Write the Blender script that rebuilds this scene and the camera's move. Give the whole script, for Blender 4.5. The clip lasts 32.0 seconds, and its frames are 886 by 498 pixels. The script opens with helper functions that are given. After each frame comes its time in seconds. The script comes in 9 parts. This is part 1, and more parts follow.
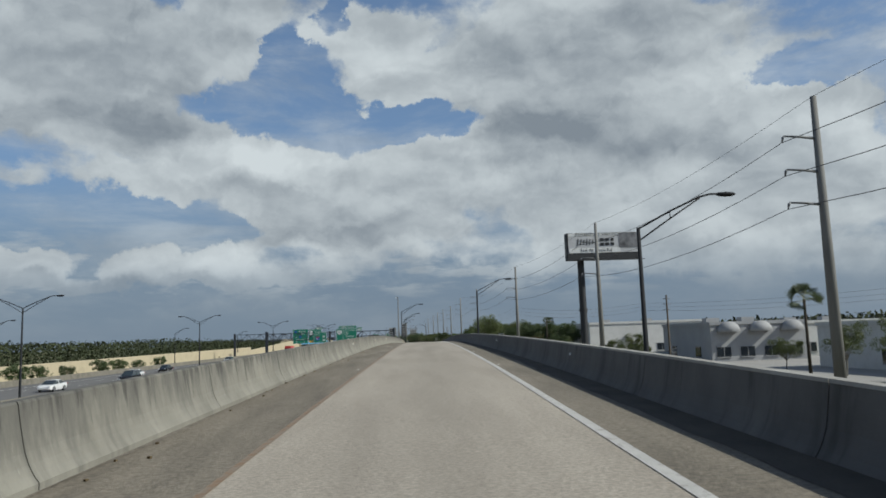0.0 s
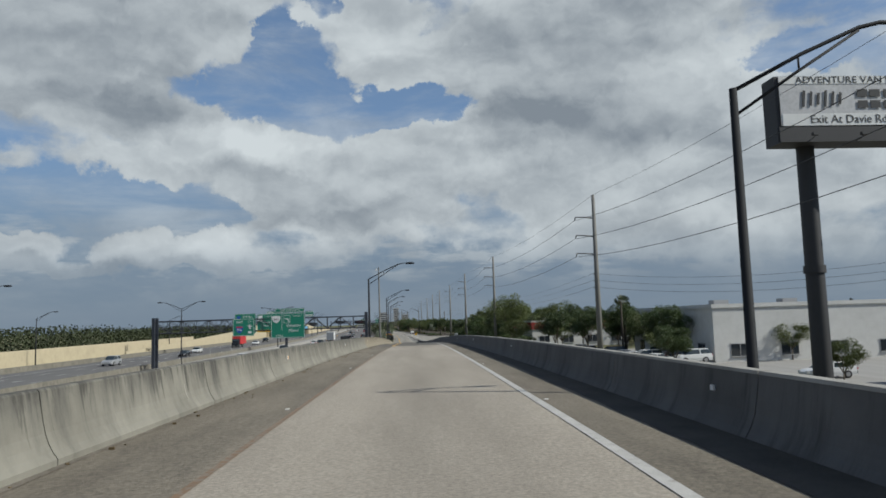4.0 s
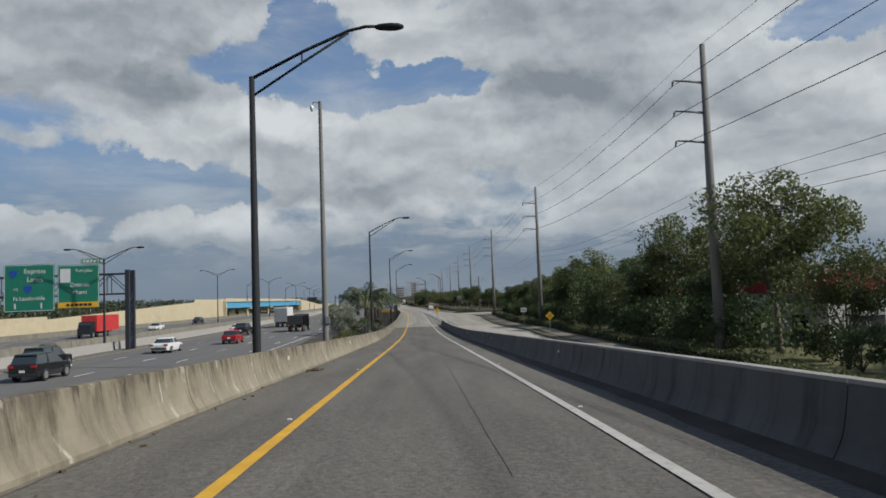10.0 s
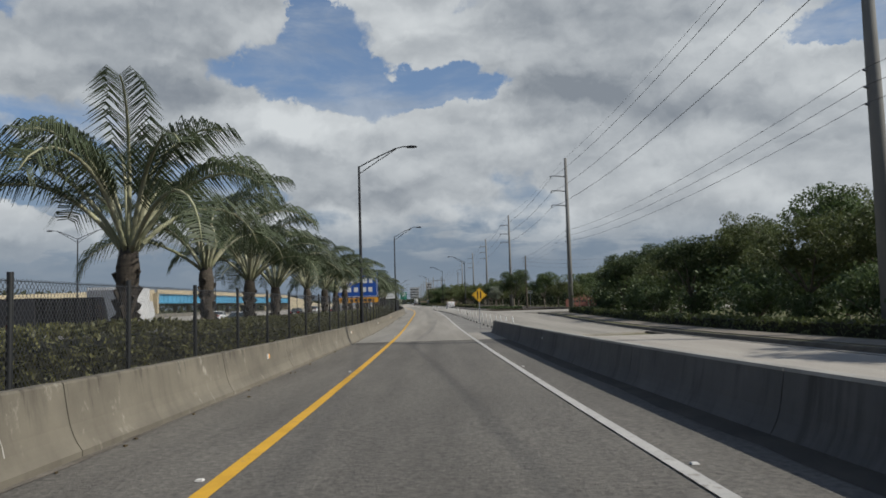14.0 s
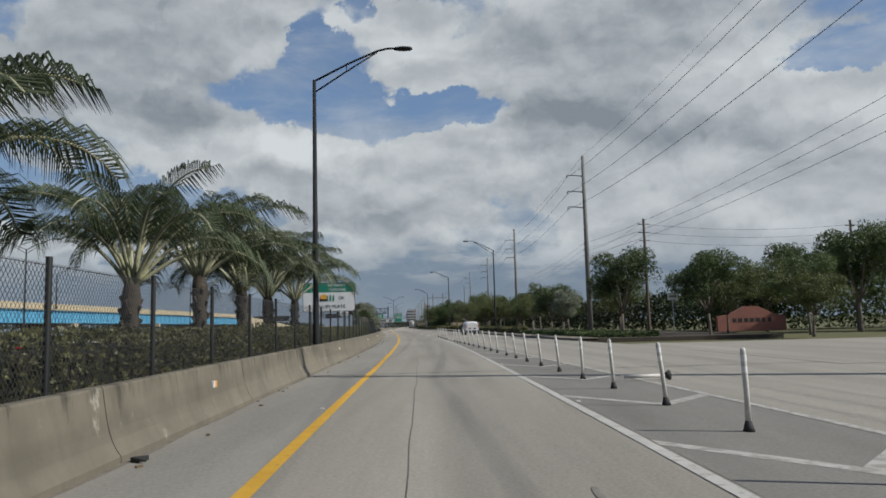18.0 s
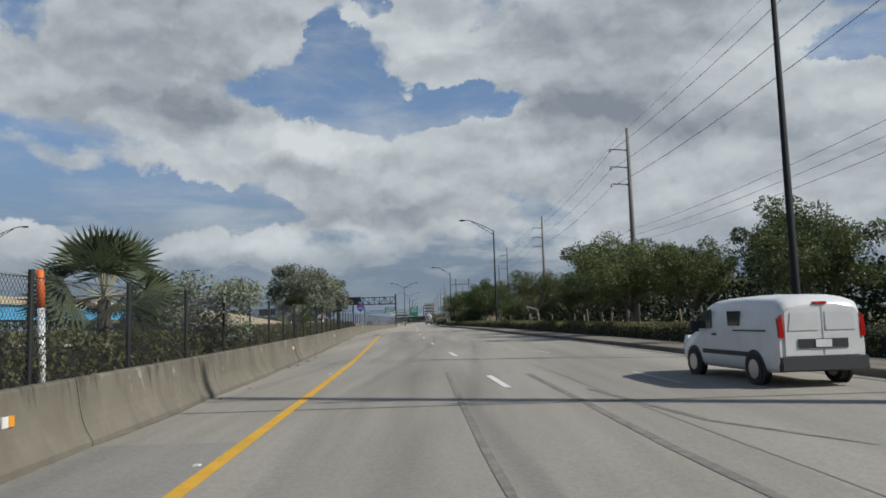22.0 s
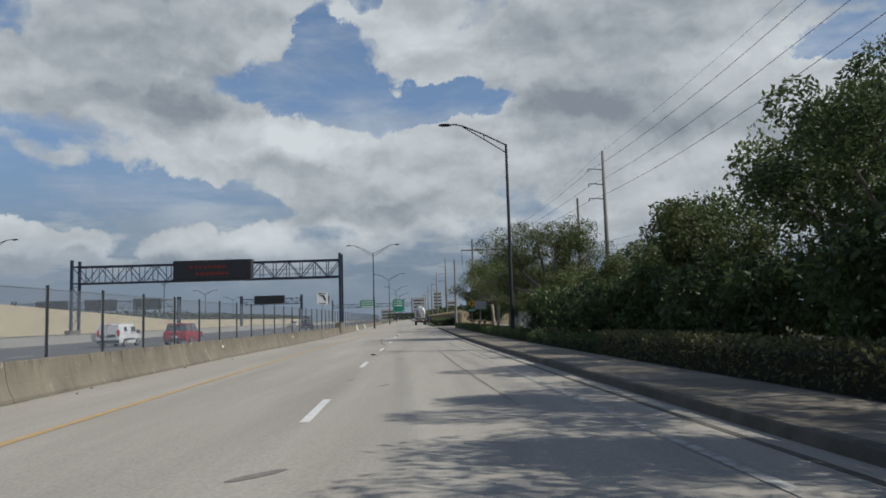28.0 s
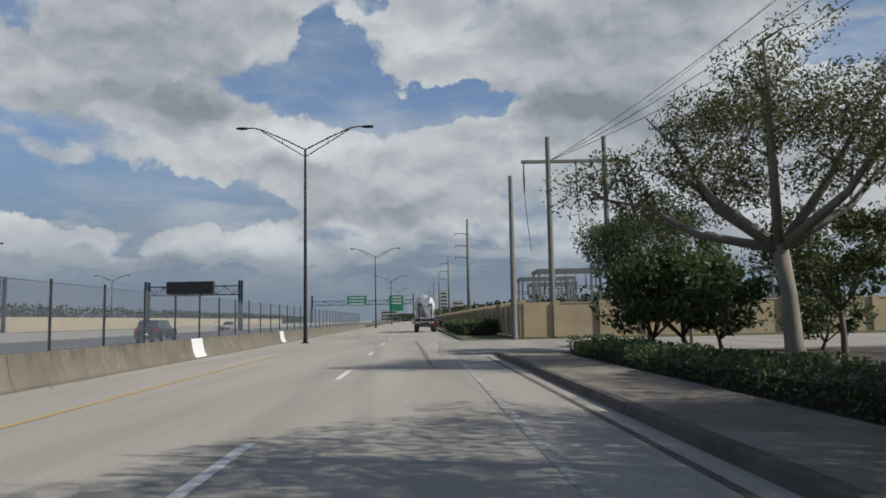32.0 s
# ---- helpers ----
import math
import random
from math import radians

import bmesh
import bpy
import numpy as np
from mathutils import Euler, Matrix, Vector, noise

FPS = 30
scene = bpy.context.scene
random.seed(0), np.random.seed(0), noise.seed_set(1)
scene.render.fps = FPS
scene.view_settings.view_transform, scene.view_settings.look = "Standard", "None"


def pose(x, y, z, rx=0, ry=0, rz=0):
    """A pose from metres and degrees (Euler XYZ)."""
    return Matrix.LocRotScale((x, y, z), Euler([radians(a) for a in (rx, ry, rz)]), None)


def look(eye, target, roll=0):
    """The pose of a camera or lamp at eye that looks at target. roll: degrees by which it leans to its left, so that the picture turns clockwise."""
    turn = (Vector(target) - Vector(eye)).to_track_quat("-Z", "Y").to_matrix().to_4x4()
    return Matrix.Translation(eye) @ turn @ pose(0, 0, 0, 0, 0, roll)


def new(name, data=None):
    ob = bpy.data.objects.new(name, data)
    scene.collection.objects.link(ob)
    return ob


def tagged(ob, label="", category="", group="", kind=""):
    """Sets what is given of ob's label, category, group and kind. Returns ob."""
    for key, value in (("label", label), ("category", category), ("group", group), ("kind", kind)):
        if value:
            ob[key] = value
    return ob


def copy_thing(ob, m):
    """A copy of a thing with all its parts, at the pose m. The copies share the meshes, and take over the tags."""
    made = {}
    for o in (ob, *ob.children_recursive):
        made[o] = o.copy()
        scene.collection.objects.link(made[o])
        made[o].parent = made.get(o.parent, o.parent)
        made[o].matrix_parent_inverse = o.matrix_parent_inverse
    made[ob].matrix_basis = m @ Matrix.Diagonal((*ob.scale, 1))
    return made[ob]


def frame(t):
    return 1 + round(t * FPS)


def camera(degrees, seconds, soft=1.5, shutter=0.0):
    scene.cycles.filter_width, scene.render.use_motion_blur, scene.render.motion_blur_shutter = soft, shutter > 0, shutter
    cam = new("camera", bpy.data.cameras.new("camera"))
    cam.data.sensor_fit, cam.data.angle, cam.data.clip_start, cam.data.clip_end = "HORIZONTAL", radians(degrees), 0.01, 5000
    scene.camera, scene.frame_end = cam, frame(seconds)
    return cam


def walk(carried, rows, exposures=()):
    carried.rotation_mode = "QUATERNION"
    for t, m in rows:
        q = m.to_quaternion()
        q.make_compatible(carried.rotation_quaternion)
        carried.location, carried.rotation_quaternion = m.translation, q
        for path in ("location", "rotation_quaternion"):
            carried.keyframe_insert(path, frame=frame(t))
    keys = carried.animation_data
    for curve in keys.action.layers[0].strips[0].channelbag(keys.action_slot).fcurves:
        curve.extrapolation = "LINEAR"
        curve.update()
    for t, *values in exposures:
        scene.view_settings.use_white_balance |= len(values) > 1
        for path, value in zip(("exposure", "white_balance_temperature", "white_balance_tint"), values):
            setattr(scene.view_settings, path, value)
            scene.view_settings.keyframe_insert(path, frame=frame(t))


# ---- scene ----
cam = camera(63.29, 32.0, soft=1.7)
walk(cam, [
    (0.0, pose(-0.00, 0.00, 5.19, 96.96, 1.97, -3.23)),
    (0.5, pose(0.25, 8.97, 5.38, 96.85, 1.75, -3.01)),
    (1.0, pose(0.50, 17.98, 5.55, 96.69, 1.67, -2.85)),
    (1.5, pose(0.73, 27.03, 5.70, 96.58, 1.70, -2.79)),
    (2.0, pose(0.98, 36.06, 5.83, 96.30, 1.62, -3.05)),
    (2.5, pose(1.27, 45.04, 5.94, 96.24, 1.67, -3.30)),
    (3.0, pose(1.60, 54.03, 6.03, 96.10, 1.76, -3.56)),
    (3.5, pose(1.94, 63.02, 6.10, 95.91, 1.76, -3.82)),
    (5.5, pose(3.39, 99.49, 6.01, 95.18, 1.82, -3.59)),
    (6.0, pose(3.69, 108.75, 5.92, 94.94, 1.83, -3.39)),
    (6.5, pose(3.96, 118.00, 5.81, 94.88, 1.54, -3.18)),
    (7.0, pose(4.21, 127.25, 5.69, 94.88, 1.28, -3.00)),
    (7.5, pose(4.43, 136.51, 5.53, 94.69, 1.89, -2.73)),
    (8.0, pose(4.61, 145.79, 5.34, 94.43, 1.79, -2.51)),
    (8.5, pose(4.78, 155.11, 5.12, 94.27, 1.90, -2.37)),
    (9.0, pose(4.93, 164.47, 4.87, 94.11, 2.14, -2.22)),
    (9.5, pose(5.08, 173.88, 4.61, 94.01, 2.08, -2.22)),
    (10.0, pose(5.20, 183.36, 4.33, 93.89, 2.12, -2.28)),
    (10.5, pose(5.34, 192.98, 4.03, 93.76, 2.17, -2.27)),
    (11.0, pose(5.48, 202.67, 3.71, 93.53, 2.36, -2.10)),
    (11.5, pose(5.60, 212.42, 3.36, 93.45, 2.22, -1.95)),
    (12.0, pose(5.69, 222.22, 3.00, 93.17, 1.96, -1.77)),
    (12.5, pose(5.75, 231.95, 2.67, 93.41, 2.04, -1.56)),
    (13.0, pose(5.78, 241.70, 2.35, 93.73, 1.66, -1.42)),
    (13.5, pose(5.79, 251.46, 2.06, 93.93, 1.50, -1.25)),
    (14.0, pose(5.80, 261.25, 1.81, 94.20, 1.67, -1.06)),
    (14.5, pose(5.78, 271.05, 1.59, 94.42, 1.69, -0.96)),
    (16.5, pose(5.45, 310.60, 1.24, 95.47, 1.62, -0.75)),
    (17.0, pose(5.38, 320.61, 1.27, 95.99, 1.84, -0.83)),
    (17.5, pose(5.32, 330.62, 1.32, 96.02, 1.59, -1.11)),
    (18.0, pose(5.27, 340.62, 1.37, 96.05, 1.47, -1.24)),
    (18.5, pose(5.22, 350.53, 1.41, 95.82, 1.45, -1.23)),
    (19.0, pose(5.17, 360.32, 1.44, 95.70, 1.49, -1.20)),
    (19.5, pose(5.10, 369.97, 1.45, 95.72, 1.05, -1.16)),
    (20.0, pose(5.02, 379.69, 1.45, 95.59, 1.08, -0.91)),
    (20.5, pose(4.91, 389.47, 1.45, 95.69, 1.40, -0.60)),
    (21.0, pose(4.74, 399.28, 1.45, 95.58, 1.73, -0.25)),
    (21.5, pose(4.51, 409.13, 1.46, 95.54, 1.91, -0.04)),
    (22.0, pose(4.22, 419.08, 1.47, 95.66, 1.74, 0.24)),
    (22.5, pose(3.88, 429.11, 1.50, 95.79, 1.93, 0.71)),
    (23.0, pose(3.46, 439.20, 1.54, 95.81, 1.59, 1.03)),
    (23.5, pose(2.98, 449.36, 1.58, 95.78, 1.50, 1.35)),
    (24.0, pose(2.48, 459.56, 1.62, 95.87, 1.56, 1.62)),
    (24.5, pose(2.01, 469.74, 1.67, 95.85, 2.07, 1.48)),
    (25.0, pose(1.59, 479.89, 1.72, 95.82, 1.92, 0.95)),
    (25.5, pose(1.22, 490.06, 1.76, 95.78, 2.19, 0.40)),
    (27.5, pose(0.82, 531.05, 1.67, 95.48, 2.13, -0.88)),
    (28.0, pose(0.67, 541.24, 1.63, 95.40, 1.71, -0.66)),
    (28.5, pose(0.49, 551.39, 1.60, 95.42, 1.51, -0.45)),
    (29.0, pose(0.30, 561.47, 1.57, 95.37, 1.44, -0.16)),
    (29.5, pose(0.09, 571.48, 1.54, 95.52, 1.77, 0.07)),
    (30.0, pose(-0.14, 581.39, 1.50, 95.30, 1.45, 0.12)),
    (30.5, pose(-0.37, 591.08, 1.46, 95.38, 1.55, 0.03)),
    (31.0, pose(-0.62, 600.54, 1.44, 95.55, 1.45, -0.07)),
    (31.5, pose(-0.85, 609.93, 1.43, 95.47, 1.26, -0.24)),
    (32.0, pose(-1.06, 619.30, 1.43, 95.56, 1.10, -0.41)),
], exposures=[(0, 0.0, 6260, 5), (4, 0.0, 6290, 6), (9, 0.0, 6380, 8), (13, 0.0, 6460, 9), (19, 0.0, 6390, 8), (25, 0.0, 6320, 8), (30, 0.0, 6320, 8), (32, 0.0, 6420, 9)])

# ---------------------------------------------------------------- world and sun
SUN_EL, SUN_AZ = radians(38.0), radians(107.5)      # azimuth from +y towards +x
to_sun = Vector((math.sin(SUN_AZ) * math.cos(SUN_EL), math.cos(SUN_AZ) * math.cos(SUN_EL), math.sin(SUN_EL)))
sun = new("sun", bpy.data.lights.new("sun", "SUN"))
sun.data.energy, sun.data.angle, sun.data.color = 4.8, radians(0.6), (1.0, 0.955, 0.88)
sun.matrix_world = look(to_sun * 50, (0, 0, 0))

world = bpy.data.worlds.new("world")
scene.world = world
world.use_nodes = True
WN, WL = world.node_tree.nodes, world.node_tree.links
WN.clear()


def wmath(op, a, b=None, c=None, clamp=False):
    n = WN.new("ShaderNodeMath")
    n.operation, n.use_clamp = op, clamp
    for k, v in enumerate((a, b, c)):
        if v is None:
            continue
        if isinstance(v, (int, float)):
            n.inputs[k].default_value = v
        else:
            WL.new(v, n.inputs[k])
    return n.outputs[0]


def wnoise(vec, scale, detail, rough, distort=0.0):
    n = WN.new("ShaderNodeTexNoise")
    n.inputs["Scale"].default_value, n.inputs["Detail"].default_value = scale, detail
    n.inputs["Roughness"].default_value, n.inputs["Distortion"].default_value = rough, distort
    WL.new(vec, n.inputs["Vector"])
    return n.outputs["Fac"]


def wramp(v, a, b):
    n = WN.new("ShaderNodeMapRange")
    n.interpolation_type = "SMOOTHSTEP"
    WL.new(v, n.inputs["Value"])
    n.inputs["From Min"].default_value, n.inputs["From Max"].default_value = a, b
    return n.outputs["Result"]


def wmix(fac, a, b):
    n = WN.new("ShaderNodeMix")
    n.data_type = "RGBA"
    if isinstance(fac, (int, float)):
        n.inputs[0].default_value = fac
    else:
        WL.new(fac, n.inputs[0])
    for k, v in ((6, a), (7, b)):
        if isinstance(v, tuple):
            n.inputs[k].default_value = (*v, 1)
        else:
            WL.new(v, n.inputs[k])
    return n.outputs[2]


# Broad clouds: azimuth, elevation, half-widths (radians), thickness, tone (sunlit top + or shaded base -).
CUMULUS_AHEAD = [
    (-0.399, 0.377, 0.236, 0.102, 0.31, -0.34), (-0.216, 0.396, 0.071, 0.067, 0.3, 0.15), (-0.509, 0.355, 0.094, 0.043, 0.18, 0.25), (-0.363, 0.280, 0.173, 0.033, 0.26, -0.28), (-0.449, 0.214, 0.181, 0.020, 0.12, -0.15),
    (-0.232, 0.248, 0.071, 0.030, 0.42, 0.9), (-0.148, 0.242, 0.055, 0.028, 0.36, 0.8), (-0.320, 0.221, 0.063, 0.022, 0.25, 0.45), (0.003, 0.237, 0.094, 0.028, 0.36, 0.55), (0.115, 0.236, 0.079, 0.033, 0.36, 0.25),
    (-0.110, 0.186, 0.204, 0.043, 0.29, -0.1), (-0.047, 0.145, 0.157, 0.020, 0.26, -0.3), (-0.187, 0.183, 0.055, 0.020, 0.2, 0.5), (-0.119, 0.116, 0.134, 0.025, 0.13, 0.1),
]
CLOUD_BANKS = [
    (0.015, 0.356, 0.083, 0.043, 0.46, 0.5), (-0.040, 0.418, 0.071, 0.031, 0.34, 0.3), (0.240, 0.359, 0.181, 0.094, 0.46, -0.12), (0.295, 0.262, 0.236, 0.047, 0.40, -0.28), (0.378, 0.397, 0.110, 0.035, 0.25, 0.1),
    (0.441, 0.307, 0.086, 0.043, 0.36, 0.5), (0.552, 0.254, 0.071, 0.043, 0.46, 0.8), (0.445, 0.183, 0.204, 0.059, 0.42, 0.15), (0.274, 0.170, 0.126, 0.035, 0.36, 0.3), (0.188, 0.114, 0.165, 0.028, 0.15, 0.15),
    (0.406, 0.100, 0.204, 0.035, 0.22, 0.1), (-0.491, 0.113, 0.094, 0.027, 0.38, 0.6), (-0.490, 0.087, 0.110, 0.014, 0.22, -0.35), (-0.323, 0.110, 0.063, 0.020, 0.38, 0.6), (-0.251, 0.113, 0.055, 0.022, 0.38, 0.65),
    (-0.277, 0.085, 0.149, 0.013, 0.22, -0.3),
]
CLEAR_GAPS = [
    (-0.154, 0.319, 0.118, 0.038, -0.5), (0.005, 0.290, 0.090, 0.024, -0.48), (-0.128, 0.380, 0.027, 0.041, -0.42), (-0.082, 0.431, 0.020, 0.019, -0.34), (-0.448, 0.168, 0.267, 0.031, -0.38),
    (-0.255, 0.157, 0.071, 0.017, -0.24), (0.555, 0.315, 0.059, 0.020, -0.5), (0.505, 0.318, 0.028, 0.019, -0.26), (-0.557, 0.375, 0.059, 0.030, -0.36), (-0.321, 0.431, 0.035, 0.019, -0.26),
    (-0.407, 0.112, 0.035, 0.024, -0.24), (-0.381, 0.066, 0.377, 0.017, -0.12),
]
tc = WN.new("ShaderNodeTexCoord").outputs["Generated"]
sep = WN.new("ShaderNodeSeparateXYZ")
WL.new(tc, sep.inputs[0])
zc = wmath("MAXIMUM", sep.outputs[2], 0.0)
az = wmath("ARCTAN2", sep.outputs[0], sep.outputs[1])
el = wmath("ARCSINE", zc)
den = wmath("ADD", zc, 0.16)
plane = WN.new("ShaderNodeCombineXYZ")
WL.new(wmath("DIVIDE", sep.outputs[0], den), plane.inputs[0])
WL.new(wmath("DIVIDE", sep.outputs[1], den), plane.inputs[1])
plane.inputs[2].default_value = 3.7
# ragged outlines: the clouds are looked up through a swirl
swirl = WN.new("ShaderNodeTexNoise")
swirl.inputs["Scale"].default_value, swirl.inputs["Detail"].default_value, swirl.inputs["Roughness"].default_value = 8.0, 7, 0.60
WL.new(tc, swirl.inputs["Vector"])
swirl_rgb = WN.new("ShaderNodeSeparateColor")
WL.new(swirl.outputs["Color"], swirl_rgb.inputs[0])
az_b = wmath("ADD", az, wmath("MULTIPLY", wmath("SUBTRACT", swirl_rgb.outputs[0], 0.5), 0.22))
el_b = wmath("ADD", el, wmath("MULTIPLY", wmath("SUBTRACT", swirl_rgb.outputs[1], 0.5), 0.13))
cover, tone = None, None
for a0, e0, ra, re, wgt, *lift in CUMULUS_AHEAD + CLOUD_BANKS + CLEAR_GAPS:
    q1 = wmath("MULTIPLY", wmath("SUBTRACT", az_b, a0), 1.0 / ra)
    q2 = wmath("MULTIPLY", wmath("SUBTRACT", el_b, e0), 1.0 / re)
    q = wmath("MULTIPLY_ADD", q1, q1, wmath("MULTIPLY", q2, q2))
    lump = wmath("EXPONENT", wmath("MULTIPLY", wmath("MULTIPLY", q, q), -0.9))
    cover = wmath("MULTIPLY_ADD", lump, wgt, 0.0 if cover is None else cover)
    if lift:
        tone = wmath("MULTIPLY_ADD", lump, lift[0], 0.0 if tone is None else tone)
azel = WN.new("ShaderNodeCombineXYZ")
WL.new(az, azel.inputs[0])
WL.new(wmath("MULTIPLY", el, 1.7), azel.inputs[1])


def puffs(vec, scale):
    """Cauliflower lumps of cumulus: rounded cells on cells."""
    n = WN.new("ShaderNodeTexVoronoi")
    n.feature, n.normalize = "F1", True
    n.inputs["Scale"].default_value, n.inputs["Detail"].default_value, n.inputs["Roughness"].default_value = scale, 4.0, 0.55
    WL.new(vec, n.inputs["Vector"])
    return wmath("SUBTRACT", 1.0, n.outputs["Distance"])


# cells bent by the swirl, so that no straight seams show
bent = WN.new("ShaderNodeCombineXYZ")
WL.new(az_b, bent.inputs[0])
WL.new(wmath("MULTIPLY", el_b, 1.6), bent.inputs[1])
bent_up = WN.new("ShaderNodeVectorMath")
bent_up.operation = "ADD"
WL.new(bent.outputs[0], bent_up.inputs[0])
bent_up.inputs[1].default_value = (0.006, 0.022, 0.0)
lumps, lumps_up = puffs(bent.outputs[0], 13.0), puffs(bent_up.outputs[0], 13.0)
curls, curls_up = puffs(bent.outputs[0], 31.0), puffs(bent_up.outputs[0], 31.0)
billow = wnoise(azel.outputs[0], 7.0, 9, 0.56, 0.10)
sheet = wnoise(plane.outputs[0], 1.1, 7, 0.58, 0.2)
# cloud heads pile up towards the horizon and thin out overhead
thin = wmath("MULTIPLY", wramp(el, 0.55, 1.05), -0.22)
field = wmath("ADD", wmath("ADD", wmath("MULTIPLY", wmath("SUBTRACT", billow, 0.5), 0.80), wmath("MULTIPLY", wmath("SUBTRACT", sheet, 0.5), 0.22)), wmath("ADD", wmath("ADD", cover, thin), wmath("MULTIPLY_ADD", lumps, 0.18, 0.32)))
wisp_at = WN.new("ShaderNodeCombineXYZ")
WL.new(wmath("MULTIPLY", az, 0.6), wisp_at.inputs[0])
WL.new(wmath("MULTIPLY", el, 2.2), wisp_at.inputs[1])
wisp_at.inputs[2].default_value = 1.3
wisp = wmath("MULTIPLY", wramp(wnoise(wisp_at.outputs[0], 6.5, 8, 0.62, 0.3), 0.42, 0.70), 0.50)
mask = wmath("MULTIPLY", wramp(field, 0.41, 0.60), wramp(el, -0.01, 0.13))
mask = wmath("SUBTRACT", 1.0, wmath("MULTIPLY", wmath("SUBTRACT", 1.0, mask), wmath("SUBTRACT", 1.0, wisp)))
# flat little clouds in rows low over the horizon
row_at = WN.new("ShaderNodeCombineXYZ")
WL.new(az, row_at.inputs[0])
WL.new(wmath("MULTIPLY", el, 4.5), row_at.inputs[1])
row_at.inputs[2].default_value = 6.1
rows_low = wmath("MULTIPLY", wmath("MULTIPLY", wramp(wnoise(row_at.outputs[0], 9.0, 6, 0.58, 0.1), 0.46, 0.62), wramp(el, 0.035, 0.075)), wramp(el, 0.17, 0.11))
mask = wmath("MAXIMUM", mask, wmath("MULTIPLY", rows_low, 0.75))
thick = wramp(field, 0.62, 1.15)
# the same billows a little higher up tell the lit tops from the shaded bases
azel2 = WN.new("ShaderNodeVectorMath")
azel2.operation = "ADD"
WL.new(azel.outputs[0], azel2.inputs[0])
azel2.inputs[1].default_value = (0.012, 0.050, 0.0)
soft1, soft2 = wnoise(azel.outputs[0], 6.0, 4, 0.50, 0.15), wnoise(azel2.outputs[0], 6.0, 4, 0.50, 0.15)
relief = wramp(wmath("ADD", wmath("ADD", wmath("SUBTRACT", soft1, soft2), wmath("MULTIPLY", wmath("SUBTRACT", billow, soft1), 0.3)), wmath("MULTIPLY_ADD", wmath("SUBTRACT", curls, curls_up), 0.14, wmath("MULTIPLY", wmath("SUBTRACT", lumps, lumps_up), 0.36))), -0.24, 0.24)
lit = wmath("ADD", wmath("SUBTRACT", wmath("MULTIPLY_ADD", relief, 0.58, 0.24), wmath("MULTIPLY", thick, 0.22)), wmath("MULTIPLY", tone, 0.50), clamp=True)
cloud = wmix(lit, (0.226, 0.254, 0.292), (0.640, 0.668, 0.686))
sky = WN.new("ShaderNodeTexSky")
sky.sky_type, sky.sun_disc = "NISHITA", False
sky.sun_elevation, sky.sun_rotation = SUN_EL, SUN_AZ
sky.air_density, sky.dust_density, sky.ozone_density = 1.0, 0.6, 3.0
skyc = WN.new("ShaderNodeVectorMath")
skyc.operation = "MULTIPLY"
WL.new(sky.outputs[0], skyc.inputs[0])
skyc.inputs[1].default_value = (0.072, 0.080, 0.090)
veil = wmath("MULTIPLY", wramp(el, 1.1, 0.25), 0.34)
haze = wmath("MULTIPLY", wramp(el, 0.28, 0.05), 0.90)
skyh = wmix(haze, wmix(veil, skyc.outputs[0], (0.27, 0.37, 0.53)), (0.180, 0.226, 0.292))
cloudh = wmix(wmath("MULTIPLY", wramp(el, 0.125, 0.02), 0.80), cloud, (0.205, 0.248, 0.302))
full = wmix(mask, skyh, cloudh)
bg = WN.new("ShaderNodeBackground")
WL.new(full, bg.inputs[0])
bg.inputs[1].default_value = 1.0
outw = WN.new("ShaderNodeOutputWorld")
WL.new(bg.outputs[0], outw.inputs[0])

# ---------------------------------------------------------------- materials


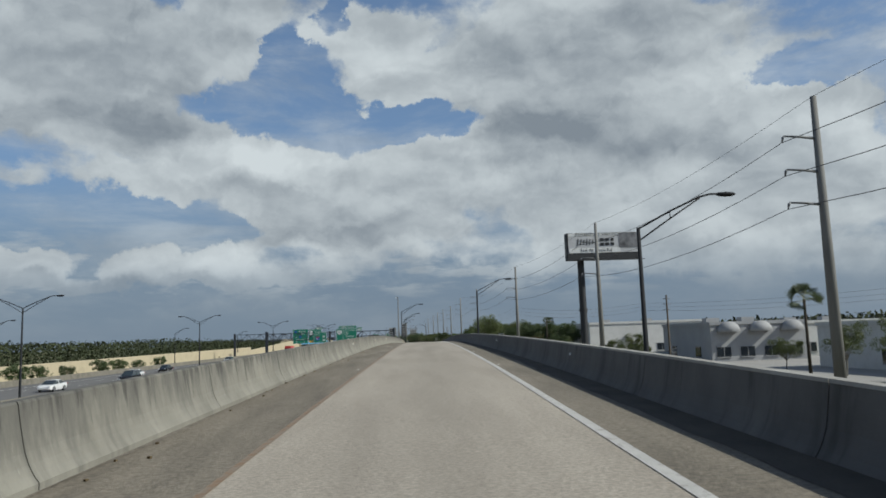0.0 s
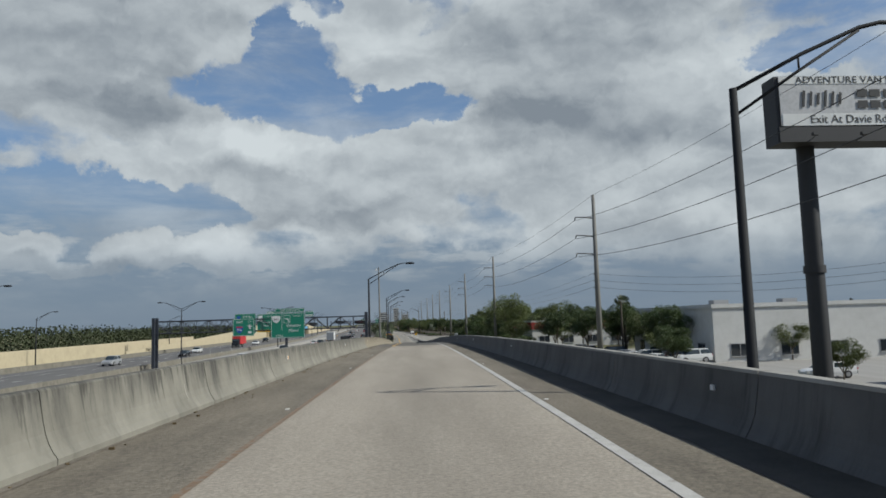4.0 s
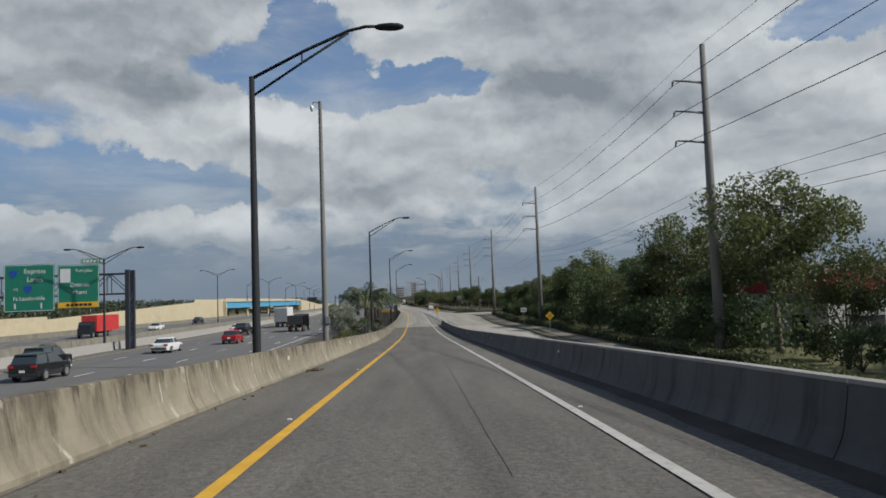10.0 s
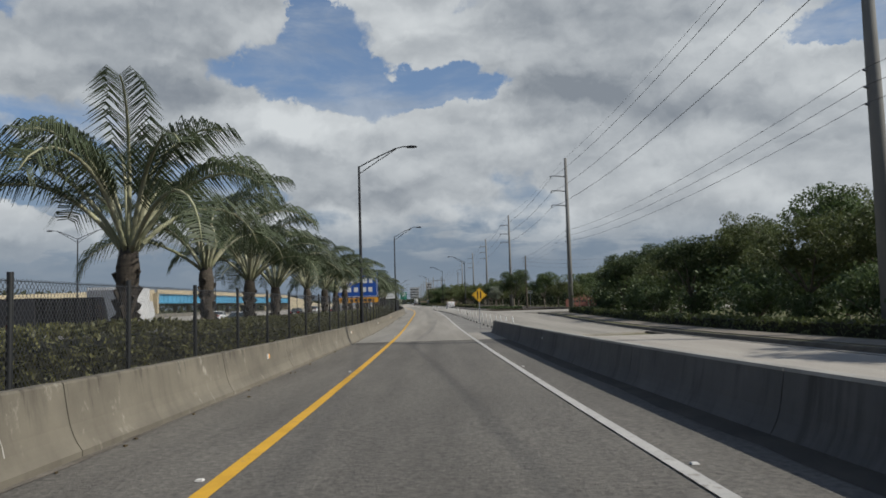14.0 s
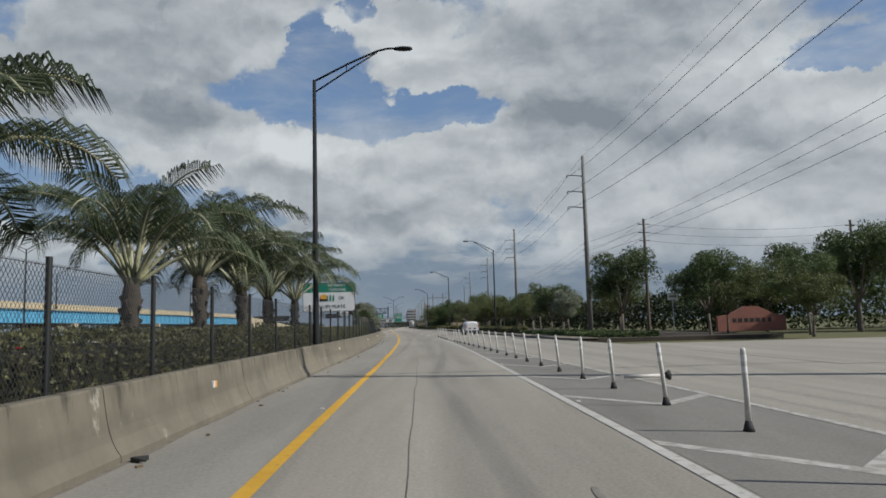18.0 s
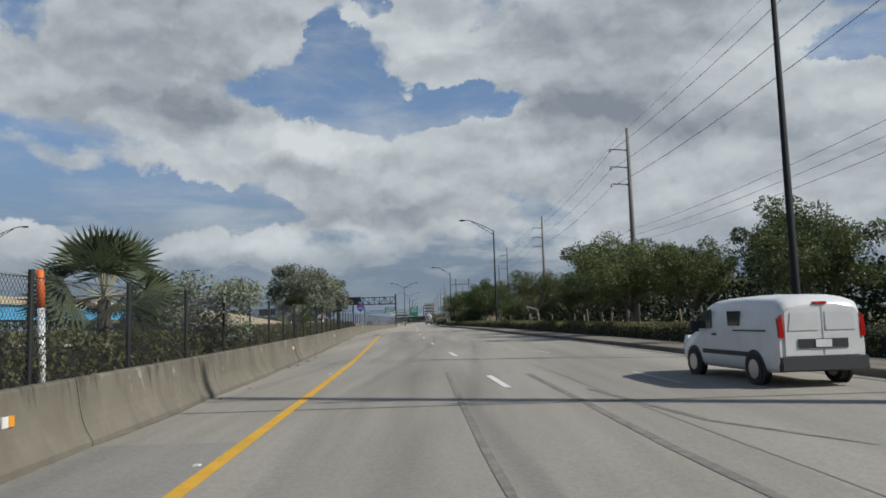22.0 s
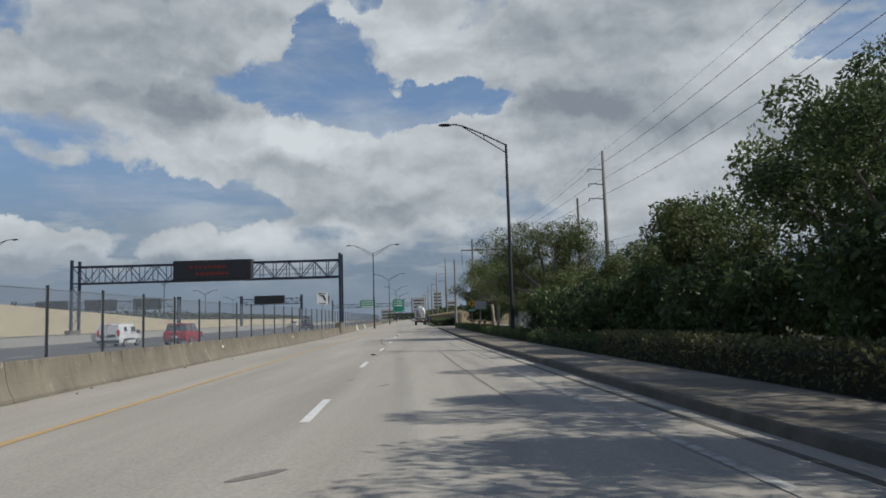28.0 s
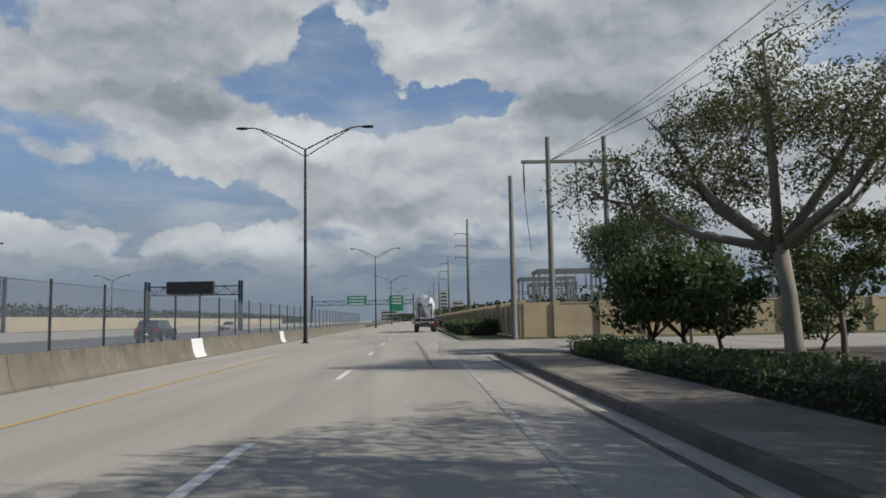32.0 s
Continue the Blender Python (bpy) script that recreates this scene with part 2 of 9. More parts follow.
def material(name, c1, c2=None, scale=3.0, fine=60.0, rough=0.8, bump=0.0, metal=0.0, stretch=(1, 1, 1), spec=0.35, fine_amt=0.35, island=0.0, coord="Object"):
    """Two scales of noise between two colours, with bump."""
    m = bpy.data.materials.new(name)
    m.use_nodes = True
    nt = m.node_tree
    b = nt.nodes["Principled BSDF"]
    b.inputs["Roughness"].default_value, b.inputs["Metallic"].default_value = rough, metal
    b.inputs["Specular IOR Level"].default_value = spec
    c2 = c2 or tuple(v * 0.72 for v in c1)
    co = nt.nodes.new("ShaderNodeTexCoord")
    mp = nt.nodes.new("ShaderNodeMapping")
    mp.inputs["Scale"].default_value = stretch
    nt.links.new(co.outputs[coord], mp.inputs[0])
    n1, n2 = nt.nodes.new("ShaderNodeTexNoise"), nt.nodes.new("ShaderNodeTexNoise")
    n1.inputs["Scale"].default_value, n1.inputs["Detail"].default_value, n1.inputs["Roughness"].default_value = scale, 8, 0.62
    n2.inputs["Scale"].default_value, n2.inputs["Detail"].default_value, n2.inputs["Roughness"].default_value = fine, 5, 0.7
    nt.links.new(mp.outputs[0], n1.inputs["Vector"])
    nt.links.new(co.outputs[coord], n2.inputs["Vector"])
    r = nt.nodes.new("ShaderNodeMapRange")
    r.inputs["From Min"].default_value, r.inputs["From Max"].default_value = 0.32, 0.68
    nt.links.new(n1.outputs["Fac"], r.inputs["Value"])
    mx = nt.nodes.new("ShaderNodeMix")
    mx.data_type = "RGBA"
    mx.inputs[6].default_value, mx.inputs[7].default_value = (*c1, 1), (*c2, 1)
    nt.links.new(r.outputs[0], mx.inputs[0])
    mul = nt.nodes.new("ShaderNodeMix")
    mul.data_type, mul.blend_type = "RGBA", "OVERLAY"
    mul.inputs[0].default_value = fine_amt
    nt.links.new(mx.outputs[2], mul.inputs[6])
    nt.links.new(n2.outputs["Fac"], mul.inputs[7])
    last = mul.outputs[2]
    if island:
        ge = nt.nodes.new("ShaderNodeNewGeometry")
        oi = nt.nodes.new("ShaderNodeObjectInfo")
        sm = nt.nodes.new("ShaderNodeMath")
        sm.operation = "ADD"
        nt.links.new(ge.outputs["Random Per Island"], sm.inputs[0])
        nt.links.new(oi.outputs["Random"], sm.inputs[1])
        hs = nt.nodes.new("ShaderNodeHueSaturation")
        rr = nt.nodes.new("ShaderNodeMapRange")
        rr.inputs["From Max"].default_value = 2.0
        rr.inputs["To Min"].default_value, rr.inputs["To Max"].default_value = 1 - island, 1 + island
        nt.links.new(sm.outputs[0], rr.inputs["Value"])
        nt.links.new(rr.outputs[0], hs.inputs["Value"])
        nt.links.new(last, hs.inputs["Color"])
        last = hs.outputs[0]
    nt.links.new(last, b.inputs["Base Color"])
    if bump:
        bp = nt.nodes.new("ShaderNodeBump")
        bp.inputs["Strength"].default_value, bp.inputs["Distance"].default_value = bump, 0.02
        nt.links.new(n2.outputs["Fac"], bp.inputs["Height"])
        nt.links.new(bp.outputs[0], b.inputs["Normal"])
    return m


def leaf_material(name, c1, c2, trans=0.34):
    """Foliage: hue and value vary by leaf and by plant, light passes through."""
    m = material(name, c1, c2, scale=1.5, fine=20, rough=0.55, spec=0.4, fine_amt=0.2, island=0.45)
    nt = m.node_tree
    b = nt.nodes["Principled BSDF"]
    t = nt.nodes.new("ShaderNodeBsdfTranslucent")
    mixs = nt.nodes.new("ShaderNodeMixShader")
    mixs.inputs[0].default_value = trans
    nt.links.new(b.inputs["Base Color"].links[0].from_socket, t.inputs["Color"])
    nt.links.new(b.outputs[0], mixs.inputs[1])
    nt.links.new(t.outputs[0], mixs.inputs[2])
    nt.links.new(mixs.outputs[0], nt.nodes["Material Output"].inputs["Surface"])
    return m


def streaked(name, c1, c2, c3, drip=5.0, amount=0.55):
    """Concrete with run-down stains: stretched noise along z adds the dark drips."""
    m = material(name, c1, c2, scale=0.9, fine=90, rough=0.88, bump=0.12, fine_amt=0.22)
    nt = m.node_tree
    b = nt.nodes["Principled BSDF"]
    src = b.inputs["Base Color"].links[0].from_socket
    co = nt.nodes.new("ShaderNodeTexCoord")
    mp = nt.nodes.new("ShaderNodeMapping")
    mp.inputs["Scale"].default_value = (drip * 0.2, drip, 0.35)
    nt.links.new(co.outputs["Object"], mp.inputs[0])
    n = nt.nodes.new("ShaderNodeTexNoise")
    n.inputs["Scale"].default_value, n.inputs["Detail"].default_value, n.inputs["Roughness"].default_value = 1.0, 6, 0.65
    nt.links.new(mp.outputs[0], n.inputs["Vector"])
    r = nt.nodes.new("ShaderNodeMapRange")
    r.interpolation_type = "SMOOTHSTEP"
    r.inputs["From Min"].default_value, r.inputs["From Max"].default_value, r.inputs["To Max"].default_value = 0.48, 0.72, amount
    nt.links.new(n.outputs["Fac"], r.inputs["Value"])
    mx = nt.nodes.new("ShaderNodeMix")
    mx.data_type = "RGBA"
    mx.inputs[7].default_value = (*c3, 1)
    nt.links.new(r.outputs[0], mx.inputs[0])
    nt.links.new(src, mx.inputs[6])
    nt.links.new(mx.outputs[2], b.inputs["Base Color"])
    return m


def mouldy(name, c1, c2, c3, c4, hang=(0.58, 0.84, 0.92), drip=(0.74, 0.90, 0.88), lime=((1.0, 3.1, 0.7), 0.62, 0.72, 0.7)):
    """Old barrier concrete: black-brown mould hangs from the top edge in drips, with pale lime below."""
    m = streaked(name, c1, c2, c3, drip=3.0, amount=0.45)
    nt = m.node_tree
    b = nt.nodes["Principled BSDF"]
    src = b.inputs["Base Color"].links[0].from_socket
    co = nt.nodes.new("ShaderNodeTexCoord")
    sp = nt.nodes.new("ShaderNodeSeparateXYZ")
    nt.links.new(co.outputs["Generated"], sp.inputs[0])

    def layer(scale_v, lo, hi, tilt, colour, amount, base):
        mp = nt.nodes.new("ShaderNodeMapping")
        mp.inputs["Scale"].default_value = scale_v
        nt.links.new(co.outputs["Object"], mp.inputs[0])
        n = nt.nodes.new("ShaderNodeTexNoise")
        n.inputs["Scale"].default_value, n.inputs["Detail"].default_value, n.inputs["Roughness"].default_value = 1.0, 7, 0.7
        nt.links.new(mp.outputs[0], n.inputs["Vector"])
        md = nt.nodes.new("ShaderNodeMath")
        md.operation = "MULTIPLY_ADD"
        nt.links.new(sp.outputs[2], md.inputs[0])
        md.inputs[1].default_value = tilt
        nt.links.new(n.outputs["Fac"], md.inputs[2])
        r = nt.nodes.new("ShaderNodeMapRange")
        r.interpolation_type = "SMOOTHSTEP"
        r.inputs["From Min"].default_value, r.inputs["From Max"].default_value, r.inputs["To Max"].default_value = lo, hi, amount
        nt.links.new(md.outputs[0], r.inputs["Value"])
        mx = nt.nodes.new("ShaderNodeMix")
        mx.data_type = "RGBA"
        mx.inputs[7].default_value = (*colour, 1)
        nt.links.new(r.outputs[0], mx.inputs[0])
        nt.links.new(base, mx.inputs[6])
        return mx.outputs[2]
    a = layer((1.0, 1.7, 0.5), hang[0], hang[1], 0.32, c3, hang[2], src)
    a = layer((1.0, 6.0, 0.8), drip[0], drip[1], 0.34, tuple(v * 0.45 for v in c3), drip[2], a)
    a = layer(lime[0], lime[1], lime[2], 0.0, c4, lime[3], a)
    nt.links.new(a, b.inputs["Base Color"])
    return m


def worn_paint(name, c, under, keep=0.62, scale=9.0):
    """Road paint with chips that let the road show through."""
    m = material(name, c, tuple(v * 0.8 for v in c), scale=2.0, fine=70, rough=0.7, fine_amt=0.3)
    nt = m.node_tree
    b = nt.nodes["Principled BSDF"]
    src = b.inputs["Base Color"].links[0].from_socket
    co = nt.nodes.new("ShaderNodeTexCoord")
    n = nt.nodes.new("ShaderNodeTexNoise")
    n.inputs["Scale"].default_value, n.inputs["Detail"].default_value, n.inputs["Roughness"].default_value = scale, 6, 0.7
    nt.links.new(co.outputs["Object"], n.inputs["Vector"])
    r = nt.nodes.new("ShaderNodeMapRange")
    r.inputs["From Min"].default_value, r.inputs["From Max"].default_value = keep - 0.06, keep + 0.06
    nt.links.new(n.outputs["Fac"], r.inputs["Value"])
    mx = nt.nodes.new("ShaderNodeMix")
    mx.data_type = "RGBA"
    mx.inputs[7].default_value = (*under, 1)
    nt.links.new(r.outputs[0], mx.inputs[0])
    nt.links.new(src, mx.inputs[6])
    nt.links.new(mx.outputs[2], b.inputs["Base Color"])
    return m


def plain(name, c, rough=0.5, metal=0.0, spec=0.5):
    return material(name, c, tuple(v * 0.88 for v in c), scale=2.0, fine=40, rough=rough, metal=metal, spec=spec, fine_amt=0.12)


def clear_glass(name, tint=(0.03, 0.04, 0.045)):
    m = bpy.data.materials.new(name)
    m.use_nodes = True
    b = m.node_tree.nodes["Principled BSDF"]
    b.inputs["Base Color"].default_value = (*tint, 1)
    b.inputs["Roughness"].default_value, b.inputs["Specular IOR Level"].default_value = 0.06, 0.8
    return m


def mesh_wire(name, c, pitch, wire):
    """Woven wire: see-through between crossing strands, in the panel's own u (along) and v (up)."""
    m = bpy.data.materials.new(name)
    m.use_nodes = True
    nt = m.node_tree
    b = nt.nodes["Principled BSDF"]
    b.inputs["Base Color"].default_value = (*c, 1)
    b.inputs["Roughness"].default_value = 0.6
    co = nt.nodes.new("ShaderNodeTexCoord")
    sp = nt.nodes.new("ShaderNodeSeparateXYZ")
    nt.links.new(co.outputs["Object"], sp.inputs[0])

    def mt(op, a, bb):
        n = nt.nodes.new("ShaderNodeMath")
        n.operation = op
        for k, v in enumerate((a, bb)):
            if isinstance(v, (int, float)):
                n.inputs[k].default_value = v
            else:
                nt.links.new(v, n.inputs[k])
        return n.outputs[0]
    u = mt("DIVIDE", sp.outputs[1], pitch)
    v = mt("DIVIDE", sp.outputs[2], pitch * 1.3)
    da = mt("PINGPONG", mt("ADD", u, v), 0.5)
    db = mt("PINGPONG", mt("SUBTRACT", u, v), 0.5)
    near = mt("MINIMUM", da, db)
    op = mt("LESS_THAN", near, wire)
    tr = nt.nodes.new("ShaderNodeBsdfTransparent")
    ms = nt.nodes.new("ShaderNodeMixShader")
    nt.links.new(op, ms.inputs[0])
    nt.links.new(tr.outputs[0], ms.inputs[1])
    nt.links.new(b.outputs[0], ms.inputs[2])
    nt.links.new(ms.outputs[0], nt.nodes["Material Output"].inputs["Surface"])
    return m


def lane_wear(m, centre, half, colour, amount):
    """Oil drip down the middle of a lane and paler wheel tracks beside it, by the lane's own offset."""
    nt = m.node_tree
    b = nt.nodes["Principled BSDF"]
    src = b.inputs["Base Color"].links[0].from_socket

    def mt(op, a, bb, cc=None):
        n = nt.nodes.new("ShaderNodeMath")
        n.operation = op
        for k, v in enumerate((a, bb, cc)):
            if isinstance(v, (int, float)):
                n.inputs[k].default_value = v
            elif v is not None:
                nt.links.new(v, n.inputs[k])
        return n.outputs[0]
    at = nt.nodes.new("ShaderNodeAttribute")
    at.attribute_name = "lane_offset"
    co = nt.nodes.new("ShaderNodeTexCoord")
    mp = nt.nodes.new("ShaderNodeMapping")
    mp.inputs["Scale"].default_value = (1.2, 0.12, 1)
    nt.links.new(co.outputs["Object"], mp.inputs[0])
    n = nt.nodes.new("ShaderNodeTexNoise")
    n.inputs["Scale"].default_value, n.inputs["Detail"].default_value = 1.0, 5
    nt.links.new(mp.outputs[0], n.inputs["Vector"])
    last = src
    for c, h, col, amt in ((centre, half, colour, amount), (centre - 0.95, 0.30, tuple(v * 0.62 for v in colour), amount * 0.35), (centre + 0.95, 0.30, tuple(v * 0.62 for v in colour), amount * 0.35)):
        q = mt("MULTIPLY", mt("SUBTRACT", at.outputs["Fac"], c), 1.0 / h)
        w = mt("EXPONENT", mt("MULTIPLY", mt("MULTIPLY", q, q), -1.0), 0.0)
        w = mt("MULTIPLY", w, mt("MULTIPLY_ADD", n.outputs["Fac"], 1.6 * amt, -0.3 * amt))
        mx = nt.nodes.new("ShaderNodeMix")
        mx.data_type, mx.clamp_factor = "RGBA", True
        mx.inputs[7].default_value = (*col, 1)
        nt.links.new(w, mx.inputs[0])
        nt.links.new(last, mx.inputs[6])
        last = mx.outputs[2]
    nt.links.new(last, b.inputs["Base Color"])
    return m


M = {}
M["deck"] = material("deck_concrete", (0.335, 0.296, 0.240), (0.258, 0.226, 0.182), scale=0.5, fine=22, rough=0.9, bump=0.5, stretch=(1.6, 0.22, 1), fine_amt=0.75)
M["deck_shoulder"] = material("deck_shoulder_concrete", (0.205, 0.178, 0.136), (0.114, 0.098, 0.075), scale=0.6, fine=16, rough=0.95, bump=0.9, stretch=(1.5, 0.25, 1), fine_amt=0.9)
M["asphalt"] = material("ramp_asphalt", (0.142, 0.131, 0.112), (0.096, 0.088, 0.076), scale=0.6, fine=13, rough=0.92, bump=1.0, stretch=(1.6, 0.2, 1), fine_amt=1.0)
M["concrete_road"] = material("road_concrete", (0.312, 0.288, 0.244), (0.208, 0.190, 0.160), scale=0.3, fine=24, rough=0.88, bump=0.3, stretch=(2.2, 0.14, 1), fine_amt=0.5)
lane_wear(M["concrete_road"], 2.1, 0.55, (0.105, 0.097, 0.084), 0.62)
lane_wear(M["asphalt"], 2.1, 0.50, (0.050, 0.046, 0.040), 0.45)
lane_wear(M["deck"], 2.1, 0.60, (0.150, 0.132, 0.106), 0.40)
M["freeway"] = material("freeway_asphalt", (0.132, 0.128, 0.121), (0.106, 0.101, 0.097), scale=0.2, fine=12, rough=0.9, bump=0.3, stretch=(2, 0.1, 1))
M["freeway_light"] = material("freeway_shoulder_concrete", (0.295, 0.283, 0.262), (0.246, 0.234, 0.213), scale=0.2, fine=12, rough=0.9, stretch=(2, 0.1, 1))
M["wall_concrete"] = streaked("retaining_wall_concrete", (0.196, 0.182, 0.148), (0.132, 0.121, 0.097), (0.060, 0.051, 0.038), drip=1.9, amount=0.50)
# Drip-stained concrete, darkened as a whole to carry the parapet's own shade.
M["barrier_dark"] = streaked("weathered_shaded_concrete", (0.128, 0.123, 0.116), (0.085, 0.082, 0.078), (0.038, 0.036, 0.034), drip=2.2, amount=0.75)
M["barrier_mould"] = mouldy("mouldy_barrier_concrete", (0.252, 0.222, 0.162), (0.168, 0.146, 0.106), (0.066, 0.052, 0.036), (0.44, 0.41, 0.34), (0.66, 0.92, 0.85), (0.78, 0.94, 0.85), ((1.0, 2.6, 1.4), 0.58, 0.70, 0.75))
M["barrier_deck"] = mouldy("deck_barrier_concrete", (0.228, 0.217, 0.180), (0.160, 0.151, 0.124), (0.088, 0.084, 0.074), (0.52, 0.50, 0.45), (0.60, 0.90, 0.80), (0.76, 0.92, 0.75), ((1.0, 9.0, 0.35), 0.70, 0.745, 0.85))
M["barrier"] = mouldy("barrier_concrete", (0.170, 0.152, 0.116), (0.112, 0.099, 0.076), (0.085, 0.074, 0.058), (0.40, 0.375, 0.31), (0.72, 0.98, 0.75), (0.82, 0.98, 0.75), ((1.0, 2.2, 1.6), 0.60, 0.72, 0.60))
M["lime"] = material("lime_run", (0.42, 0.40, 0.36), (0.30, 0.285, 0.25), scale=8, fine=40, rough=0.9)
M["gore"] = material("gore_concrete", (0.195, 0.185, 0.165), (0.14, 0.132, 0.117), scale=0.5, fine=24, rough=0.9, bump=0.3, stretch=(1.4, 0.2, 1), fine_amt=0.5)
M["led"] = plain("dim_red_diodes", (0.094, 0.009, 0.008), rough=0.4)
M["leaf_thicket"] = leaf_material("thicket_leaf", (0.100, 0.090, 0.045), (0.060, 0.058, 0.028))
M["white_ramp"] = worn_paint("ramp_line_paint", (0.45, 0.435, 0.40), (0.25, 0.23, 0.20), keep=0.60, scale=6.0)
# Paler concrete that paints the sunlit top of the dark parapet.
M["coping"] = material("sunlit_coping_concrete", (0.34, 0.325, 0.29), (0.23, 0.215, 0.19), scale=0.9, fine=40, rough=0.88, bump=0.2, fine_amt=0.4)
M["steel_grey"] = plain("weathered_steel", (0.135, 0.138, 0.140), rough=0.6)
# Lighter, warmer variant of road_concrete.
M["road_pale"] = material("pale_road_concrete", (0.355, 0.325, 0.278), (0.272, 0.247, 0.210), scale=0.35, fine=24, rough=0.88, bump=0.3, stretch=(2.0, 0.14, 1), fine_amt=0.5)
M["yellow_old"] = worn_paint("old_yellow_paint", (0.50, 0.325, 0.12), (0.31, 0.275, 0.22), keep=0.55)
M["kerb"] = material("kerb_concrete", (0.130, 0.116, 0.094), (0.066, 0.058, 0.047), scale=1.5, fine=40, rough=0.9, bump=0.3)
M["walk"] = material("sidewalk_concrete", (0.225, 0.196, 0.156), (0.130, 0.110, 0.085), scale=0.8, fine=30, rough=0.9, bump=0.3, fine_amt=0.5, island=0.25)
M["yellow"] = worn_paint("yellow_line_paint", (0.634, 0.352, 0.031), (0.167, 0.150, 0.123), keep=0.66)
M["yellow_faded"] = worn_paint("faded_yellow_line_paint", (0.205, 0.130, 0.075), (0.19, 0.155, 0.115), keep=0.50)
M["white"] = worn_paint("white_line_paint", (0.66, 0.645, 0.61), (0.24, 0.22, 0.19), keep=0.64)
M["white_faded"] = worn_paint("faded_white_line_paint", (0.44, 0.425, 0.39), (0.25, 0.234, 0.205), keep=0.50, scale=5.0)
M["tar"] = material("tar_joint", (0.04, 0.038, 0.035), (0.07, 0.065, 0.06), scale=3, fine=50, rough=0.8)
M["grass"] = material("verge_grass", (0.075, 0.085, 0.03), (0.12, 0.105, 0.05), scale=0.25, fine=9, rough=0.95, bump=0.6, fine_amt=0.6)
M["soil"] = material("planting_soil", (0.07, 0.055, 0.04), (0.045, 0.038, 0.03), scale=1, fine=15, rough=0.95, bump=0.6)
M["cream"] = streaked("cream_wall_concrete", (0.446, 0.382, 0.259), (0.396, 0.338, 0.230), (0.259, 0.223, 0.158), drip=0.35, amount=0.35)
M["tan_wall"] = streaked("tan_block_wall", (0.420, 0.336, 0.218), (0.361, 0.286, 0.185), (0.202, 0.160, 0.109), drip=1.0, amount=0.35)
M["blue"] = plain("blue_girder_paint", (0.09, 0.32, 0.50), rough=0.5)
M["pole_conc"] = material("pole_concrete", (0.195, 0.190, 0.175), (0.150, 0.146, 0.135), scale=1.2, fine=40, rough=0.9, bump=0.1, stretch=(1, 1, 0.3))
M["pole_wood"] = material("pole_wood", (0.13, 0.105, 0.08), (0.09, 0.072, 0.055), scale=2, fine=40, rough=0.9, stretch=(4, 4, 0.3))
M["pole_black"] = plain("black_pole_paint", (0.018, 0.019, 0.021), rough=0.75, spec=0.2)
M["steel_dark"] = plain("dark_gantry_paint", (0.022, 0.026, 0.036), rough=0.5)
M["crack"] = material("crack_filler", (0.085, 0.079, 0.070), (0.12, 0.11, 0.098), scale=3, fine=50, rough=0.9)
M["scuff"] = material("rubber_scuff", (0.125, 0.116, 0.102), (0.225, 0.208, 0.180), scale=5, fine=50, rough=0.9, fine_amt=0.6)
M["steel_blue"] = plain("navy_gantry_paint", (0.016, 0.024, 0.044), rough=0.5)
M["galv"] = plain("galvanised_steel", (0.36, 0.37, 0.38), rough=0.45, metal=0.7)
M["lamp_glass"] = plain("lamp_lens", (0.45, 0.46, 0.45), rough=0.25)
M["wire"] = plain("conductor_wire", (0.03, 0.03, 0.033), rough=0.6)
M["porcelain"] = plain("insulator_glaze", (0.13, 0.13, 0.135), rough=0.3)
M["sign_green"] = plain("green_sign_sheet", (0.012, 0.185, 0.115), rough=0.45)
M["sign_blue"] = plain("blue_sign_sheet", (0.012, 0.075, 0.34), rough=0.45)
M["sign_white"] = plain("white_sign_sheet", (0.686, 0.686, 0.669), rough=0.45)
M["sign_yellow"] = plain("yellow_sign_sheet", (0.75, 0.42, 0.02), rough=0.45)
M["sign_orange"] = plain("orange_panel", (0.72, 0.33, 0.03), rough=0.5)
M["marker_orange"] = plain("orange_marker_plastic", (0.62, 0.13, 0.02), rough=0.5)
M["sign_black"] = plain("black_legend", (0.015, 0.015, 0.016), rough=0.5)
M["sign_red"] = plain("red_panel", (0.45, 0.03, 0.03), rough=0.5)
M["dms"] = plain("message_board_face", (0.010, 0.010, 0.012), rough=0.35)
M["ad_grey"] = material("poster_grey", (0.50, 0.50, 0.50), (0.44, 0.44, 0.45), scale=0.3, fine=4, rough=0.6)
M["ad_dark"] = material("poster_dark_photo", (0.06, 0.06, 0.065), (0.25, 0.25, 0.26), scale=0.7, fine=3, rough=0.6)
M["fence_black"] = plain("black_fence_vinyl", (0.014, 0.015, 0.015), rough=0.5)
M["fence_mesh"] = mesh_wire("black_chain_link", (0.018, 0.019, 0.021), 0.085, 0.085)
# Lighter blue-grey copy of the mesh, with the sky's sheen as its colour.
M["fence_mesh_skylit"] = mesh_wire("skylit_chain_link", (0.105, 0.122, 0.150), 0.085, 0.115)
M["plastic_white"] = material("delineator_plastic", (0.568, 0.550, 0.516), (0.430, 0.413, 0.378), scale=6, fine=40, rough=0.6)
M["reflector"] = plain("amber_reflector", (0.70, 0.30, 0.02), rough=0.3)
M["rubber"] = plain("black_rubber", (0.02, 0.02, 0.02), rough=0.8)
M["glass"] = clear_glass("vehicle_glass")
M["car_white"] = plain("white_car_paint", (0.651, 0.651, 0.642), rough=0.25)
M["car_black"] = plain("black_car_paint", (0.014, 0.015, 0.017), rough=0.2)
M["car_red"] = plain("red_car_paint", (0.33, 0.015, 0.018), rough=0.25)
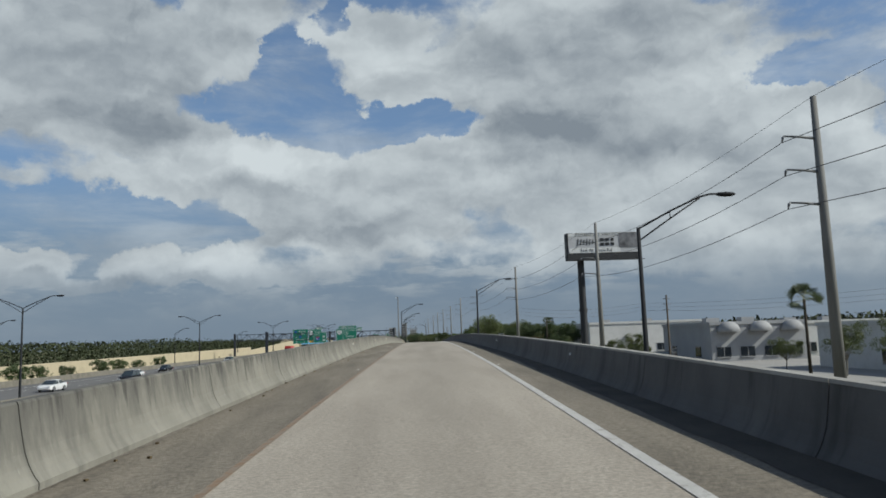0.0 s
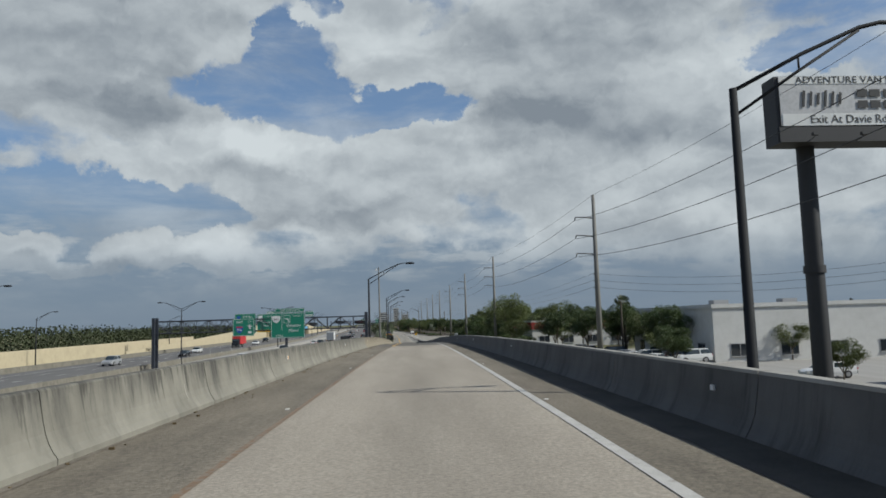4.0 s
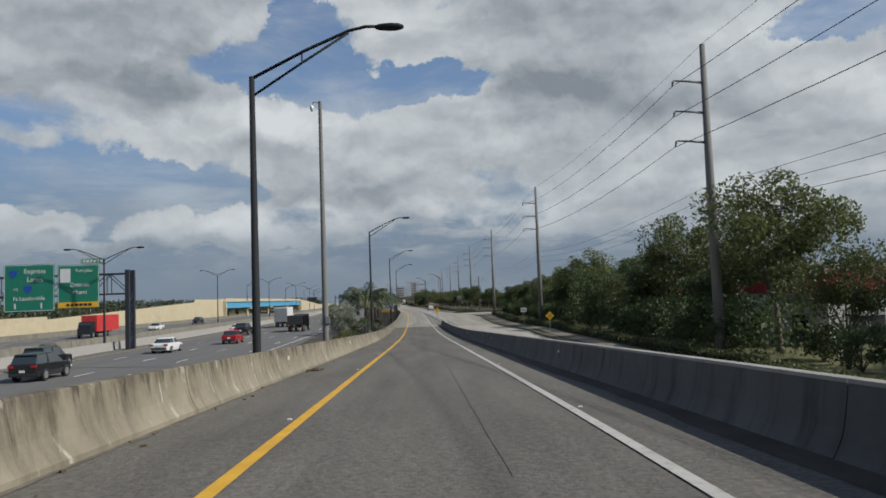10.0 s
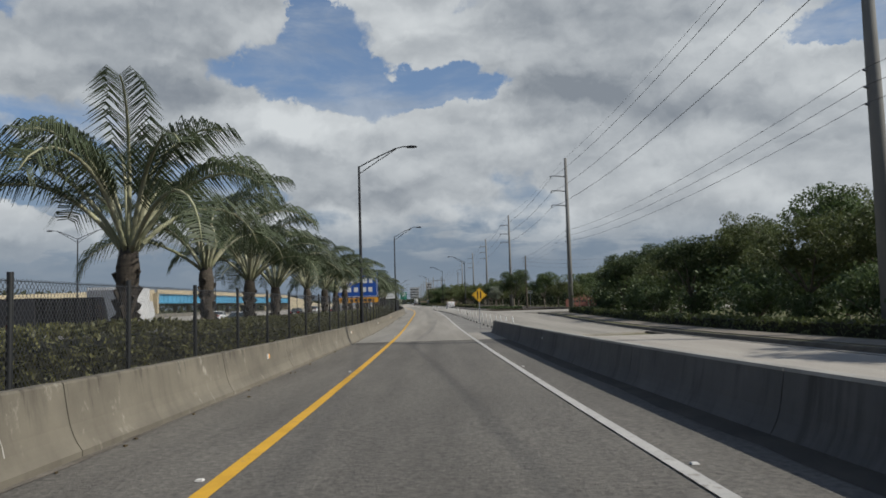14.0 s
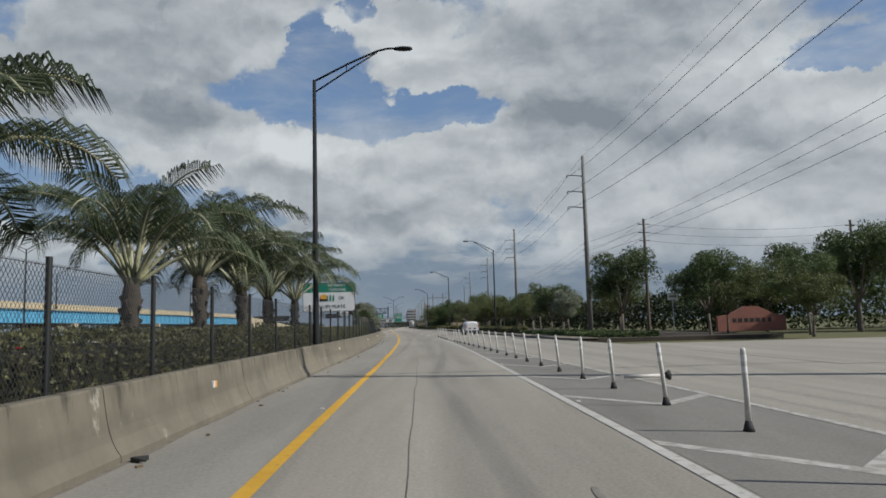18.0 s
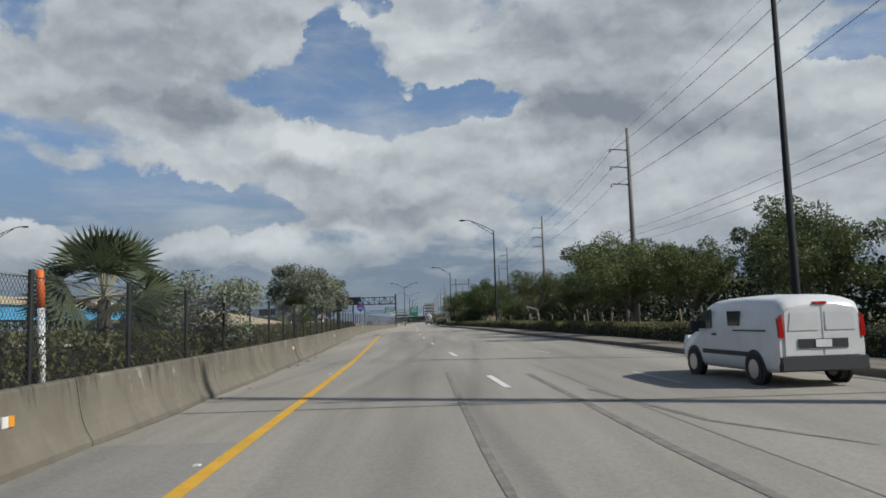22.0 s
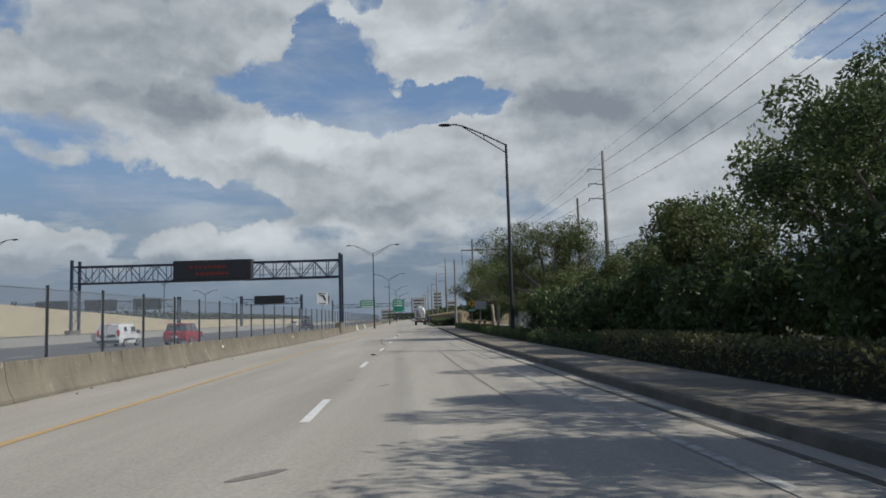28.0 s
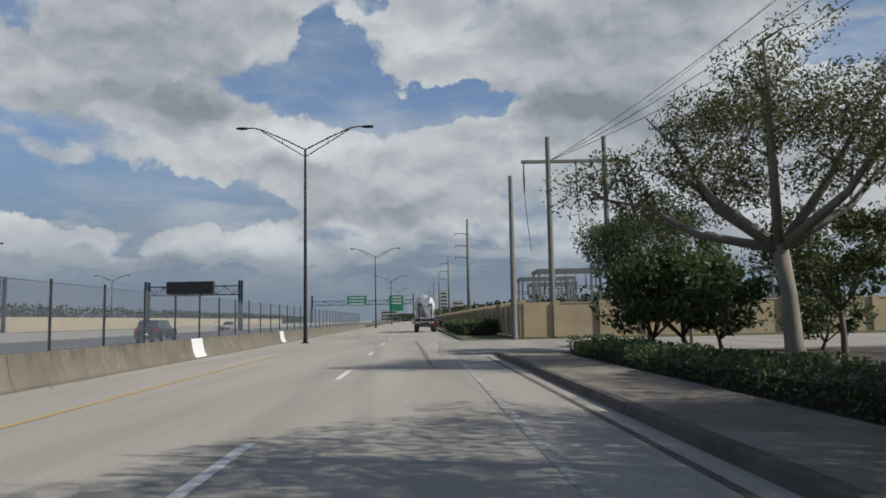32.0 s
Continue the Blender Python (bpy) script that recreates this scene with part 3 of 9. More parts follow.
M["car_silver"] = plain("silver_car_paint", (0.42, 0.43, 0.44), rough=0.3, metal=0.4)
M["chrome"] = plain("wheel_alloy", (0.5, 0.5, 0.5), rough=0.3, metal=0.8)
M["lamp_red"] = plain("red_tail_lens", (0.40, 0.012, 0.012), rough=0.2)
M["lamp_white"] = plain("clear_head_lens", (0.7, 0.7, 0.72), rough=0.15)
M["trim_black"] = plain("black_plastic_trim", (0.025, 0.025, 0.027), rough=0.6)
M["box_white"] = plain("white_box_panel", (0.581, 0.581, 0.572), rough=0.5)
M["drum_white"] = material("mixer_drum_paint", (0.616, 0.607, 0.581), (0.458, 0.440, 0.414), scale=2, fine=20, rough=0.55)
M["bldg_white"] = streaked("white_stucco", (0.571, 0.563, 0.538), (0.504, 0.496, 0.470), (0.353, 0.344, 0.319), drip=0.5, amount=0.3)
M["bldg_grey"] = material("grey_stucco", (0.353, 0.353, 0.353), (0.302, 0.302, 0.302), scale=0.4, fine=10, rough=0.9)
M["bldg_red"] = material("red_facade_panel", (0.30, 0.035, 0.03), (0.24, 0.03, 0.028), scale=0.4, fine=10, rough=0.7)
M["salmon"] = material("salmon_wall_paint", (0.27, 0.115, 0.085), (0.22, 0.095, 0.072), scale=0.6, fine=14, rough=0.85)
M["roof"] = material("roof_membrane", (0.360, 0.360, 0.352), (0.288, 0.288, 0.280), scale=0.3, fine=8, rough=0.9)
M["window"] = clear_glass("window_glass", (0.02, 0.025, 0.03))
M["bark"] = material("tree_bark", (0.17, 0.145, 0.115), (0.10, 0.085, 0.068), scale=3, fine=25, rough=0.95, bump=0.6, stretch=(3, 3, 0.6))
M["bark_pale"] = material("pale_smooth_bark", (0.25, 0.225, 0.185), (0.16, 0.142, 0.115), scale=2, fine=20, rough=0.9, bump=0.3, stretch=(2, 2, 0.8))
M["palm_bark"] = material("palm_trunk_fibre", (0.075, 0.062, 0.048), (0.040, 0.033, 0.026), scale=4, fine=20, rough=0.95, bump=0.8, stretch=(1, 1, 5))
M["palm_stalk"] = material("pale_palm_stalk", (0.38, 0.36, 0.25), (0.22, 0.23, 0.13), scale=1.2, fine=12, rough=0.7)
M["leaf_dark"] = leaf_material("dark_green_leaf", (0.084, 0.116, 0.040), (0.052, 0.076, 0.028))
M["leaf_mid"] = leaf_material("mid_green_leaf", (0.122, 0.142, 0.048), (0.075, 0.094, 0.032))
M["leaf_olive"] = leaf_material("olive_leaf", (0.165, 0.163, 0.064), (0.105, 0.108, 0.042))
M["leaf_silver"] = leaf_material("silvery_leaf", (0.27, 0.29, 0.22), (0.16, 0.18, 0.12))
M["leaf_palm"] = leaf_material("palm_leaflet", (0.082, 0.10, 0.05), (0.045, 0.06, 0.03))
M["leaf_hedge"] = leaf_material("hedge_leaf", (0.205, 0.200, 0.078), (0.105, 0.104, 0.044))
M["leaf_brown"] = leaf_material("dry_leaf", (0.20, 0.15, 0.085), (0.13, 0.095, 0.05))
# Near-black fill for the solid body behind the hedge leaves.
M["hedge_core"] = material("dark_hedge_fill", (0.030, 0.030, 0.016), (0.018, 0.018, 0.01), scale=3, fine=20, rough=1.0)
M["far_leaf"] = material("far_foliage", (0.046, 0.056, 0.025), (0.028, 0.035, 0.016), scale=0.5, fine=3, rough=0.95, bump=0.8, fine_amt=0.6, island=0.4)


# ---------------------------------------------------------------- mesh builder


class Geo:
    """Collects vertices and faces for one mesh."""

    def __init__(self):
        self.v, self.f, self.smooth = [], [], []

    def add(self, vs, fs, smooth=False):
        o = len(self.v)
        self.v.extend(tuple(p) for p in vs)
        self.f.extend(tuple(i + o for i in q) for q in fs)
        self.smooth.extend([smooth] * len(fs))
        return self

    def box(self, c, s, m=None, taper=1.0):
        x, y, z = (k / 2 for k in s)
        vs = [Vector((a * x * (taper if h > 0 else 1), b * y * (taper if h > 0 else 1), h * z)) for h in (-1, 1) for a, b in ((-1, -1), (1, -1), (1, 1), (-1, 1))]
        if m is not None:
            vs = [m @ p for p in vs]
        c = Vector(c)
        return self.add([p + c for p in vs], [(3, 2, 1, 0), (4, 5, 6, 7), (0, 1, 5, 4), (1, 2, 6, 5), (2, 3, 7, 6), (3, 0, 4, 7)])

    def tube(self, p0, p1, r0, r1=None, n=8, caps=True, smooth=True):
        r1 = r0 if r1 is None else r1
        p0, p1 = Vector(p0), Vector(p1)
        d = (p1 - p0).normalized()
        a = d.cross(Vector((0, 0, 1)) if abs(d.z) < 0.95 else Vector((1, 0, 0))).normalized()
        b = d.cross(a)
        vs = []
        for p, r in ((p0, r0), (p1, r1)):
            for k in range(n):
                t = 2 * math.pi * k / n
                vs.append(p + (a * math.cos(t) + b * math.sin(t)) * r)
        self.add(vs, [(k, (k + 1) % n, n + (k + 1) % n, n + k) for k in range(n)], smooth)
        if caps:
            self.add(vs[:n][::-1], [tuple(range(n))])
            self.add(vs[n:], [tuple(range(n))])
        return self

    def path(self, pts, radii, n=6, smooth=True):
        """A tube through points."""
        pts = [Vector(p) for p in pts]
        if isinstance(radii, (int, float)):
            radii = [radii] * len(pts)
        vs = []
        ref = None
        for i, p in enumerate(pts):
            d = (pts[min(i + 1, len(pts) - 1)] - pts[max(i - 1, 0)]).normalized()
            if ref is None:
                ref = d.cross(Vector((0, 0, 1)) if abs(d.z) < 0.9 else Vector((1, 0, 0))).normalized()
            a = (ref - d * ref.dot(d)).normalized()
            ref = a
            b = d.cross(a)
            for k in range(n):
                t = 2 * math.pi * k / n
                vs.append(p + (a * math.cos(t) + b * math.sin(t)) * radii[i])
        fs = []
        for i in range(len(pts) - 1):
            for k in range(n):
                fs.append((i * n + k, i * n + (k + 1) % n, (i + 1) * n + (k + 1) % n, (i + 1) * n + k))
        fs.append(tuple(range(n))[::-1])
        fs.append(tuple((len(pts) - 1) * n + k for k in range(n)))
        return self.add(vs, fs, smooth)

    def loft(self, rings, closed=True, caps=True, smooth=False):
        n = len(rings[0])
        vs = [p for r in rings for p in r]
        fs = []
        for i in range(len(rings) - 1):
            for k in range(n if closed else n - 1):
                fs.append((i * n + k, i * n + (k + 1) % n, (i + 1) * n + (k + 1) % n, (i + 1) * n + k))
        if caps and closed:
            fs.append(tuple(range(n))[::-1])
            fs.append(tuple((len(rings) - 1) * n + k for k in range(n)))
        return self.add(vs, fs, smooth)

    def prism(self, outline, y0, y1, axis="y"):
        """A flat outline (a, z) pushed along an axis."""
        put = (lambda a, b, t: (a, t, b)) if axis == "y" else ((lambda a, b, t: (t, a, b)) if axis == "x" else (lambda a, b, t: (a, b, t)))
        return self.loft([[put(a, b, t) for a, b in outline] for t in (y0, y1)])

    def mesh(self, name, mat, fix=True):
        me = bpy.data.meshes.new(name)
        me.from_pydata(self.v, [], self.f)
        me.polygons.foreach_set("use_smooth", self.smooth)
        if mat is not None:
            me.materials.append(mat)
        if fix and len(self.f) < 30000:
            bm = bmesh.new()
            bm.from_mesh(me)
            bmesh.ops.recalc_face_normals(bm, faces=bm.faces)
            bm.to_mesh(me)
            bm.free()
        me.update()
        return me


def part(name, g, mat, parent=None, label="", fix=True):
    """One mesh object from a builder, under a thing or a part."""
    me = g if isinstance(g, bpy.types.Mesh) else g.mesh(name, mat, fix)
    ob = new(name, me)
    if parent is not None:
        ob.parent = parent
    if label:
        tagged(ob, label=label)
    return ob


def thing(name, label, category, group="", at=None, kind=""):
    """An Empty at the base of a thing."""
    ob = new(name)
    ob.empty_display_size = 0.2
    if at is not None:
        ob.matrix_basis = at
    return tagged(ob, label=label, category=category, group=group, kind=kind)


def text_mesh(txt, size, mat, align="CENTER", squeeze=1.0):
    cu = bpy.data.curves.new("legend", "FONT")
    cu.body, cu.size, cu.align_x, cu.align_y, cu.extrude = txt, size, align, "CENTER", 0.004
    cu.resolution_u = 3
    tmp = bpy.data.objects.new("legend", cu)
    scene.collection.objects.link(tmp)
    me = bpy.data.meshes.new_from_object(tmp.evaluated_get(bpy.context.evaluated_depsgraph_get()))
    bpy.data.objects.remove(tmp)
    me.transform(Matrix(((squeeze, 0, 0, 0), (0, 0, -1, 0), (0, 1, 0, 0), (0, 0, 0, 1))))
    me.materials.clear()
    me.materials.append(mat)
    return me


def legend(txt, size, mat, parent, x, y, z, align="CENTER", squeeze=1.0):
    """Raised lettering that faces -y."""
    ob = new("legend", text_mesh(txt, size, mat, align, squeeze))
    ob.parent = parent
    ob.matrix_basis = Matrix.Translation((x, y, z))
    return ob


def curve_of(table, smooth=9.0):
    """A smooth function of y through a short table."""
    ys = np.arange(-200, 1400.01, 2.0)
    k = np.array(table, float)
    v = np.interp(ys, k[:, 0], k[:, 1])
    lo = k[0, 1] + (k[1, 1] - k[0, 1]) / (k[1, 0] - k[0, 0]) * (ys - k[0, 0])
    hi = k[-1, 1] + (k[-1, 1] - k[-2, 1]) / (k[-1, 0] - k[-2, 0]) * (ys - k[-1, 0])
    v = np.where(ys < k[0, 0], lo, np.where(ys > k[-1, 0], hi, v))
    w = np.exp(-0.5 * (np.arange(-30, 31) * 2.0 / smooth) ** 2)
    w /= w.sum()
    vp = np.pad(v, 30, mode="edge")
    vs = np.convolve(vp, w, mode="valid")
    return lambda y: float(np.interp(y, ys, vs))


# ---------------------------------------------------------------- plan, as functions of y
road_z = curve_of([(-60, 2.0), (0, 3.76), (18, 4.12), (36, 4.40), (54, 4.60), (75, 4.70), (99, 4.58), (118, 4.38), (136, 4.10), (155, 3.69), (174, 3.18), (193, 2.60), (212, 1.93), (232, 1.24), (251, 0.62), (271, 0.16), (290, -0.05), (310, -0.19), (330, -0.11), (350, -0.02), (400, 0.02), (430, 0.07), (460, 0.19), (490, 0.33), (510, 0.30), (531, 0.24), (561, 0.14), (600, 0.01), (640, 0.0), (900, 0.0)], 6)
yellow_x = curve_of([(-60, -3.6), (10, -1.7), (63, -0.05), (116, 1.50), (134, 2.15), (152, 2.57), (171, 3.03), (190, 3.36), (209, 3.50), (228, 3.66), (248, 3.76), (267, 3.86), (300, 3.88), (327, 3.78), (347, 3.66), (367, 3.50), (386, 3.22), (405, 2.72), (425, 1.92), (446, 0.88), (466, -0.5), (473, -1.05), (489, -2.0), (550, -4.9), (571, -5.6), (591, -6.25), (613, -6.75), (635, -7.5), (760, -11.5), (900, -16)], 5)
white_x = curve_of([(-60, 0.5), (6, 2.34), (24, 3.0), (42, 3.54), (60, 4.05), (115, 5.70), (134, 6.30), (152, 6.80), (171, 7.25), (190, 7.54), (209, 7.74), (228, 7.90), (248, 8.0), (267, 8.04), (300, 8.0), (327, 7.87), (347, 7.76), (367, 7.62), (386, 7.40), (405, 6.87), (420, 6.2), (440, 5.2)], 5)
bar_l = curve_of([(-60, -5.2), (11, -3.3), (62, -1.93), (116, -0.3), (134, 0.26), (155, 0.72), (190, 1.3), (230, 1.75), (249, 1.88), (268, 1.92), (300, 2.0), (328, 2.05), (348, 1.92), (368, 1.76), (386, 1.55), (405, 0.9), (426, 0.0), (446, -1.1), (467, -2.75), (489, -4.45), (555, -7.85), (576, -8.75), (596, -9.2), (615, -9.6), (635, -10.4), (650, -10.8), (660, -11.2), (760, -15.1), (900, -20)], 5)
bar_r = lambda y: white_x(y) + (1.66 if y < 150 else 1.66 - 0.12 * min(1.0, (y - 150) / 40))
kerb_r = curve_of([(-60, 17.6), (230, 18.0), (264, 18.1), (300, 18.0), (330, 19.0), (345, 20.0), (392, 16.0), (400, 15.2), (418, 13.9), (441, 12.2), (454, 11.4), (462, 10.6), (479, 8.9), (499, 7.7), (525, 6.0), (551, 4.4), (570, 3.5), (588, 2.8), (609, 2.2), (640, 1.35), (760, -3.0), (900, -8.0)], 5)
post_x = curve_of([(300, 10.5), (322, 9.97), (332, 9.68), (342, 9.36), (355, 9.09), (369, 8.77), (386, 8.2), (399, 7.45), (411, 6.95), (421, 6.40)], 3)
gore_x = curve_of([(305, 12.4), (338, 11.1), (346, 10.75), (370, 9.66), (386, 8.85), (400, 7.95), (412, 7.3), (424, 6.6)], 3)
dash_x = curve_of([(425, 6.0), (446, 4.6), (458, 3.5), (468, 2.85), (481, 1.9), (552, -1.28), (564, -1.7), (589, -2.3), (613, -2.97), (638, -3.55), (760, -7.6), (900, -12)], 4)
edge_x = curve_of([(440, 11.0), (500, 6.4), (525, 4.8), (547, 3.45), (557, 2.9), (567, 2.46), (575, 2.05), (588, 1.5), (603, 1.0), (612, 0.6), (626, 0.1), (640, -0.2), (760, -4.2), (900, -9)], 4)
side_z = lambda y: min(road_z(y), 0.34) if y > 265 else min(road_z(y), 0.12)
free_shift = lambda y: min(0.0, bar_l(y) - 1.2) if y > 395 else 0.0


def steps(y0, y1, d=4.0):
    n = max(1, int(round((y1 - y0) / d)))
    return [y0 + (y1 - y0) * k / n for k in range(n + 1)]


def ribbon(name, xa, xb, z, y0, y1, mat, d=4.0, thick=0.0, parent=None, cols=1):
    """A strip of road between two lines, with thickness if asked."""
    g = Geo()
    rings = []
    for y in steps(y0, y1, d):
        a, b, h = xa(y), xb(y), z(y)
        if thick:
            rings.append([(a, y, h - thick), (b, y, h - thick), (b, y, h), (a, y, h)])
        else:
            rings.append([(a + (b - a) * k / cols, y, h) for k in range(cols + 1)])
    g.loft(rings, closed=bool(thick))
    ob = part(name, g, mat, parent)
    # metres to the right of the yellow line, for the wear along the lane
    off = ob.data.attributes.new("lane_offset", "FLOAT", "POINT")
    off.data.foreach_set("value", [v.co.x - yellow_x(v.co.y) for v in ob.data.vertices])
    return ob


def structure(ob, label, category):
    return tagged(ob, label=label, category=category, kind="structure")


# ---------------------------------------------------------------- ground and roads
g = Geo()
xs = [-2600, -900, -300, -120, -64, -20, 20, 60, 120, 300, 900, 2600]
ys = [-900, -300, -60, 100, 270, 450, 640, 900, 1400, 2400, 4200]
g.add([(x, y, -0.22) for y in ys for x in xs], [(j * 12 + i, j * 12 + i + 1, j * 12 + 13 + i, j * 12 + 12 + i) for j in range(10) for i in range(11)])
structure(part("ground", g, M["grass"]), "flat grassy ground reaching to the horizon", "ground")

lane = structure(ribbon("road_ramp_deck", yellow_x, white_x, road_z, -60, 133.2, M["deck"], 3, 0.35), "worn beige concrete lane of the raised ramp", "road")
structure(ribbon("road_ramp_shoulder_left", lambda y: bar_l(y) - 0.05, lambda y: yellow_x(y) - 0.002, lambda y: road_z(y) - 0.004, -60, 133.2, M["deck_shoulder"], 3, 0.35), "dark gritty concrete shoulder beside the ramp lane", "road")
structure(ribbon("road_ramp_shoulder_right", lambda y: white_x(y) + 0.002, lambda y: bar_r(y) + 0.05, lambda y: road_z(y) - 0.03, -60, 133.2, M["deck_shoulder"], 3, 0.35), "dark gritty concrete shoulder under the parapet", "road")
structure(ribbon("road_ramp_asphalt", lambda y: bar_l(y) - 0.05, lambda y: bar_r(y) + 0.05, lambda y: road_z(y) - 0.006, 133.2, 297.0, M["asphalt"], 3, 0.35, cols=1), "dark grey asphalt of the descending ramp", "road")
structure(ribbon("road_main", lambda y: bar_l(y) - 0.05, lambda y: kerb_r(y) if y > 300 else bar_r(y) + 0.6, road_z, 297.0, 501.2, M["concrete_road"], 4, 0.3), "pale grey concrete roadway with tyre wear", "road")
structure(ribbon("road_main_pale", lambda y: bar_l(y) - 0.05, kerb_r, road_z, 501.2, 1250, M["road_pale"], 4, 0.3), "pale warm concrete roadway past the joint", "road")
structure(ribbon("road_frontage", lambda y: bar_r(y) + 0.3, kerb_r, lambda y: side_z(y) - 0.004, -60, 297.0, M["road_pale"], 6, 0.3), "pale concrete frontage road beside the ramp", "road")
structure(part("road_side_street", Geo().box((60, 372, -0.10), (86, 22, 0.2)), M["concrete_road"]), "pale concrete side street joining the frontage road", "road")
structure(part("road_driveway", Geo().box((32, 657, -0.08), (66, 17, 0.2)), M["concrete_road"]), "concrete driveway towards the substation", "road")

# freeway: two carriageways and shoulders
for nm, xa, xb, mt, zz in (("road_freeway_near", -27.5, -6.5, "freeway", 0.0), ("road_freeway_median", -36.0, -27.5, "freeway_light", -0.01), ("road_freeway_far", -58.0, -36.0, "freeway", 0.0)):
    structure(ribbon(nm, lambda y, xa=xa: xa + free_shift(y), lambda y, xb=xb: xb + free_shift(y), lambda y, zz=zz: zz, -300, 1350, M[mt], 10, 0.15), "wide grey freeway carriageway with lane lines", "road")


def line_strip(name, xf, w, y0, y1, mat, z=road_z, d=3.0, lift=0.006):
    return tagged(ribbon(name, lambda y: xf(y) - w / 2, lambda y: xf(y) + w / 2, lambda y: z(y) + lift, y0, y1, mat, d), kind="structure")


def dashes(name, xf, w, y0, y1, length, period, mat, z=road_z, label=""):
    g = Geo()
    y = y0
    while y < y1:
        rings = [[(xf(t) - w / 2, t, z(t) + 0.006), (xf(t) + w / 2, t, z(t) + 0.006)] for t in (y, y + length)]
        g.loft(rings, closed=False)
        y += period
    return tagged(part(name, g, mat), label=label, category="road marking", kind="structure")


tagged(line_strip("line_yellow_deck", yellow_x, 0.09, -60, 133.2, M["yellow_faded"], lift=0.007), label="faded yellow edge line on worn concrete", category="road marking")
tagged(line_strip("line_yellow_old", yellow_x, 0.17, 486, 1250, M["yellow_old"], lift=0.007), label="faded yellow painted edge line", category="road marking")
tagged(line_strip("line_yellow", yellow_x, 0.17, 133.2, 486, M["yellow"], lift=0.007), label="bright yellow painted edge line", category="road marking")
tagged(line_strip("line_white_ramp", white_x, 0.15, -60, 416, M["white_ramp"], lift=0.008), label="white painted edge line", category="road marking")
tagged(line_strip("line_gore", gore_x, 0.15, 305, 424, M["white_faded"], lift=0.008), label="worn white gore line beside the posts", category="road marking")
tagged(line_strip("line_white_edge", edge_x, 0.15, 505, 646, M["white_faded"], lift=0.008), label="worn white edge line along the kerb lane", category="road marking")
tagged(line_strip("line_white_edge", edge_x, 0.15, 668, 1200, M["white_faded"], lift=0.008), label="worn white edge line along the kerb lane", category="road marking")
dashes("line_dashes", dash_x, 0.15, 433.7, 520, 3.05, 12.19, M["white"], label="white lane dashes on concrete")
dashes("line_dashes", dash_x, 0.15, 527.44, 1200, 3.05, 12.19, M["white"], label="white lane dashes on concrete")
dashes("line_dashes", lambda y: dash_x(y) + 3.45, 0.15, 397.0, 500, 3.05, 12.19, M["white_faded"], label="worn white lane dashes on concrete")
dashes("line_dashes", lambda y: 12.2 + 0 * y, 0.14, -60, 300, 3.05, 12.19, M["white_faded"], side_z, label="worn white lane dashes on the frontage road")
for k, lx in enumerate((-10.2, -13.9, -17.6, -21.3)):
    dashes("line_dashes", lambda y, lx=lx: lx + free_shift(y), 0.15, -200 + k * 3, 1200, 3.05, 12.19, M["white"], lambda y: 0.0, label="white lane dashes on the freeway")
for k, lx in enumerate((-43.0, -46.7, -50.4)):
    dashes("line_dashes", lambda y, lx=lx: lx + free_shift(y), 0.15, -200 + k * 3, 1200, 3.05, 12.19, M["white"], lambda y: 0.0, label="white lane dashes on the far carriageway")
for lx, mt in ((-25.2, "yellow"), (-8.6, "white"), (-38.5, "yellow"), (-54.3, "white")):
    tagged(line_strip("line_freeway_edge", lambda y, lx=lx: lx + free_shift(y), 0.16, -300, 1300, M[mt], lambda y: 0.0, 12.0), label="painted freeway edge line", category="road marking")

# expansion joints and tar seams across the ramp and the road
g = Geo()
for y, xa, xb, w in ((125.2, bar_l(125) + 0.1, bar_r(125), 0.10), (157.2, bar_l(157), 4.6, 0.05), (234.5, bar_l(234), bar_r(234), 0.07), (250.3, bar_l(250), 4.3, 0.05), (296.6, bar_l(297), bar_r(297), 0.12), (362, bar_l(362), 22, 0.07), (431, bar_l(431), 12, 0.05), (443.5, bar_l(443), 11.5, 0.06), (501.2, bar_l(501), 7.4, 0.06), (573.0, -8, 3.2, 0.04)):
    g.loft([[(xa + (xb - xa) * t, y + dy + 0.02 * math.sin(9 * t), road_z(y) + 0.005) for dy in (-w / 2, w / 2)] for t in (0, 0.25, 0.5, 0.75, 1)], closed=False)
tagged(part("pavement_joints", g, M["tar"]), label="dark tar joints across the pavement", category="pavement joint", kind="structure")
M["dirt_pale"] = material("gutter_grit", (0.20, 0.175, 0.14), (0.11, 0.095, 0.075), scale=2.5, fine=30, rough=0.97, bump=0.5, fine_amt=0.6)
M["shoulder"] = material("shoulder_concrete", (0.250, 0.236, 0.207), (0.186, 0.175, 0.153), scale=0.4, fine=24, rough=0.9, bump=0.3, stretch=(1.6, 0.2, 1), fine_amt=0.5)
structure(ribbon("road_shoulder", lambda y: bar_l(y) - 0.02, lambda y: yellow_x(y) - 0.085, lambda y: road_z(y) + 0.002, 297.2, 428, M["shoulder"], 3), "grey concrete shoulder beside the yellow line", "road")
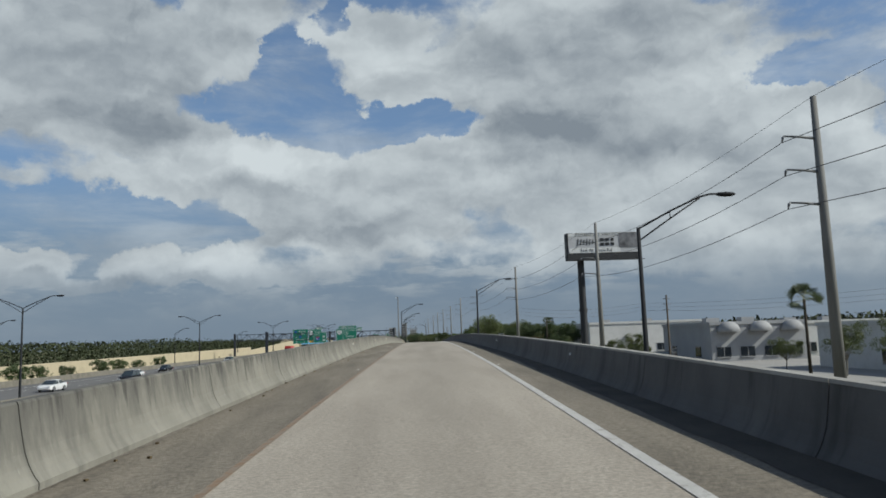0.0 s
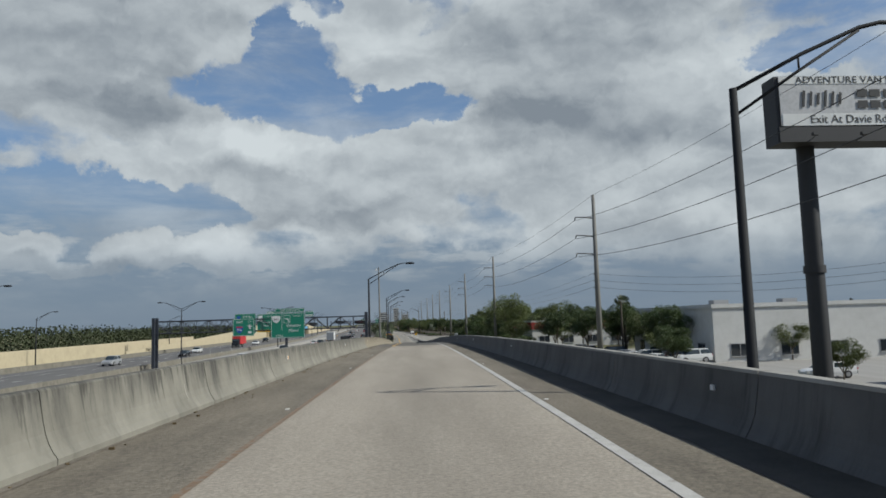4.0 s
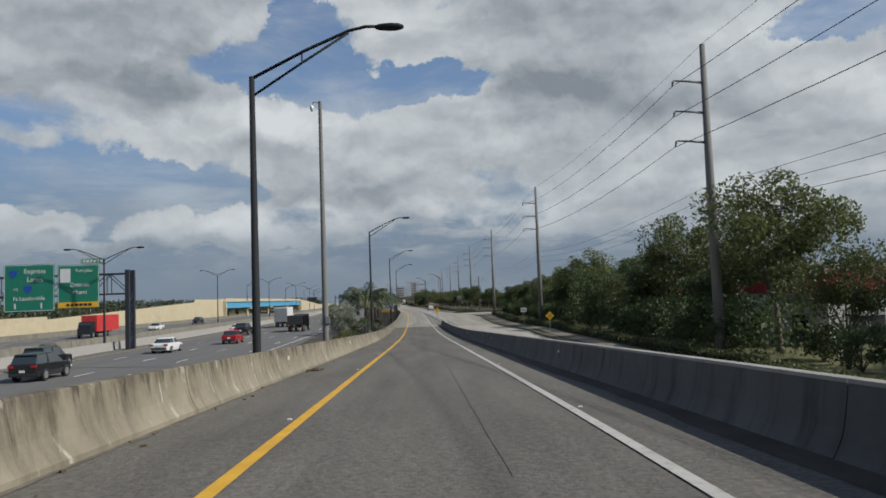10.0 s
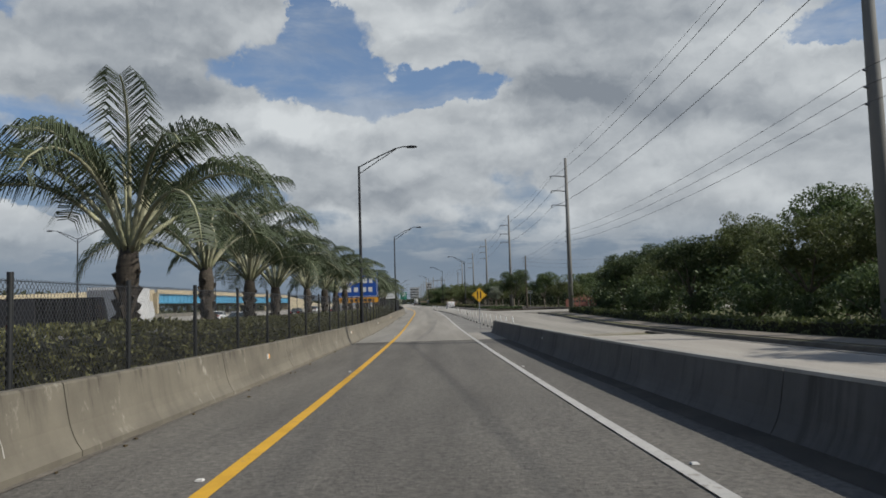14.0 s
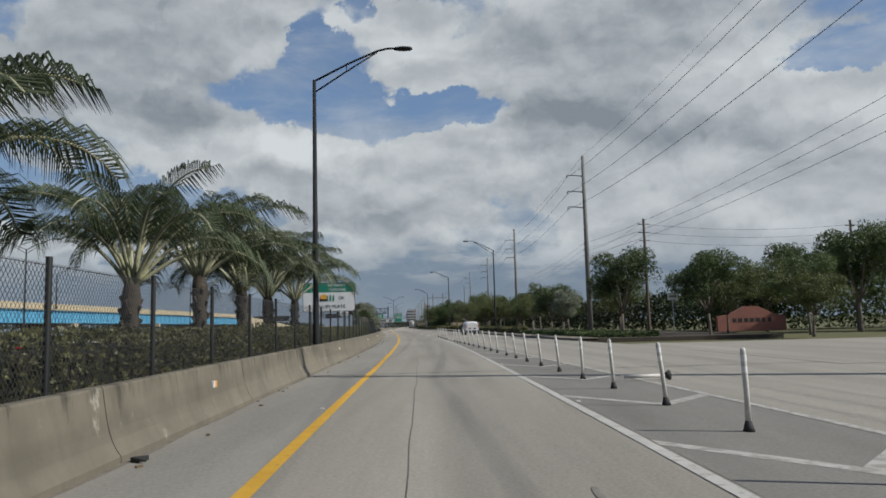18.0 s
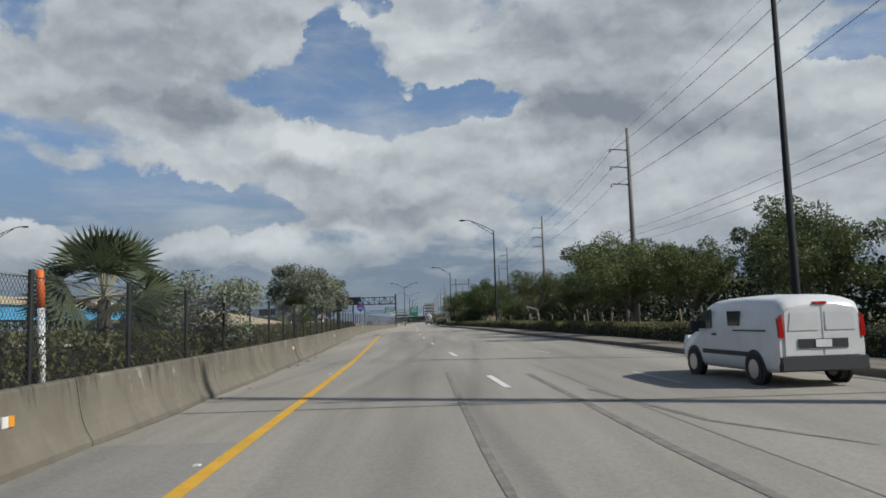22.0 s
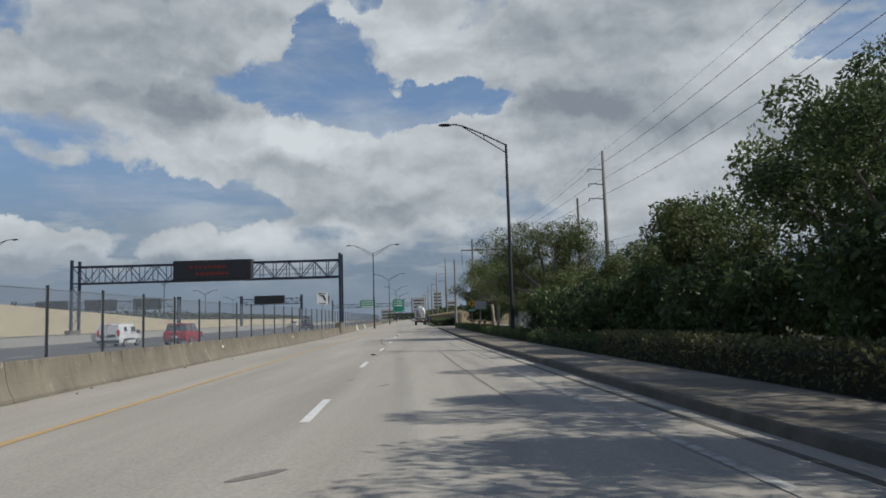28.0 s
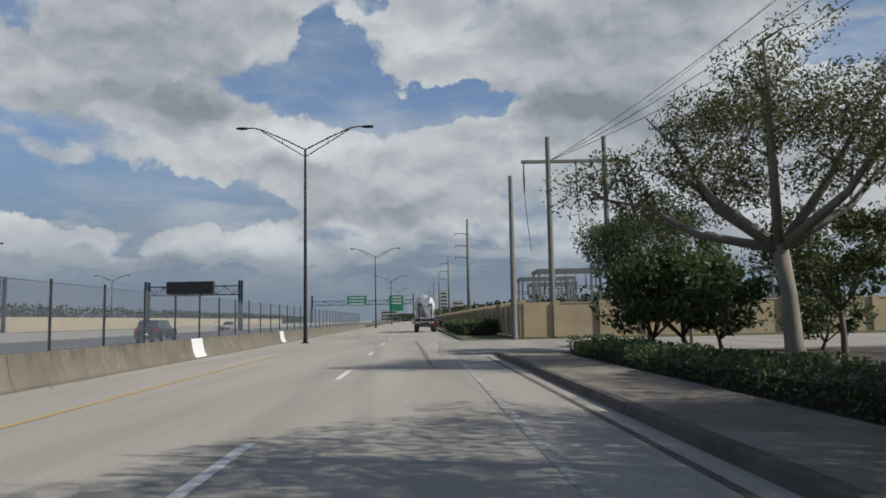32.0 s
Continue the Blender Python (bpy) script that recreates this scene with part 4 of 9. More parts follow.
# right: dark strip paints the parapet's shadow deeper; left: grit at the barrier foot
M["dirt"] = material("gutter_dirt", (0.075, 0.066, 0.052), (0.045, 0.040, 0.033), scale=1.2, fine=30, rough=0.97, bump=0.5, fine_amt=0.5)
tagged(ribbon("gutter_dirt", lambda y: bar_r(y) - 0.62 - 0.16 * noise.noise((y * 0.21, 1.5, 0)) - 0.08 * noise.noise((y * 0.9, 4.5, 0)), lambda y: bar_r(y) + 0.02, lambda y: road_z(y) - 0.024, -60, 133.1, M["dirt"], 0.8), label="dark strip along the parapet that deepens its shadow", category="dirt", kind="structure")
tagged(ribbon("gutter_dirt", lambda y: bar_r(y) - 0.40 - 0.16 * noise.noise((y * 0.21, 1.5, 0)) - 0.08 * noise.noise((y * 0.9, 4.5, 0)), lambda y: bar_r(y) + 0.02, lambda y: road_z(y) - 0.001, 133.3, 296, M["dirt"], 0.8), label="dark strip along the parapet that deepens its shadow", category="dirt", kind="structure")
tagged(ribbon("gutter_dirt", lambda y: bar_l(y) - 0.02, lambda y: bar_l(y) + 0.06 + 0.07 * noise.noise((y * 0.27, 7.5, 0)) + 0.06 * noise.noise((y * 1.1, 2.5, 0)), lambda y: road_z(y) + 0.003, -60, 640, M["dirt_pale"], 0.8), label="dark silt along the barrier foot", category="dirt", kind="structure")
# gore chevrons, their points on the line of posts
g = Geo()
for k in range(17):
    y = 316.73 + k * 5.347
    a, c, b = white_x(y) + 0.1, post_x(y - 2), gore_x(y - 2)
    row = [(a, y), (c, y - 1.3 * (c - a)), (b, y - 1.3 * (c - a) + 1.1 * (b - c))]
    g.loft([[(x, t + dy, road_z(t) + 0.0055) for dy in (0, 0.38)] for x, t in row], closed=False)
tagged(part("gore_chevrons", g, M["white_faded"]), label="worn white chevrons in the painted gore", category="road marking", kind="structure")
tagged(ribbon("gore_asphalt", lambda y: white_x(y) + 0.12, lambda y: gore_x(y) - 0.08, lambda y: road_z(y) + 0.003, 306, 418, M["gore"], 3), label="darker grey painted gore area", category="road", kind="structure")

# kerb, sidewalk, verge on the right
def kerb_run(y0, y1):
    g = Geo()
    rings = []
    for y in steps(y0, y1, 3):
        a, z = kerb_r(y), side_z(y) if y < 297 else road_z(y)
        rings.append([(a - 0.45, y, z - 0.2), (a - 0.45, y, z + 0.004), (a - 0.02, y, z - 0.01), (a + 0.02, y, z + 0.13), (a + 0.05, y, z + 0.155), (a + 0.20, y, z + 0.155), (a + 0.20, y, z - 0.2)])
    g.loft(rings)
    structure(part("kerb", g, M["kerb"]), "grey concrete kerb and gutter", "kerb")


for a, b in ((-60, 352), (392, 646), (668, 1200)):
    kerb_run(a, b)


def walk_run(y0, y1, off, w):
    root = structure(new("sidewalk"), "concrete sidewalk slabs behind the kerb", "sidewalk")
    y = y0
    while y < y1 - 1:
        y2 = min(y + 1.6, y1)
        g = Geo()
        rings = []
        for t in (y + 0.006, y2 - 0.006):
            a, z = kerb_r(t) + 0.206 + off, (side_z(t) if t < 297 else road_z(t))
            rings.append([(a, t, z - 0.1), (a + w, t, z - 0.1), (a + w, t, z + 0.15), (a, t, z + 0.15)])
        part("slab", g.loft(rings), M["walk"], root)
        y = y2


walk_run(520, 646, 0.0, 1.95)
tagged(ribbon("sidewalk_far", lambda y: kerb_r(y) + 0.206, lambda y: kerb_r(y) + 2.1, lambda y: road_z(y) + 0.15, 394, 520, M["walk"], 4, 0.2), label="pale concrete sidewalk behind the kerb", category="sidewalk", kind="structure")
tagged(ribbon("sidewalk_frontage", lambda y: kerb_r(y) + 1.2, lambda y: kerb_r(y) + 2.9, lambda y: side_z(y) + 0.10, -60, 350, M["walk"], 6, 0.3), label="pale concrete sidewalk beside the frontage road", category="sidewalk", kind="structure")
tagged(ribbon("verge_right", lambda y: kerb_r(y) + 0.206, lambda y: kerb_r(y) + 16, lambda y: (side_z(y) if y < 297 else road_z(y)) + 0.08, 394, 646, M["soil"], 5, 0.4), label="dark planting bed behind the sidewalk", category="verge", kind="structure")
tagged(ribbon("verge_frontage", lambda y: kerb_r(y) + 0.206, lambda y: kerb_r(y) + 22, lambda y: side_z(y) + 0.06, -60, 350, M["grass"], 8, 0.4), label="dry grass verge beside the frontage road", category="verge", kind="structure")
tagged(ribbon("verge_left", lambda y: bar_l(y) - 8.6, lambda y: bar_l(y) - 0.55, lambda y: max(0.03, side_z(y)) + 0.02, 200, 720, M["soil"], 6, 0.3), label="planting bed between ramp and freeway", category="verge", kind="structure")

# ---------------------------------------------------------------- barriers
NJ = [(0.0, 0.0), (0.0, 0.07), (-0.055, 0.15), (-0.10, 0.24), (-0.138, 0.35), (-0.168, 0.50), (-0.195, 0.66), (-0.215, 0.80), (-0.235, 0.825), (-0.365, 0.825), (-0.385, 0.80), (-0.44, 0.33), (-0.60, 0.08), (-0.60, 0.0)]


def barrier(name, base, sgn, z, y0, y1, seg, mat, label, old=None):
    root = structure(new(name), label, "barrier")
    y = y0
    while y < y1 - 0.5:
        y2 = min(y + seg, y1)
        g = Geo()
        rings = []
        for t in (y + 0.012, (y + y2) / 2, y2 - 0.012):
            rings.append([(base(t) + sgn * a, t, z(t) + h - (0.15 if h == 0 else 0)) for a, h in NJ])
        part("barrier_segment", g.loft(rings), M["barrier_mould"] if old and old[0] < y < old[1] else (M["barrier_deck"] if old and y <= old[0] else mat), root)
        y = y2
    return root


barrier("barrier_left", bar_l, 1, road_z, -60, 760, 6.1, M["barrier"], "stained grey concrete safety barrier with cast joints", (128, 250))
# The shade on this parapet's inner face is partly in its dark colour.
pr = barrier("barrier_right", bar_r, -1, lambda y: road_z(y) - 0.09, -60, 306, 6.1, M["barrier_dark"], "weathered concrete parapet with its shade in the colour")

y = -60.0
# thin pale cap along the parapet: sunlight on its top put into colour
while y < 305.5:
    y2 = min(y + 6.1, 306)
    g = Geo().loft([[(bar_r(t) + a, t, road_z(t) - 0.09 + h) for a, h in ((0.205, 0.79), (0.215, 0.832), (0.385, 0.832), (0.395, 0.79))] for t in (y + 0.012, (y + y2) / 2, y2 - 0.012)])
    part("coping", g, M["coping"], pr)
    y = y2


def long_wall(name, xf, y0, y1, h, w, mat, label, category, d=12.0, zb=lambda y: -0.2):
    g = Geo()
    g.loft([[(xf(y) - w / 2, y, zb(y)), (xf(y) + w / 2, y, zb(y)), (xf(y) + w * 0.3, y, h(y)), (xf(y) - w * 0.3, y, h(y))] for y in steps(y0, y1, d)])
    return structure(part(name, g, mat), label, category)


long_wall("ramp_wall_left", lambda y: bar_l(y) - 0.36, -60, 268, lambda y: road_z(y) - 0.02, 0.46, M["wall_concrete"], "stained concrete retaining wall under the ramp", "retaining wall", 4)
long_wall("ramp_wall_right", lambda y: bar_r(y) + 0.36, -60, 268, lambda y: road_z(y) - 0.11, 0.46, M["wall_concrete"], "stained concrete retaining wall under the ramp", "retaining wall", 4)
long_wall("median_barrier", lambda y: -28.0 + free_shift(y), -300, 1300, lambda y: 0.85, 0.5, M["freeway_light"], "pale concrete median barrier on the freeway", "barrier")
long_wall("median_barrier", lambda y: -36.2 + free_shift(y), -300, 1300, lambda y: 0.85, 0.5, M["wall_concrete"], "grey concrete median barrier on the freeway", "barrier")
long_wall("freeway_edge_barrier", lambda y: -58.3 + free_shift(y), -300, 1300, lambda y: 0.9, 0.5, M["wall_concrete"], "grey concrete edge barrier on the freeway", "barrier")
# cream walls behind the freeway: a long noise wall and a rising approach to the overpass
fwx = lambda y: -62.0 + 0.6 * free_shift(y)
long_wall("cream_noise_wall", lambda y: -68.0, -300, 330, lambda y: 2.2 + 0.004 * max(0, y), 0.4, M["cream"], "long cream concrete wall beyond the freeway", "wall", 30)
long_wall("overpass_approach_wall", lambda y: -62.0, 250, 439.8, lambda y: 1.2 + 5.7 * ((y - 250) / 190) ** 1.1, 0.5, M["cream"], "cream retaining wall rising to the overpass", "retaining wall", 10)
long_wall("overpass_exit_wall", lambda y: -62.0 - max(0, y - 640) * 0.05, 606, 980, lambda y: 6.6 - 3.6 * min(1, (y - 606) / 120), 0.5, M["cream"], "cream retaining wall falling beyond the overpass", "retaining wall", 12)

# ---------------------------------------------------------------- overpass
br = thing("overpass_bridge", "cream and blue girder overpass beyond the freeway", "bridge")
part("girder", Geo().prism([(-61.6, 3.5), (-61.2, 3.5), (-61.2, 3.7), (-61.35, 3.75), (-61.35, 5.55), (-61.1, 5.6), (-61.1, 5.8), (-61.7, 5.8)], 440, 606), M["blue"], br, "light blue steel girder")
part("girder", Geo().prism([(-71.6, 3.5), (-71.2, 3.5), (-71.2, 5.8), (-71.7, 5.8)], 440, 606), M["blue"], br, "light blue steel girder")
part("deck", Geo().prism([(-72, 5.8), (-60.9, 5.8), (-60.9, 6.05), (-72, 6.05)], 439.5, 606.5), M["cream"], br)
for px in (-61.1, -71.9):
    part("parapet", Geo().prism([(px - 0.15, 6.05), (px + 0.15, 6.05), (px + 0.1, 6.95), (px - 0.1, 6.95)], 439.5, 606.5), M["cream"], br, "cream concrete parapet")
stiff = Geo().box((0, 0, 0), (0.10, 0.06, 1.8)).mesh("stiffener", M["blue"])
for k in range(56):
    part("stiffener", stiff, None, br).matrix_basis = Matrix.Translation((-61.28, 441.5 + k * 3.0, 4.65))
for y in (478, 520, 562):
    g = Geo().box((-66.4, y, 3.2), (11.5, 1.3, 0.7))
    part("pier_cap", g, M["cream"], br)
    for px in (-62.5, -66.4, -70.3):
        part("pier", Geo().tube((px, y, -0.2), (px, y, 2.9), 0.55, n=14), M["cream"], br, "round concrete pier")
for y in (439.2, 606.8):
    part("abutment", Geo().box((-66.6, y, 2.8), (11.8, 1.0, 6.2)), M["cream"], br)

# ---------------------------------------------------------------- utility poles and wires
POLES = [(24.0, -28, 17.6), (24.0, 38.8, 18.2), (24.1, 86.2, 18.45), (23.6, 146.3, 18.96), (24.0, 227.4, 19.8), (23.8, 289.1, 20.3), (24.2, 354.7, 20.24), (24.5, 425.5, 21.27), (24.8, 496.8, 21.93), (24.7, 566.9, 22.26), (23.1, 632.9, 22.5)]


def utility_pole(x, y, top, stubs):
    p = thing("utility_pole", "tall grey spun-concrete utility pole with three bracket arms", "utility pole", "utility poles along the frontage road")
    lean = 0.012 * math.sin(y)
    part("shaft", Geo().path([(x, y, -0.3), (x + lean, y, top * 0.5), (x + 2 * lean, y, top)], [0.34, 0.27, 0.17], n=12), M["pole_conc"], p)
    for dz in (2.35, 4.30, 6.20):
        a = part("bracket_arm", Geo().path([(x - 0.1, y, top - dz - 0.12), (x - 1.0, y, top - dz - 0.02), (x - 1.95, y, top - dz + 0.03)], [0.085, 0.07, 0.05], n=6), M["steel_grey"], p, "grey steel bracket arm")
        part("insulator", Geo().path([(x - 1.95, y, top - dz + 0.02), (x - 2.0, y, top - dz - 0.06), (x - 2.08, y, top - dz - 0.34)], [0.05, 0.085, 0.03], n=8), M["porcelain"], a)
    for k in range(stubs):
        part("stub_insulator", Geo().path([(x - 0.05, y, 10.5 - 0.7 * k), (x - 0.42, y, 10.58 - 0.7 * k)], [0.07, 0.045], n=6), M["porcelain"], p)
    return p


for i, (x, y, top) in enumerate(POLES):
    utility_pole(x, y, top, 3 if i >= 3 else 0)


def wire_points(nodes, sag, n=10):
    pts = []
    for (a, b) in zip(nodes[:-1], nodes[1:]):
        a, b = Vector(a), Vector(b)
        for k in range(n):
            t = k / n
            pts.append(a.lerp(b, t) - Vector((0, 0, sag * 4 * t * (1 - t))))
    pts.append(Vector(nodes[-1]))
    return pts


lines = thing("overhead_wires", "thin dark overhead conductors strung pole to pole", "power line")
for dx, dz in ((-2.08, -2.7), (-2.08, -4.65), (-2.08, -6.55)):
    part("conductor", Geo().path(wire_points([(x + dx, y, t + dz) for x, y, t in POLES] + [(8.2, 676.4, 14.0)], 1.0), 0.022, n=4), M["wire"], lines)
part("shield_wire", Geo().path(wire_points([(x, y, t + 0.03) for x, y, t in POLES] + [(12.8, 676.9, 16.1)], 0.7), 0.014, n=4), M["wire"], lines)
for k in range(3):
    part("conductor", Geo().path(wire_points([(x - 0.44, y, 10.6 - 0.7 * k) for x, y, t in POLES[3:]], 0.9), 0.012, n=4), M["wire"], lines)
for k in range(3):
    part("conductor", Geo().path(wire_points([(23.2, 146, 10.6 - 0.7 * k), (40, 118, 9.6 - 0.6 * k), (60, 60, 9.6 - 0.6 * k)], 0.9), 0.012, n=4), M["wire"], lines)


def wood_pole(x, y, top, arms=True):
    p = thing("wood_pole", "dark weathered wooden distribution pole with cross pins", "utility pole", "wooden distribution poles")
    part("shaft", Geo().tube((x, y, -0.2), (x, y, top), 0.17, 0.11, n=8), M["pole_wood"], p)
    if arms:
        for k in range(3):
            part("pin_insulator", Geo().path([(x - 0.5, y, top - 0.5 - 0.75 * k), (x + 0.5, y, top - 0.5 - 0.75 * k)], 0.05, n=6), M["porcelain"], p)
    return p


WOOD = [(25.3, 405.5, 10.6), (46, 408, 10.4), (70, 411, 10.4), (36, 96, 9.8)]
for w in WOOD:
    wood_pole(*w)
for k in range(3):
    part("conductor", Geo().path(wire_points([(24.1, 425.5, 9.8 - 0.7 * k)] + [(x - 0.4, y, t - 0.45 - 0.75 * k) for x, y, t in WOOD[:3]] + [(140, 420, 9.6 - 0.7 * k)], 0.5), 0.011, n=4), M["wire"], lines)
# slim poles further along the road
for x, y, t in ((4.58, 672.6, 12.04), (21.0, 640, 17.5)):
    p = thing("concrete_pole", "plain tapered grey concrete pole", "utility pole", "slim poles by the substation")
    part("shaft", Geo().tube((x, y, -0.2), (x, y, t), 0.24, 0.15, n=10), M["pole_conc"], p)
for k in range(8):
    y = 735 + k * 62
    utility_pole(4.0 - (y - 735) * 0.035, y, 17.5, 0)

# ---------------------------------------------------------------- street lamps
def street_lamp(x, y, zb, top, sides, reach=3.85, rise=1.35, label="black steel street lamp with a truss arm"):
    p = thing("street_lamp", label, "street lamp", "street lamps along the road")
    part("pole", Geo().path([(x, y, zb), (x, y, zb + 0.5), (x, y, top)], [0.15, 0.13, 0.075], n=12), M["pole_black"], p)
    part("base_plate", Geo().box((x, y, zb + 0.03), (0.45, 0.45, 0.06)), M["pole_black"], p)
    for s in sides:
        up = [(x, y, top - 0.05), (x + s * reach * 0.38, y, top + rise * 0.52), (x + s * reach * 0.70, y, top + rise * 0.92), (x + s * reach * 0.82, y, top + rise), (x + s * reach * 0.92, y, top + rise)]
        lo = [(x, y, top - 0.55), (x + s * reach * 0.35, y, top + rise * 0.25), (x + s * reach * 0.70, y, top + rise * 0.88)]
        arm = part("arm", Geo().path(up, 0.045, n=6).path(lo, 0.035, n=6).tube((x + s * reach * 0.36, y, top + rise * 0.27), (x + s * reach * 0.36, y, top + rise * 0.48), 0.022, n=5), M["pole_black"], p, "two-member truss arm")
        hx = x + s * reach
        rings = []
        for t, w, h in ((-0.42, 0.05, 0.05), (-0.30, 0.11, 0.09), (0.0, 0.16, 0.11), (0.25, 0.15, 0.09), (0.38, 0.07, 0.04)):
            rings.append([(hx + s * t, y + w * math.cos(a), top + rise - 0.02 + h * math.sin(a)) for a in [k * math.pi / 4 for k in range(8)]])
        hd = part("lamp_head", Geo().loft(rings, smooth=True), M["pole_black"], arm, "dark cobra-head luminaire")
    return p


for x, y, zb, top, s in ((0.0, 138.2, 0, 10.2, (1,)), (0.93, 203.0, 0, 10.6, (1,)), (0.78, 257.8, 0, 11.45, (1,)), (0.98, 312.5, 0, 11.7, (1,)), (0.67, 370.6, 0, 11.95, (1,)),
                         (14.74, 440.7, 0.1, 11.66, (-1,)), (10.41, 507.3, 0.3, 12.33, (-1,)), (5.49, 585.9, 0.1, 12.4, (-1,)), (9.05, 85.4, 0, 10.48, (1,)), (9.9, 29.0, 0, 9.4, (1,))):
    street_lamp(x, y, zb, top, s)
DOUBLES = [(-40.4, 10), (-40.4, 79.5), (-40.4, 147.3), (-36, 205), (-28.0, 262), (-42.8, 361.6), (-44, 430), (-46, 498), (-50, 566), (-57, 634), (-66, 720), (-78, 790), (-88, 860)]
for k, (x, y) in enumerate(DOUBLES):
    street_lamp(x, y, -0.05, 9.8 if y < 300 else 12.0, (-1, 1), 3.9, 1.2, "black steel median lamp with two arms")
for k in range(7):
    y = 667.3 + k * 84
    street_lamp(-9.85 - (y - 667.3) * 0.03, y, 0, 13.1, (-1, 1), 4.3, 1.5, "tall black street lamp with two arms")
for x, y in ((-66, 120), (-66, 215), (-67, 300), (-60.5, 470), (-60.5, 555), (-64, 640)):
    street_lamp(x, y, 0 if y < 310 or y > 610 else 6.0, 12.2 if y > 310 else 9.0, (1,), 3.6, 1.2)

# camera mast
p = thing("camera_mast", "tall pale steel camera mast behind the barrier", "camera mast")
part("mast", Geo().tube((-1.04, 234.0, 0), (-1.04, 234.0, 18.6), 0.23, 0.12, n=14), M["pole_conc"], p)
part("davit", Geo().path([(-1.04, 234, 18.5), (-1.5, 234, 18.55), (-1.62, 234, 18.3)], 0.04, n=6), M["galv"], p)
part("camera", Geo().path([(-1.62, 234, 18.32), (-1.62, 234, 18.1), (-1.62, 234, 17.9)], [0.12, 0.15, 0.06], n=10), M["sign_white"], p, "small white dome camera")
part("junction_box", Geo().box((-0.85, 233.85, 3.1), (0.3, 0.25, 0.5)), M["galv"], p)

# ---------------------------------------------------------------- signs


def panel(name, x0, x1, z0, z1, y, mat, parent, thick=0.05, corner=0.12, label=""):
    """A flat sheet with rounded corners that faces -y."""
    out = []
    c = min(corner, (z1 - z0) / 3)
    for cx, cz, a0 in ((x1 - c, z0 + c, -90), (x1 - c, z1 - c, 0), (x0 + c, z1 - c, 90), (x0 + c, z0 + c, 180)):
        for k in range(4):
            a = radians(a0 + 30 * k)
            out.append((cx + c * math.cos(a), cz + c * math.sin(a)))
    return part(name, Geo().prism(out, y, y + thick), mat, parent, label)


def bars(parent, mat, x0, x1, z, h, y, n=5, seed=1):
    """Unreadable lettering: short bars in a row."""
    r = random.Random(seed)
    w = (x1 - x0) / n
    for k in range(n):
        part("legend_bar", Geo().box((x0 + (k + 0.5) * w, y, z), (w * r.uniform(0.55, 0.85), 0.012, h)), mat, parent)


def bordered(parent, name, x0, x1, z0, z1, y, mat, line, label=""):
    s = panel(name, x0, x1, z0, z1, y, mat, parent, label=label)
    g = Geo()
    b, t = 0.06, 0.045
    for (ax, az, bx, bz) in ((x0 + b, z0 + b, x1 - b, z0 + b + t), (x0 + b, z1 - b - t, x1 - b, z1 - b), (x0 + b, z0 + b, x0 + b + t, z1 - b), (x1 - b - t, z0 + b, x1 - b, z1 - b)):
        g.box(((ax + bx) / 2, y - 0.004, (az + bz) / 2), (bx - ax, 0.01, bz - az))
    part("border", g, line, s)
    return s


def shield(parent, x, z, w, h, y, mat, name="shield"):
    out = [(x - w * 0.5, z + h * 0.30), (x - w * 0.42, z + h * 0.46), (x - w * 0.2, z + h * 0.42), (x, z + h * 0.5), (x + w * 0.2, z + h * 0.42), (x + w * 0.42, z + h * 0.46), (x + w * 0.5, z + h * 0.30),
           (x + w * 0.46, z), (x + w * 0.36, z - h * 0.25), (x, z - h * 0.5), (x - w * 0.36, z - h * 0.25), (x - w * 0.46, z)]
    return part(name, Geo().prism(out, y, y + 0.02), mat, parent)


def florida(parent, x, z, s, y, mat):
    out = [(-0.5, 0.30), (-0.5, 0.42), (0.28, 0.42), (0.32, 0.2), (0.5, -0.15), (0.46, -0.45), (0.34, -0.46), (0.2, -0.15), (0.12, 0.12), (-0.05, 0.22), (-0.15, 0.28)]
    return part("state_outline", Geo().prism([(x + a * s, z + b * s) for a, b in out], y, y + 0.012), mat, parent)


